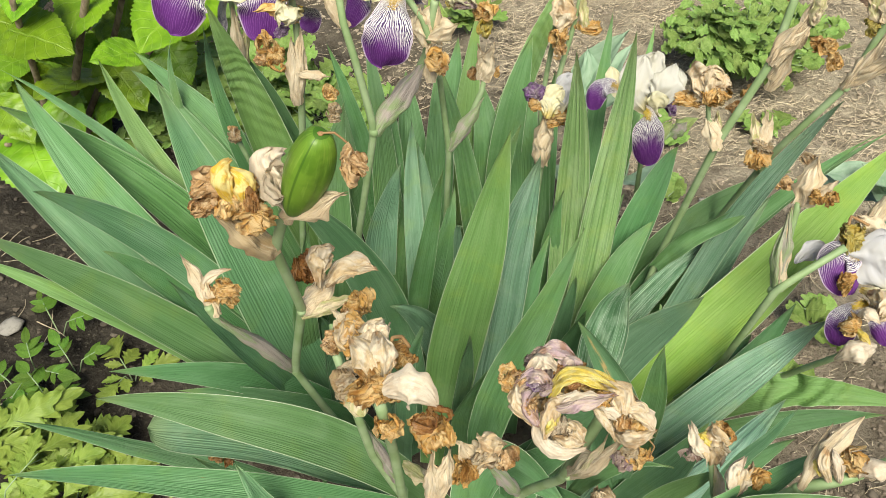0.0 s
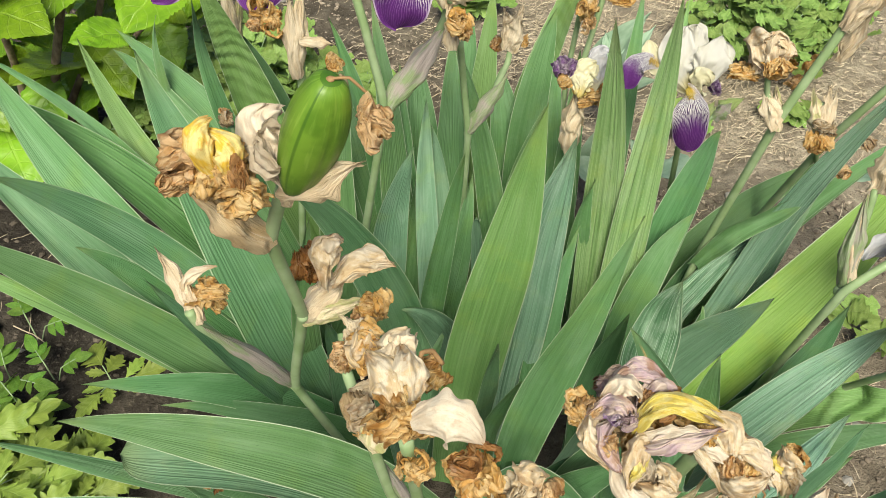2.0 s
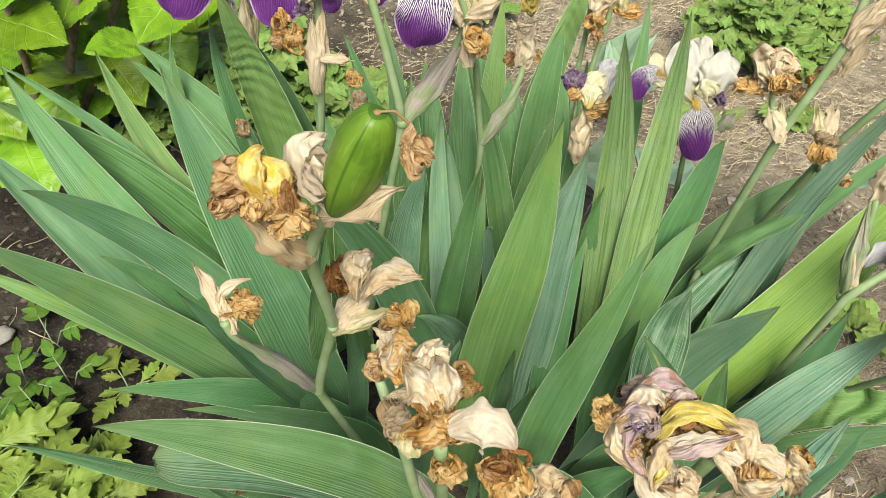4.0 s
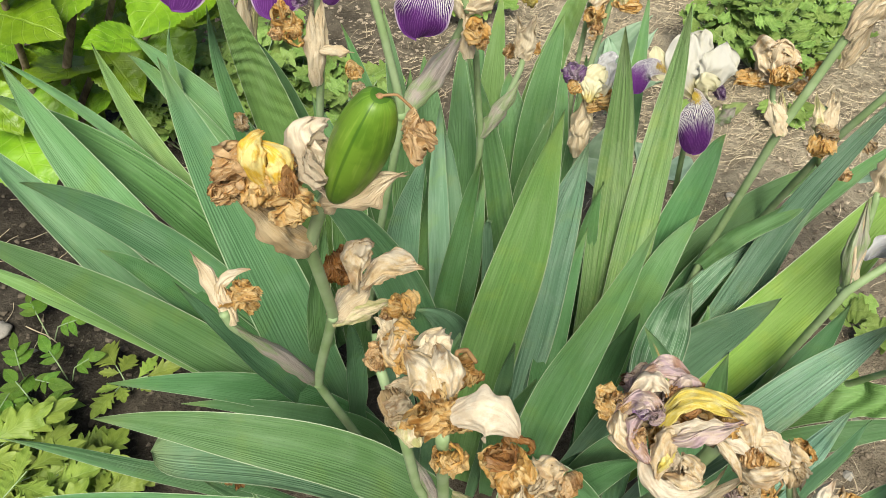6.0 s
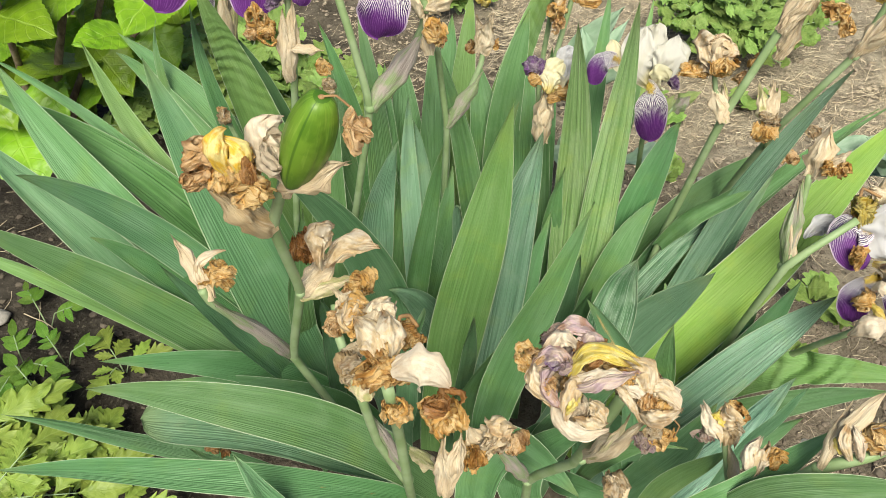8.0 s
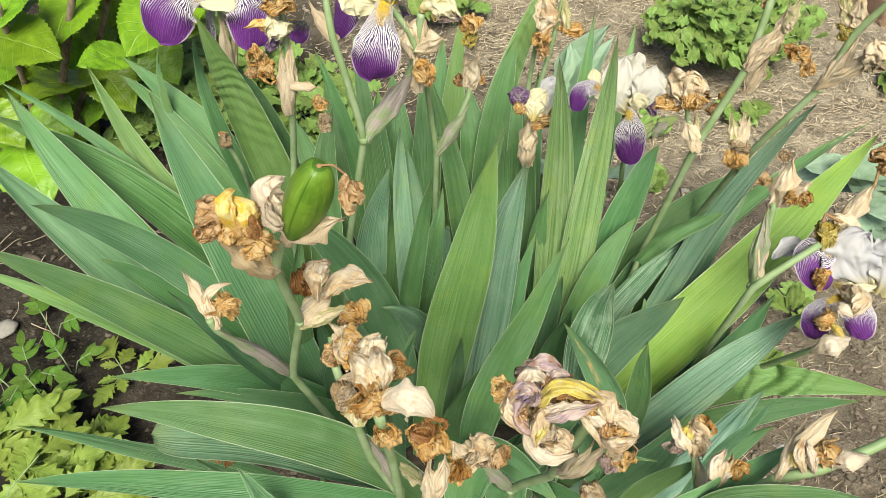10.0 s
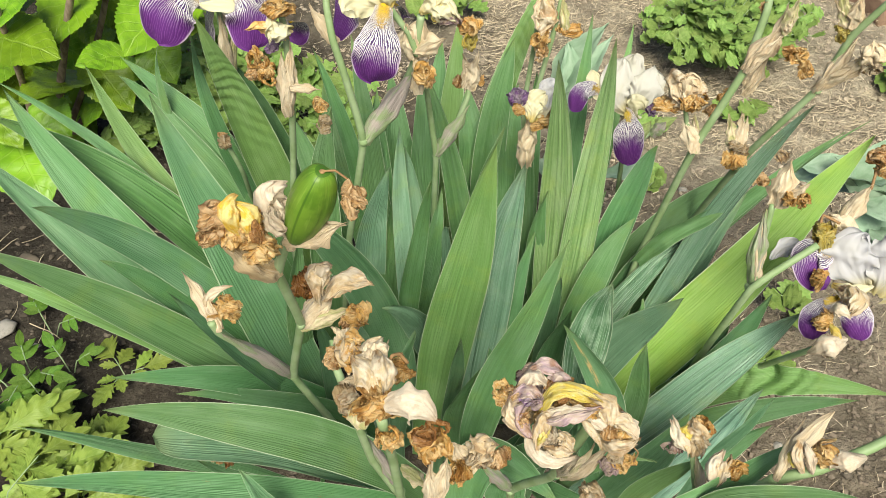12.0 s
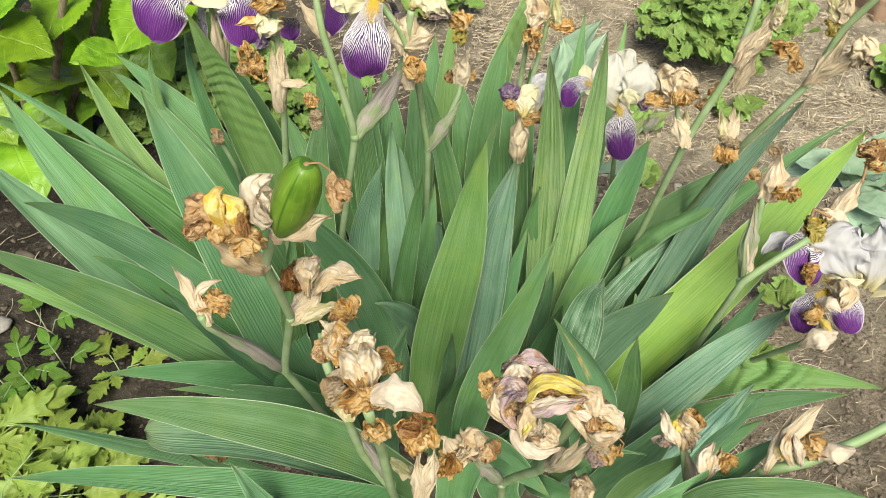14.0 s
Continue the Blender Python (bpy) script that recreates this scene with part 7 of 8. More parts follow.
limp_petal(stalk_right, (0.364, 0.54, 0.408), (0.366, 0.534, 0.418), (0.376, 0.528, 0.413), 0.014, 6, WILT["shell"], 240, 0.8, 0.1)
limp_petal(stalk_right, (0.382, 0.568, 0.405), (0.382, 0.55, 0.42), (0.377, 0.536, 0.413), 0.020, 49, WILT["cream"], 241, 0.7, 0.3)
limp_petal(stalk_right, (0.387, 0.566, 0.408), (0.389, 0.547, 0.415), (0.381, 0.535, 0.407), 0.013, 61, WILT["cream"], 242, 0.7, 0.3)
limp_petal(stalk_right, (0.363, 0.532, 0.401), (0.364, 0.522, 0.403), (0.369, 0.515, 0.399), 0.008, 24, WILT["yellow"], 243, 0.8, 0.2)
limp_petal(stalk_right, (0.376, 0.521, 0.394), (0.353, 0.507, 0.404), (0.348, 0.517, 0.38), 0.029, 18, WILT["shell"], 244, 0.95, 0.1)
shrivel(stalk_right, (0.364, 0.518, 0.384), 0.0134, "shell", 245, (1.2, 1, 0.8), 3)
stem(stalk_right, [(0.312, 0.603, 0.145), (0.354, 0.577, 0.272), (0.356, 0.524, 0.376)], 0.00324, 0.0027)
shrivel(stalk_right, (0.376, 0.613, 0.428), 0.0206, "yellow", 246, (0.9, 1, 1.1), 5)
shrivel(stalk_right, (0.374, 0.606, 0.42), 0.0140, "amber", 247, (1, 1, 1), 4)
bract(stalk_right, (0.403, 0.613, 0.431), (0.382, 0.623, 0.443), 0.018, -20, SPATHE_DRY, 248, 0.8, 0.3)
bract(stalk_right, (0.395, 0.621, 0.434), (0.412, 0.631, 0.473), 0.016, -26, SPATHE_DRY, 249, 0.8, 0.2)
stem(stalk_right, [(0.389, 0.616, 0.439), (0.374, 0.622, 0.444), (0.371, 0.613, 0.432)], 0.0012, 0.0014, "style", "withered brown style")
stem(stalk_right, [(0.41, 0.628, 0.469), (0.413, 0.636, 0.479), (0.415, 0.641, 0.488)], 0.0012, 0.0014, "style", "withered brown style")
shrivel(stalk_right, (0.415, 0.647, 0.494), 0.0223, "brown", 250, (1.2, 1, 0.9), 6)
shrivel(stalk_right, (0.421, 0.635, 0.486), 0.0175, "amber", 251, (1, 1, 0.9), 5)

# low stalk over the soil
stalk_low = thing("iris_stalk", (0.233, 0.4, 0), "low leaning iris stalk with papery tan bracts", "iris stalk", "flower stalks of the clump")
stem(stalk_low, [(0.248, 0.421, 0.2), (0.244, 0.381, 0.381), (0.266, 0.383, 0.41), (0.293, 0.382, 0.428), (0.328, 0.391, 0.44), (0.359, 0.401, 0.453)], 0.00459, 0.00351)
node_ring(stalk_low, (0.266, 0.383, 0.41), 0.00475)
bract(stalk_low, (0.265, 0.381, 0.414), (0.284, 0.409, 0.452), 0.009, -45, SPATHE_DRY, 252, 0.9, 0.12)
limp_petal(stalk_low, (0.271, 0.386, 0.426), (0.279, 0.393, 0.45), (0.297, 0.404, 0.468), 0.010, -32, SPATHE_DRY, 253, 0.4, 0.12)
limp_petal(stalk_low, (0.281, 0.38, 0.427), (0.273, 0.384, 0.442), (0.279, 0.396, 0.447), 0.011, -27, WILT["cream"], 254, 0.8, 0.2)
limp_petal(stalk_low, (0.286, 0.378, 0.429), (0.28, 0.38, 0.446), (0.279, 0.392, 0.449), 0.009, -25, WILT["shell"], 255, 0.8, 0.2)
limp_petal(stalk_low, (0.276, 0.384, 0.427), (0.272, 0.388, 0.436), (0.278, 0.394, 0.44), 0.006, -29, WILT["yellow"], 256, 0.8, 0.2)
shrivel(stalk_low, (0.291, 0.385, 0.444), 0.0171, "amber", 257, (1.1, 1, 1), 6)
limp_petal(stalk_low, (0.322, 0.384, 0.439), (0.301, 0.375, 0.452), (0.297, 0.379, 0.435), 0.022, 23, WILT["shell"], 258, 0.95, 0.08)
shrivel(stalk_low, (0.309, 0.38, 0.436), 0.0108, "shell", 259, (1.3, 1, 0.8), 3)
bract(stalk_low, (0.236, 0.395, 0.339), (0.231, 0.43, 0.366), 0.010, -18, SPATHE_MIX, 260, 0.9, 0.12)
stem(stalk_low, [(0.235, 0.396, 0.327), (0.231, 0.415, 0.347), (0.228, 0.43, 0.366)], 0.0027, 0.00216)
limp_petal(stalk_low, (0.229, 0.43, 0.366), (0.218, 0.436, 0.377), (0.214, 0.454, 0.38), 0.015, -9, WILT["shell"], 261, 0.8, 0.3)
limp_petal(stalk_low, (0.229, 0.43, 0.366), (0.229, 0.435, 0.38), (0.23, 0.449, 0.383), 0.023, -20, WILT["cream"], 262, 0.8, 0.4)
shrivel(stalk_low, (0.231, 0.437, 0.376), 0.0160, "cream", 263, (1, 1, 1), 4)
shrivel(stalk_low, (0.237, 0.448, 0.379), 0.0147, "amber", 264, (1, 1, 1), 4)
shrivel(stalk_low, (0.218, 0.438, 0.361), 0.0126, "mauve", 265, (1, 1, 1), 4)
limp_petal(stalk_low, (0.218, 0.441, 0.374), (0.223, 0.439, 0.381), (0.232, 0.433, 0.374), 0.012, -6, WILT["yellow"], 266, 0.7, 0.4)
limp_petal(stalk_low, (0.2335, 0.3925, 0.381), (0.2305, 0.4015, 0.397), (0.2415, 0.4145, 0.396), 0.016, -25, WILT["shell"], 267, 0.9, 0.25)
limp_petal(stalk_low, (0.2315, 0.3925, 0.381), (0.2375, 0.3975, 0.398), (0.2455, 0.4095, 0.395), 0.015, -27, WILT["cream"], 268, 0.9, 0.4)
shrivel(stalk_low, (0.2465, 0.3985, 0.396), 0.0121, "amber", 269, (1.1, 1, 0.9), 4)
bract(stalk_low, (0.2425, 0.3895, 0.378), (0.2295, 0.3945, 0.381), 0.014, 6, SPATHE_DRY, 270, 0.9, 0.4)
shrivel(stalk_low, (0.2355, 0.3875, 0.374), 0.0122, "amber", 271, (1, 1, 1), 4)

# withered head fallen among the leaves
fallen = thing("fallen_bloom", (-0.177, 0.488, 0.266), "brown withered bloom lying among the leaves", "withered bloom")
shrivel(fallen, (-0.182, 0.488, 0.268), 0.0144, "brown", 272, (1, 1, 1), 4)
shrivel(fallen, (-0.17, 0.488, 0.265), 0.0119, "rust", 273, (1, 1, 1), 4)

# ---- neighbouring plants, stones ----
shrub = thing("garden_shrub", (-0.86, 1.42, 0), "leafy shrub with broad toothed bright green leaves", "shrub")
twig(shrub, [(-0.601, 1.184, 0.102), (-0.533, 1.137, 0.246), (-0.487, 1.119, 0.342), (-0.438, 1.096, 0.438)], 0.007, 0.005, BARK)
twig(shrub, [(-0.589, 1.188, 0.099), (-0.518, 1.201, 0.212), (-0.463, 1.191, 0.318), (-0.425, 1.177, 0.396)], 0.006, 0.004, BARK)
twig(shrub, [(-0.628, 1.169, 0.103), (-0.589, 1.129, 0.242), (-0.543, 1.061, 0.361), (-0.526, 1.041, 0.421)], 0.006, 0.004, BARK)
twig(shrub, [(-0.581, 1.191, 0.096), (-0.487, 1.229, 0.193), (-0.415, 1.208, 0.269), (-0.361, 1.193, 0.334)], 0.005, 0.003, BARK)
twig(shrub, [(-0.636, 1.166, 0.105), (-0.595, 1.049, 0.177), (-0.583, 0.984, 0.231)], 0.005, 0.003, BARK)
set_leaf(shrub, SHRUB_SHAPES, (-0.5534, 1.05, 0.3675), (-0.4655, 1.029, 0.3643), -4, 2, wide=1.15)
set_leaf(shrub, SHRUB_SHAPES, (-0.585, 1.079, 0.367), (-0.49, 1.076, 0.337), 0, 0, wide=1.2)
set_leaf(shrub, SHRUB_SHAPES, (-0.461, 1.171, 0.391), (-0.51, 1.081, 0.343), 5, 1, wide=1.15)
set_leaf(shrub, SHRUB_SHAPES, (-0.35, 1.151, 0.358), (-0.403, 1.069, 0.34), 0, 2, wide=1.2)
set_leaf(shrub, SHRUB_SHAPES, (-0.408, 1.106, 0.302), (-0.458, 1.052, 0.334), -5, 1, wide=1)
set_leaf(shrub, SHRUB_SHAPES, (-0.547, 1.106, 0.333), (-0.488, 1.053, 0.32), -10, 0, wide=1.1)
set_leaf(shrub, SHRUB_SHAPES, (-0.511, 1.181, 0.216), (-0.573, 1.076, 0.269), 15, 1, wide=1.05)
set_leaf(shrub, SHRUB_SHAPES, (-0.501, 1.18, 0.247), (-0.435, 1.122, 0.193), 0, 0, wide=1.1)
set_leaf(shrub, SHRUB_SHAPES, (-0.57, 1.019, 0.227), (-0.509, 0.917, 0.198), 0, 2, wide=1)
set_leaf(shrub, SHRUB_SHAPES, (-0.59, 1.019, 0.282), (-0.534, 0.971, 0.246), 0, 0, wide=1)
set_leaf(shrub, SHRUB_SHAPES, (-0.588, 1.154, 0.199), (-0.54, 1.1, 0.163), 20, 1, wide=1)
set_leaf(shrub, SHRUB_SHAPES, (-0.435, 1.256, 0.239), (-0.387, 1.195, 0.194), 10, 1, wide=1.1)
set_leaf(shrub, SHRUB_SHAPES, (-0.503, 1.232, 0.17), (-0.54, 1.145, 0.15), 20, 0, wide=1.1)
set_leaf(shrub, SHRUB_SHAPES, (-0.487, 1.253, 0.272), (-0.509, 1.193, 0.233), 10, 0, wide=1.1)
set_leaf(shrub, SHRUB_SHAPES, (-0.462, 1.241, 0.317), (-0.436, 1.237, 0.251), 10, 1, wide=1.1)
set_leaf(shrub, SHRUB_SHAPES, (-0.417, 1.304, 0.312), (-0.487, 1.239, 0.29), 10, 2, wide=1.1)
set_leaf(shrub, SHRUB_SHAPES, (-0.356, 1.294, 0.297), (-0.381, 1.239, 0.259), 10, 2, wide=1.1)
set_leaf(shrub, SHRUB_SHAPES, (-0.518, 1.094, 0.416), (-0.535, 1.027, 0.406), 10, 2, wide=1.1)
set_leaf(shrub, SHRUB_SHAPES, (-0.617, 1.145, 0.251), (-0.596, 1.146, 0.194), 10, 2, wide=1.1)
set_leaf(shrub, SHRUB_SHAPES, (-0.498, 1.276, 0.195), (-0.445, 1.254, 0.165), 10, 2, wide=1.1)
set_leaf(shrub, SHRUB_SHAPES, (-0.607, 1.228, 0.115), (-0.624, 1.158, 0.092), -25, 0, wide=1.17)
set_leaf(shrub, SHRUB_SHAPES, (-0.58, 1.267, 0.331), (-0.623, 1.193, 0.312), 10, 1, wide=1.04)
set_leaf(shrub, SHRUB_SHAPES, (-0.493, 1.281, 0.403), (-0.548, 1.227, 0.42), 22, 2, wide=0.9)
set_leaf(shrub, SHRUB_SHAPES, (-0.611, 1.166, 0.259), (-0.665, 1.092, 0.261), -8, 3, wide=1.04)
set_leaf(shrub, SHRUB_SHAPES, (-0.542, 1.353, 0.209), (-0.601, 1.309, 0.248), 11, 4, wide=1.03)
set_leaf(shrub, SHRUB_SHAPES, (-0.416, 1.274, 0.256), (-0.34, 1.267, 0.261), 18, 5, wide=1.03)
set_leaf(shrub, SHRUB_SHAPES, (-0.561, 1.235, 0.177), (-0.505, 1.186, 0.125), 12, 6, wide=0.97)
set_leaf(shrub, SHRUB_SHAPES, (-0.616, 1.186, 0.302), (-0.55, 1.161, 0.264), 19, 7, wide=0.95)
set_leaf(shrub, SHRUB_SHAPES, (-0.502, 1.393, 0.164), (-0.521, 1.305, 0.1), -12, 8, wide=1.09)
set_leaf(shrub, SHRUB_SHAPES, (-0.678, 1.069, 0.3), (-0.693, 0.996, 0.275), -3, 9, wide=1.14)
set_leaf(shrub, SHRUB_SHAPES, (-0.53, 1.182, 0.448), (-0.581, 1.112, 0.439), -23, 10, wide=1.08)
set_leaf(shrub, SHRUB_SHAPES, (-0.453, 1.266, 0.366), (-0.466, 1.189, 0.302), -8, 11, wide=1.05)
set_leaf(shrub, SHRUB_SHAPES, (-0.649, 1.242, 0.171), (-0.579, 1.259, 0.198), 1, 12, wide=0.99)
set_leaf(shrub, SHRUB_SHAPES, (-0.726, 1.353, 0.255), (-0.675, 1.316, 0.208), -17, 13, wide=1.17)
set_leaf(shrub, SHRUB_SHAPES, (-0.572, 1.199, 0.385), (-0.599, 1.126, 0.351), 10, 14, wide=0.93)
set_leaf(shrub, SHRUB_SHAPES, (-0.691, 1.036, 0.195), (-0.728, 0.951, 0.186), 2, 15, wide=1.19)
set_leaf(shrub, SHRUB_SHAPES, (-0.547, 1.243, 0.344), (-0.515, 1.19, 0.289), -24, 16, wide=1.01)
set_leaf(shrub, SHRUB_SHAPES, (-0.509, 1.276, 0.408), (-0.461, 1.243, 0.37), -3, 17, wide=1.08)
set_leaf(shrub, SHRUB_SHAPES, (-0.598, 1.304, 0.075), (-0.516, 1.328, 0.11), 15, 18, wide=1.04)
set_leaf(shrub, SHRUB_SHAPES, (-0.487, 1.205, 0.407), (-0.436, 1.174, 0.373), 13, 19, wide=0.98)
set_leaf(shrub, SHRUB_SHAPES, (-0.457, 1.34, 0.384), (-0.515, 1.301, 0.431), -17, 20, wide=0.99)
set_leaf(shrub, SHRUB_SHAPES, (-0.637, 0.961, 0.257), (-0.606, 0.9, 0.212), -19, 21, wide=1.08)
set_leaf(shrub, SHRUB_SHAPES, (-0.415, 1.318, 0.276), (-0.497, 1.248, 0.277), -20, 22, wide=1)
set_leaf(shrub, SHRUB_SHAPES, (-0.548, 1.3, 0.24), (-0.482, 1.282, 0.223), 8, 23, wide=1.19)
set_leaf(shrub, SHRUB_SHAPES, (-0.599, 1.236, 0.022), (-0.526, 1.179, -0.039), -20, 24, wide=1.14)
set_leaf(shrub, SHRUB_SHAPES, (-0.547, 1.176, 0.455), (-0.582, 1.119, 0.457), -3, 25, wide=1.09)
set_leaf(shrub, SHRUB_SHAPES, (-0.622, 1.215, 0.356), (-0.594, 1.17, 0.315), 5, 26, wide=1.18)
set_leaf(shrub, SHRUB_SHAPES, (-0.716, 1.072, 0.117), (-0.749, 1.037, 0.162), 22, 27, wide=1.04)
set_leaf(shrub, SHRUB_SHAPES, (-0.545, 1.415, 0.205), (-0.556, 1.326, 0.131), -21, 28, wide=1.16)
set_leaf(shrub, SHRUB_SHAPES, (-0.349, 1.235, 0.429), (-0.264, 1.242, 0.464), 7, 29, wide=1.18)
set_leaf(shrub, SHRUB_SHAPES, (-0.529, 1.1, 0.116), (-0.565, 1.037, 0.118), -6, 30, wide=0.97)
set_leaf(shrub, SHRUB_SHAPES, (-0.613, 1.056, 0.446), (-0.634, 1.015, 0.473), -17, 31, wide=0.98)
set_leaf(shrub, SHRUB_SHAPES, (-0.437, 1.309, 0.323), (-0.392, 1.269, 0.285), 9, 32, wide=1.17)
set_leaf(shrub, SHRUB_SHAPES, (-0.714, 1.152, 0.25), (-0.623, 1.168, 0.245), 6, 33, wide=1.09)
set_leaf(shrub, SHRUB_SHAPES, (-0.446, 1.413, 0.239), (-0.37, 1.384, 0.205), 2, 0, wide=0.92)
set_leaf(shrub, SHRUB_SHAPES, (-0.683, 1.307, 0.059), (-0.724, 1.244, 0.065), -22, 1, wide=0.92)
set_leaf(shrub, SHRUB_SHAPES, (-0.416, 1.277, 0.066), (-0.407, 1.203, 0.019), -5, 2, wide=0.92)
set_leaf(shrub, SHRUB_SHAPES, (-0.615, 1.318, 0.192), (-0.53, 1.293, 0.148), 2, 3, wide=0.94)
set_leaf(shrub, SHRUB_SHAPES, (-0.574, 1.295, 0.102), (-0.497, 1.304, 0.119), -2, 4, wide=1.04)
set_leaf(shrub, SHRUB_SHAPES, (-0.553, 1.366, 0.112), (-0.451, 1.392, 0.145), -22, 5, wide=1.01)
set_leaf(shrub, SHRUB_SHAPES, (-0.596, 1.296, 0.106), (-0.637, 1.217, 0.087), -10, 6, wide=0.97)
set_leaf(shrub, SHRUB_SHAPES, (-0.691, 1.333, 0.119), (-0.622, 1.318, 0.098), -24, 7, wide=1.18)
set_leaf(shrub, SHRUB_SHAPES, (-0.664, 1.291, 0.042), (-0.588, 1.264, 0.007), -18, 8, wide=1.18)
set_leaf(shrub, SHRUB_SHAPES, (-0.525, 1.309, 0.045), (-0.481, 1.257, 0.004), -5, 9, wide=1.07)
set_leaf(shrub, SHRUB_SHAPES, (-0.682, 1.219, 0.197), (-0.595, 1.226, 0.191), -23, 10, wide=1.06)
set_leaf(shrub, SHRUB_SHAPES, (-0.569, 1.305, 0.114), (-0.625, 1.245, 0.128), -18, 11, wide=0.91)
set_leaf(shrub, SHRUB_SHAPES, (-0.727, 1.318, 0.164), (-0.666, 1.292, 0.129), -20, 12, wide=0.91)
set_leaf(shrub, SHRUB_SHAPES, (-0.515, 1.393, 0.104), (-0.411, 1.402, 0.115), 10, 13, wide=0.92)
set_leaf(shrub, SHRUB_SHAPES, (-0.675, 1.347, 0.118), (-0.606, 1.328, 0.093), -10, 14, wide=1.04)
set_leaf(shrub, SHRUB_SHAPES, (-0.522, 1.256, 0.052), (-0.548, 1.16, 0.002), 10, 15, wide=1.03)
set_leaf(shrub, SHRUB_SHAPES, (-0.758, 1.344, 0.142), (-0.72, 1.282, 0.076), -15, 16, wide=1.02)
set_leaf(shrub, SHRUB_SHAPES, (-0.599, 1.386, 0.086), (-0.636, 1.313, 0.065), 0, 17, wide=1.17)
set_leaf(shrub, SHRUB_SHAPES, (-0.708, 1.387, 0.242), (-0.759, 1.338, 0.279), 3, 18, wide=1.08)
set_leaf(shrub, SHRUB_SHAPES, (-0.473, 1.465, 0.183), (-0.379, 1.461, 0.184), -11, 19, wide=1.16)
set_leaf(shrub, SHRUB_SHAPES, (-0.599, 1.317, 0.064), (-0.665, 1.259, 0.091), 12, 20, wide=1.08)
set_leaf(shrub, SHRUB_SHAPES, (-0.626, 1.294, 0.258), (-0.612, 1.232, 0.209), -14, 21, wide=1.07)
set_leaf(shrub, SHRUB_SHAPES, (-0.702, 1.354, 0.141), (-0.665, 1.291, 0.076), 19, 22, wide=1.08)
set_leaf(shrub, SHRUB_SHAPES, (-0.633, 1.317, 0.045), (-0.64, 1.234, -0.003), 21, 23, wide=0.92)
set_leaf(shrub, SHRUB_SHAPES, (-0.462, 1.385, 0.012), (-0.352, 1.41, 0.048), -10, 24, wide=1.09)
set_leaf(shrub, SHRUB_SHAPES, (-0.473, 1.395, 0.243), (-0.385, 1.37, 0.206), 24, 25, wide=0.98)
set_leaf(shrub, SHRUB_SHAPES, (-0.724, 1.31, 0.097), (-0.77, 1.264, 0.133), -23, 26, wide=0.99)
set_leaf(shrub, SHRUB_SHAPES, (-0.598, 1.243, 0.135), (-0.502, 1.26, 0.147), -7, 27, wide=0.91)
set_leaf(shrub, SHRUB_SHAPES, (-0.605, 1.276, 0.11), (-0.529, 1.296, 0.14), -1, 28, wide=1.05)
set_leaf(shrub, SHRUB_SHAPES, (-0.72, 1.345, 0.113), (-0.677, 1.289, 0.055), -18, 29, wide=1.17)
set_leaf(shrub, SHRUB_SHAPES, (-0.718, 1.29, 0.198), (-0.714, 1.223, 0.155), 8, 30, wide=1.18)
set_leaf(shrub, SHRUB_SHAPES, (-0.659, 1.31, 0.073), (-0.585, 1.274, 0.026), 16, 31, wide=1.18)
set_leaf(shrub, SHRUB_SHAPES, (-0.497, 1.491, 0.179), (-0.434, 1.446, 0.125), 8, 32, wide=0.93)
set_leaf(shrub, SHRUB_SHAPES, (-0.606, 1.388, 0.161), (-0.649, 1.307, 0.13), -14, 33, wide=1.09)
set_leaf(shrub, SHRUB_SHAPES, (-0.5, 1.4, 0.217), (-0.561, 1.356, 0.253), -19, 34, wide=1.18)
set_leaf(shrub, SHRUB_SHAPES, (-0.717, 1.348, 0.193), (-0.735, 1.267, 0.148), 16, 35, wide=0.96)
set_leaf(shrub, SHRUB_SHAPES, (-0.62, 1.315, 0.065), (-0.541, 1.321, 0.074), 10, 36, wide=1.06)
set_leaf(shrub, SHRUB_SHAPES, (-0.497, 1.357, 0.177), (-0.445, 1.298, 0.112), -23, 37, wide=1.04)
set_leaf(shrub, SHRUB_SHAPES, (-0.673, 1.282, 0.119), (-0.74, 1.222, 0.154), 3, 38, wide=1.06)
set_leaf(shrub, SHRUB_SHAPES, (-0.516, 1.436, 0.13), (-0.43, 1.438, 0.141), -19, 39, wide=1.1)

lacy_plant((-0.337, 1.306), 0.15, 0.22, 270, 21, "lacy_plant", "bushy plant with lacy lobed pale green leaves", "plant", 0.029, PALE_SHAPES)
lacy_plant((-0.402, 1.273), 0.12, 0.19, 165, 22, "lacy_plant", "bushy plant with lacy lobed pale green leaves", "plant", 0.029, PALE_SHAPES)
lacy_plant((-0.254, 1.284), 0.12, 0.18, 165, 23, "lacy_plant", "bushy plant with lacy lobed pale green leaves", "plant", 0.027, PALE_SHAPES)
lacy_plant((-0.171, 1.247), 0.11, 0.15, 120, 24, "lacy_plant", "bushy plant with lacy lobed pale green leaves", "plant", 0.026, PALE_SHAPES)
lacy_plant((-0.444, 1.248), 0.1, 0.14, 54, 25, "lacy_plant", "bushy plant with lacy lobed pale green leaves", "plant", 0.032, PALE_SHAPES)
lacy_plant((0.608, 1.52), 0.145, 0.16, 560, 26, "leafy_clump", "rounded clump of lobed green leaves on soil", "plant", 0.020)
lacy_plant((0.718, 1.583), 0.105, 0.13, 270, 27, "leafy_clump", "rounded clump of lobed green leaves on soil", "plant", 0.020)
lacy_plant((0.957, 1.43), 0.05, 0.06, 15, 28, "weed", "small green weed on straw-strewn soil", "plant", 0.045)
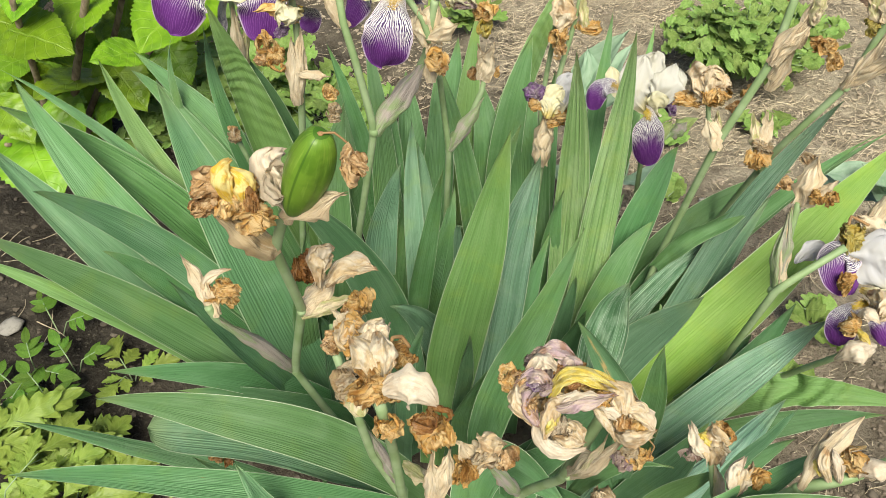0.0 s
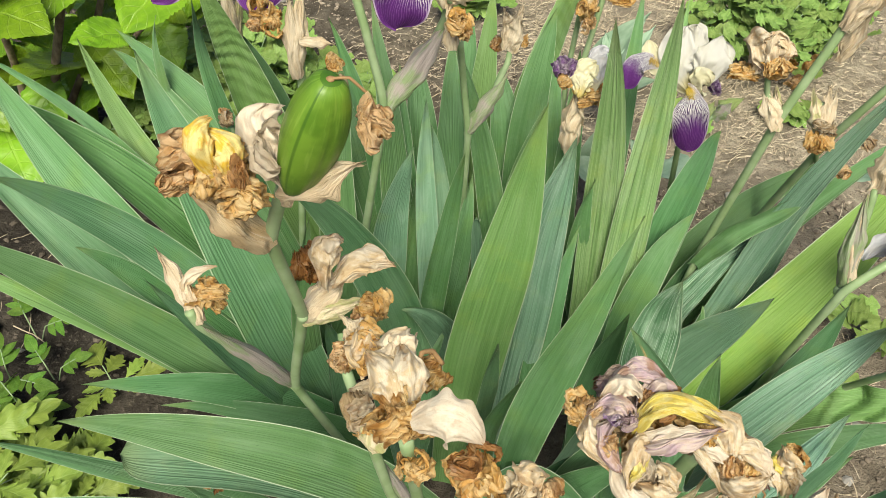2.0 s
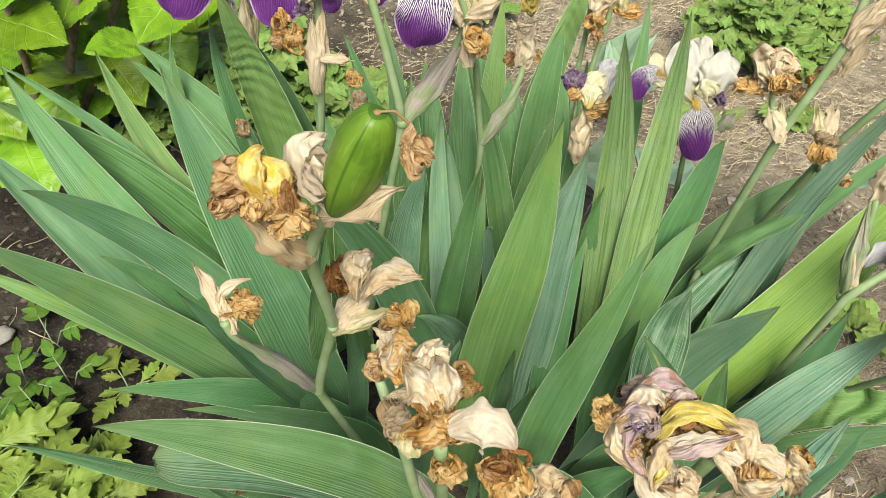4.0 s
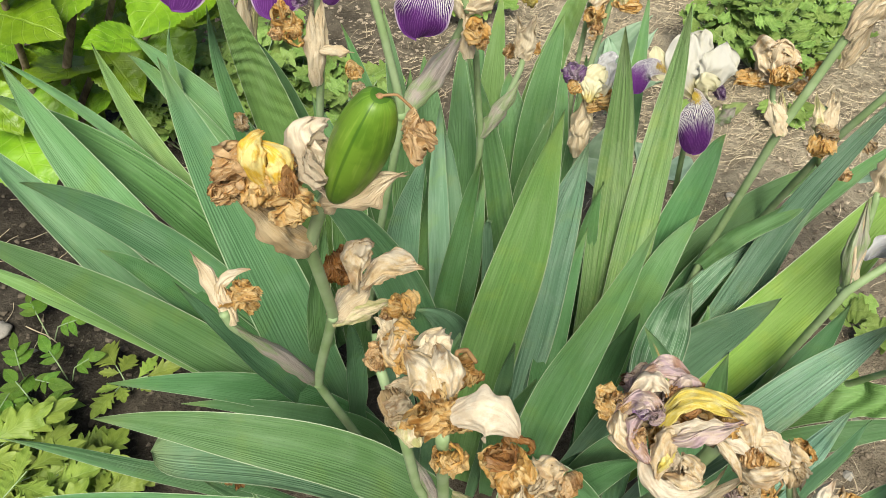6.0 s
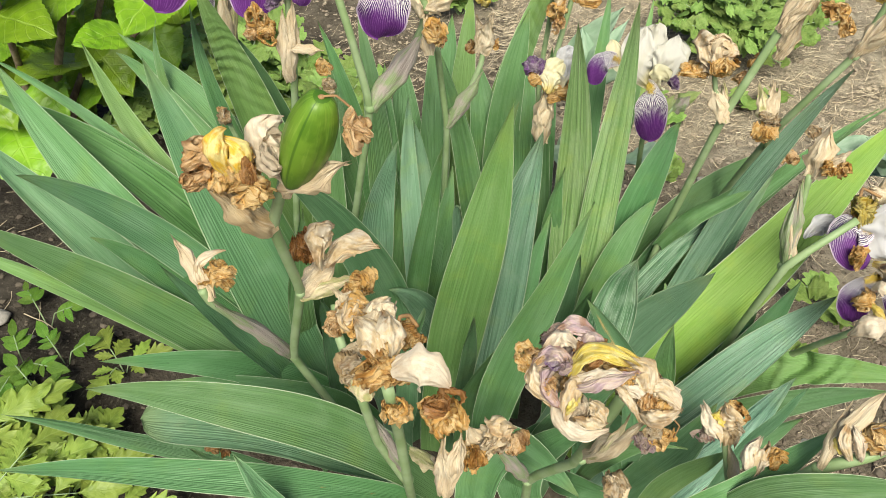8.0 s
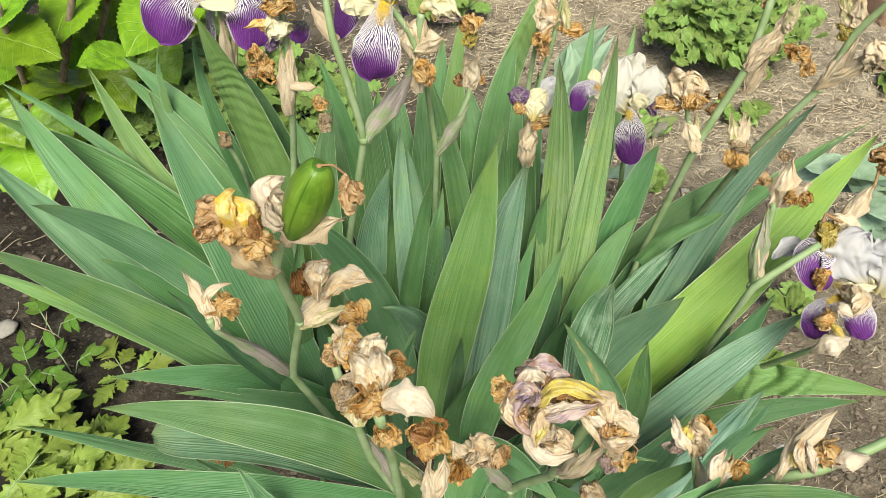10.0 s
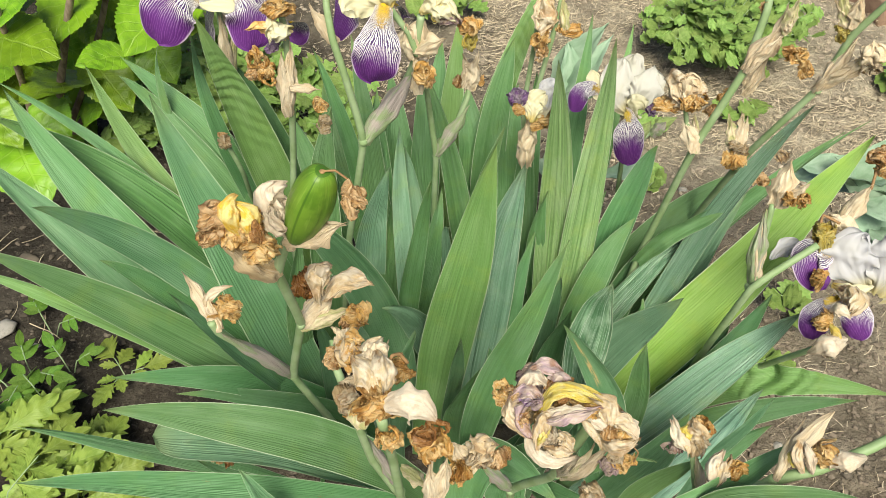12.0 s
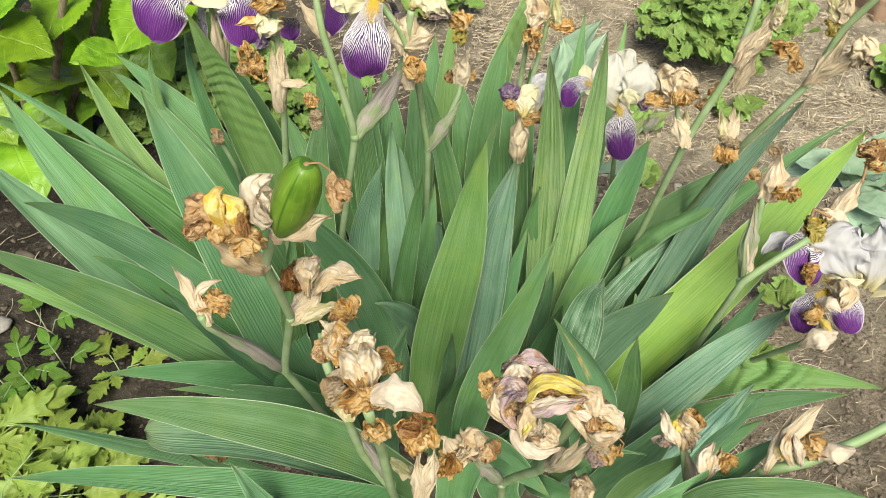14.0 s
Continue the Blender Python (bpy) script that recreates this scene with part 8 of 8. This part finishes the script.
lacy_plant((0.573, 0.874), 0.06, 0.05, 10, 29, "weed", "small lobed green weed on bare soil", "plant", 0.028)
lacy_plant((0.398, 1.136), 0.035, 0.03, 10, 31, "weed", "tiny green weed on soil", "plant", 0.022)
lacy_plant((0.624, 1.324), 0.05, 0.03, 14, 32, "weed", "tiny green weed on straw-strewn soil", "plant", 0.03)
lacy_plant((0.471, 0.756), 0.06, 0.05, 10, 33, "weed", "small green weed beside iris leaves", "plant", 0.035)
lacy_plant((0.443, 1.297), 0.06, 0.06, 12, 34, "weed", "small green weed behind the flower", "plant", 0.03)
lacy_plant((0.072, 1.695), 0.06, 0.08, 20, 35, "weed", "small green weed on straw-strewn soil", "plant", 0.04)
compound_weed((-0.468, 0.629), 0.06, 3, 50, WEED_SHAPES, "weed", "low weed with jagged yellow-green compound leaves", "weed", 0.041, 2)
compound_weed((-0.504, 0.598), 0.07, 4, 51, WEED_SHAPES, "weed", "low weed with jagged yellow-green compound leaves", "weed", 0.044, 2)
compound_weed((-0.411, 0.604), 0.04, 3, 52, WEED_SHAPES, "weed", "low weed with jagged yellow-green compound leaves", "weed", 0.045, 1)
compound_weed((-0.448, 0.67), 0.03, 3, 53, WEED_SHAPES, "weed", "low weed with jagged yellow-green compound leaves", "weed", 0.039, 2)
compound_weed((-0.402, 0.749), 0.03, 3, 54, WEED_SHAPES, "weed", "low weed with jagged yellow-green compound leaves", "weed", 0.036, 1)
compound_weed((-0.558, 0.584), 0.1, 4, 55, WEED_SHAPES, "weed", "low weed with jagged yellow-green compound leaves", "weed", 0.055, 2)
compound_weed((-0.426, 0.56), 0.07, 4, 56, WEED_SHAPES, "weed", "low weed with jagged yellow-green compound leaves", "weed", 0.044, 2)
compound_weed((-0.469, 0.568), 0.08, 4, 57, WEED_SHAPES, "weed", "low weed with jagged yellow-green compound leaves", "weed", 0.046, 2)
compound_weed((-0.368, 0.548), 0.05, 3, 58, WEED_SHAPES, "weed", "low weed with jagged yellow-green compound leaves", "weed", 0.045, 1)
compound_weed((-0.498, 0.532), 0.1, 4, 59, WEED_SHAPES, "weed", "low weed with jagged yellow-green compound leaves", "weed", 0.055, 2)
compound_weed((-0.539, 0.84), 0.05, 2, 80, SEEDLING_SHAPES, "weed", "small seedling with pinnate bright green leaves", "weed", 0.026, 2)
compound_weed((-0.536, 0.756), 0.05, 3, 81, SEEDLING_SHAPES, "weed", "small seedling with pinnate bright green leaves", "weed", 0.026, 2)
compound_weed((-0.489, 0.769), 0.04, 2, 82, SEEDLING_SHAPES, "weed", "small seedling with pinnate bright green leaves", "weed", 0.024, 2)
compound_weed((-0.544, 0.724), 0.04, 3, 83, SEEDLING_SHAPES, "weed", "small seedling with pinnate bright green leaves", "weed", 0.026, 2)
compound_weed((-0.503, 0.714), 0.05, 3, 84, SEEDLING_SHAPES, "weed", "small seedling with pinnate bright green leaves", "weed", 0.028, 2)

succulent = thing("succulent_plant", (0.727, 1.056, 0), "clump of smooth broad grey-green leaves", "plant")
set_leaf(succulent, SUCCULENT_SHAPES, (0.563, 0.881, 0.262), (0.499, 0.894, 0.279), 0, 0, wide=0.9)
set_leaf(succulent, SUCCULENT_SHAPES, (0.56, 0.861, 0.271), (0.529, 0.86, 0.314), 0, 0, wide=1)
set_leaf(succulent, SUCCULENT_SHAPES, (0.575, 0.852, 0.24), (0.576, 0.779, 0.231), 0, 0, wide=1.1)
set_leaf(succulent, SUCCULENT_SHAPES, (0.56, 0.856, 0.265), (0.558, 0.815, 0.32), 0, 0, wide=1.1)
set_leaf(succulent, SUCCULENT_SHAPES, (0.571, 0.837, 0.254), (0.589, 0.782, 0.277), 0, 0, wide=1.1)
set_leaf(succulent, SUCCULENT_SHAPES, (0.579, 0.877, 0.236), (0.538, 0.919, 0.219), 0, 0, wide=0.6)
set_leaf(succulent, SUCCULENT_SHAPES, (0.606, 0.878, 0.225), (0.604, 0.838, 0.281), 0, 0, wide=1)
set_leaf(succulent, SUCCULENT_SHAPES, (0.575, 0.862, 0.25), (0.586, 0.864, 0.332), 0, 0, wide=1)
set_leaf(succulent, SUCCULENT_SHAPES, (0.566, 0.897, 0.248), (0.483, 0.911, 0.238), 0, 0, wide=0.5)
set_leaf(succulent, SUCCULENT_SHAPES, (0.583, 0.807, 0.233), (0.594, 0.745, 0.247), 0, 0, wide=1)
glaucous = thing("glaucous_plant", (0.305, 1.379, 0), "plant with large smooth folded grey-green leaves", "plant")
set_leaf(glaucous, SUCCULENT_SHAPES, (0.263, 1.32, 0.088), (0.304, 1.307, 0.228), 0, 1, wide=0.55)
set_leaf(glaucous, SUCCULENT_SHAPES, (0.279, 1.306, 0.073), (0.271, 1.31, 0.183), 0, 1, wide=0.6)
set_leaf(glaucous, SUCCULENT_SHAPES, (0.295, 1.299, 0.102), (0.32, 1.292, 0.211), 0, 1, wide=0.4)
set_leaf(glaucous, SUCCULENT_SHAPES, (0.279, 1.294, 0.056), (0.325, 1.255, 0.156), 0, 1, wide=0.5)
set_leaf(glaucous, SUCCULENT_SHAPES, (0.299, 1.066, 0.104), (0.325, 0.99, 0.182), 0, 1, wide=0.9)
set_leaf(glaucous, SUCCULENT_SHAPES, (0.29, 1.062, 0.097), (0.277, 1.051, 0.174), 0, 1, wide=0.9)
set_leaf(glaucous, SUCCULENT_SHAPES, (0.246, 1.056, 0.078), (0.186, 1.061, 0.146), 0, 1, wide=0.7)
set_leaf(glaucous, SUCCULENT_SHAPES, (0.236, 1.114, 0.064), (0.242, 1.105, 0.165), 0, 1, wide=0.7)

def stone(at, radius, name, label, material, squash, seed):
    bm = bmesh.new()
    bmesh.ops.create_icosphere(bm, subdivisions=3, radius=radius)
    for v in bm.verts:
        v.co *= 1 + 0.34 * nz(v.co / radius, 1.1, seed) + 0.10 * nz(v.co / radius, 3.0, seed)
        # broken faces
        for cut in range(5):
            way = wobble((cut * 1.7, seed, 0.3), 1.0, seed + cut).normalized()
            over = v.co.dot(way) - radius * 0.72
            if over > 0:
                v.co -= way * over
        v.co = Vector((v.co.x * squash[0], v.co.y * squash[1], v.co.z * squash[2] ))
    ob = part(name, bm, material)
    ob.location = (at[0], at[1], ground_height(*at) + radius * squash[2] * 0.45)
    return tagged(ob, label, "stone")



def slab(at):
    bm = bmesh.new()
    bmesh.ops.create_cube(bm, size=1.0, matrix=Matrix.Diagonal((0.34, 0.17, 0.06, 1)))
    bmesh.ops.subdivide_edges(bm, edges=bm.edges[:], cuts=9, use_grid_fill=True)
    for v in bm.verts:
        v.co += wobble(v.co, 14.0, 3) * 0.007 + wobble(v.co, 60.0, 5) * 0.0025
    ob = part("paving_block", bm, SLAB)
    ob.location = (at[0], at[1], ground_height(*at) + 0.022)
    ob.rotation_euler = (0, 0, 0.25)
    return tagged(ob, "worn terracotta paving block lying on soil", "paving block")


stone((-0.608, 0.847), 0.017, "stone", "grey stone lying on dark soil", PEBBLE, (1, 1, 0.6), 274)
stone((-0.62, 0.983), 0.018, "stone", "brown-grey stone half sunk in soil", CLOD, (1, 1, 0.6), 275)
stone((0.46, 1.127), 0.008, "pebble", "small whitish pebble on the soil", PEBBLE, (1, 1, 0.6), 276)
stone((0.508, 0.7), 0.014, "stone", "pinkish grey stone beside the leaves", PEBBLE, (1, 1, 0.6), 277)
slab((1.167, 1.792))
stone((0.547, 0.591), 0.008, "stone", "brown stone on bare soil", CLOD, (1, 1, 0.6), 278)
stone((-0.484, 0.729), 0.007, "pebble", "grey pebble among weeds", PEBBLE, (1, 1, 0.6), 279)
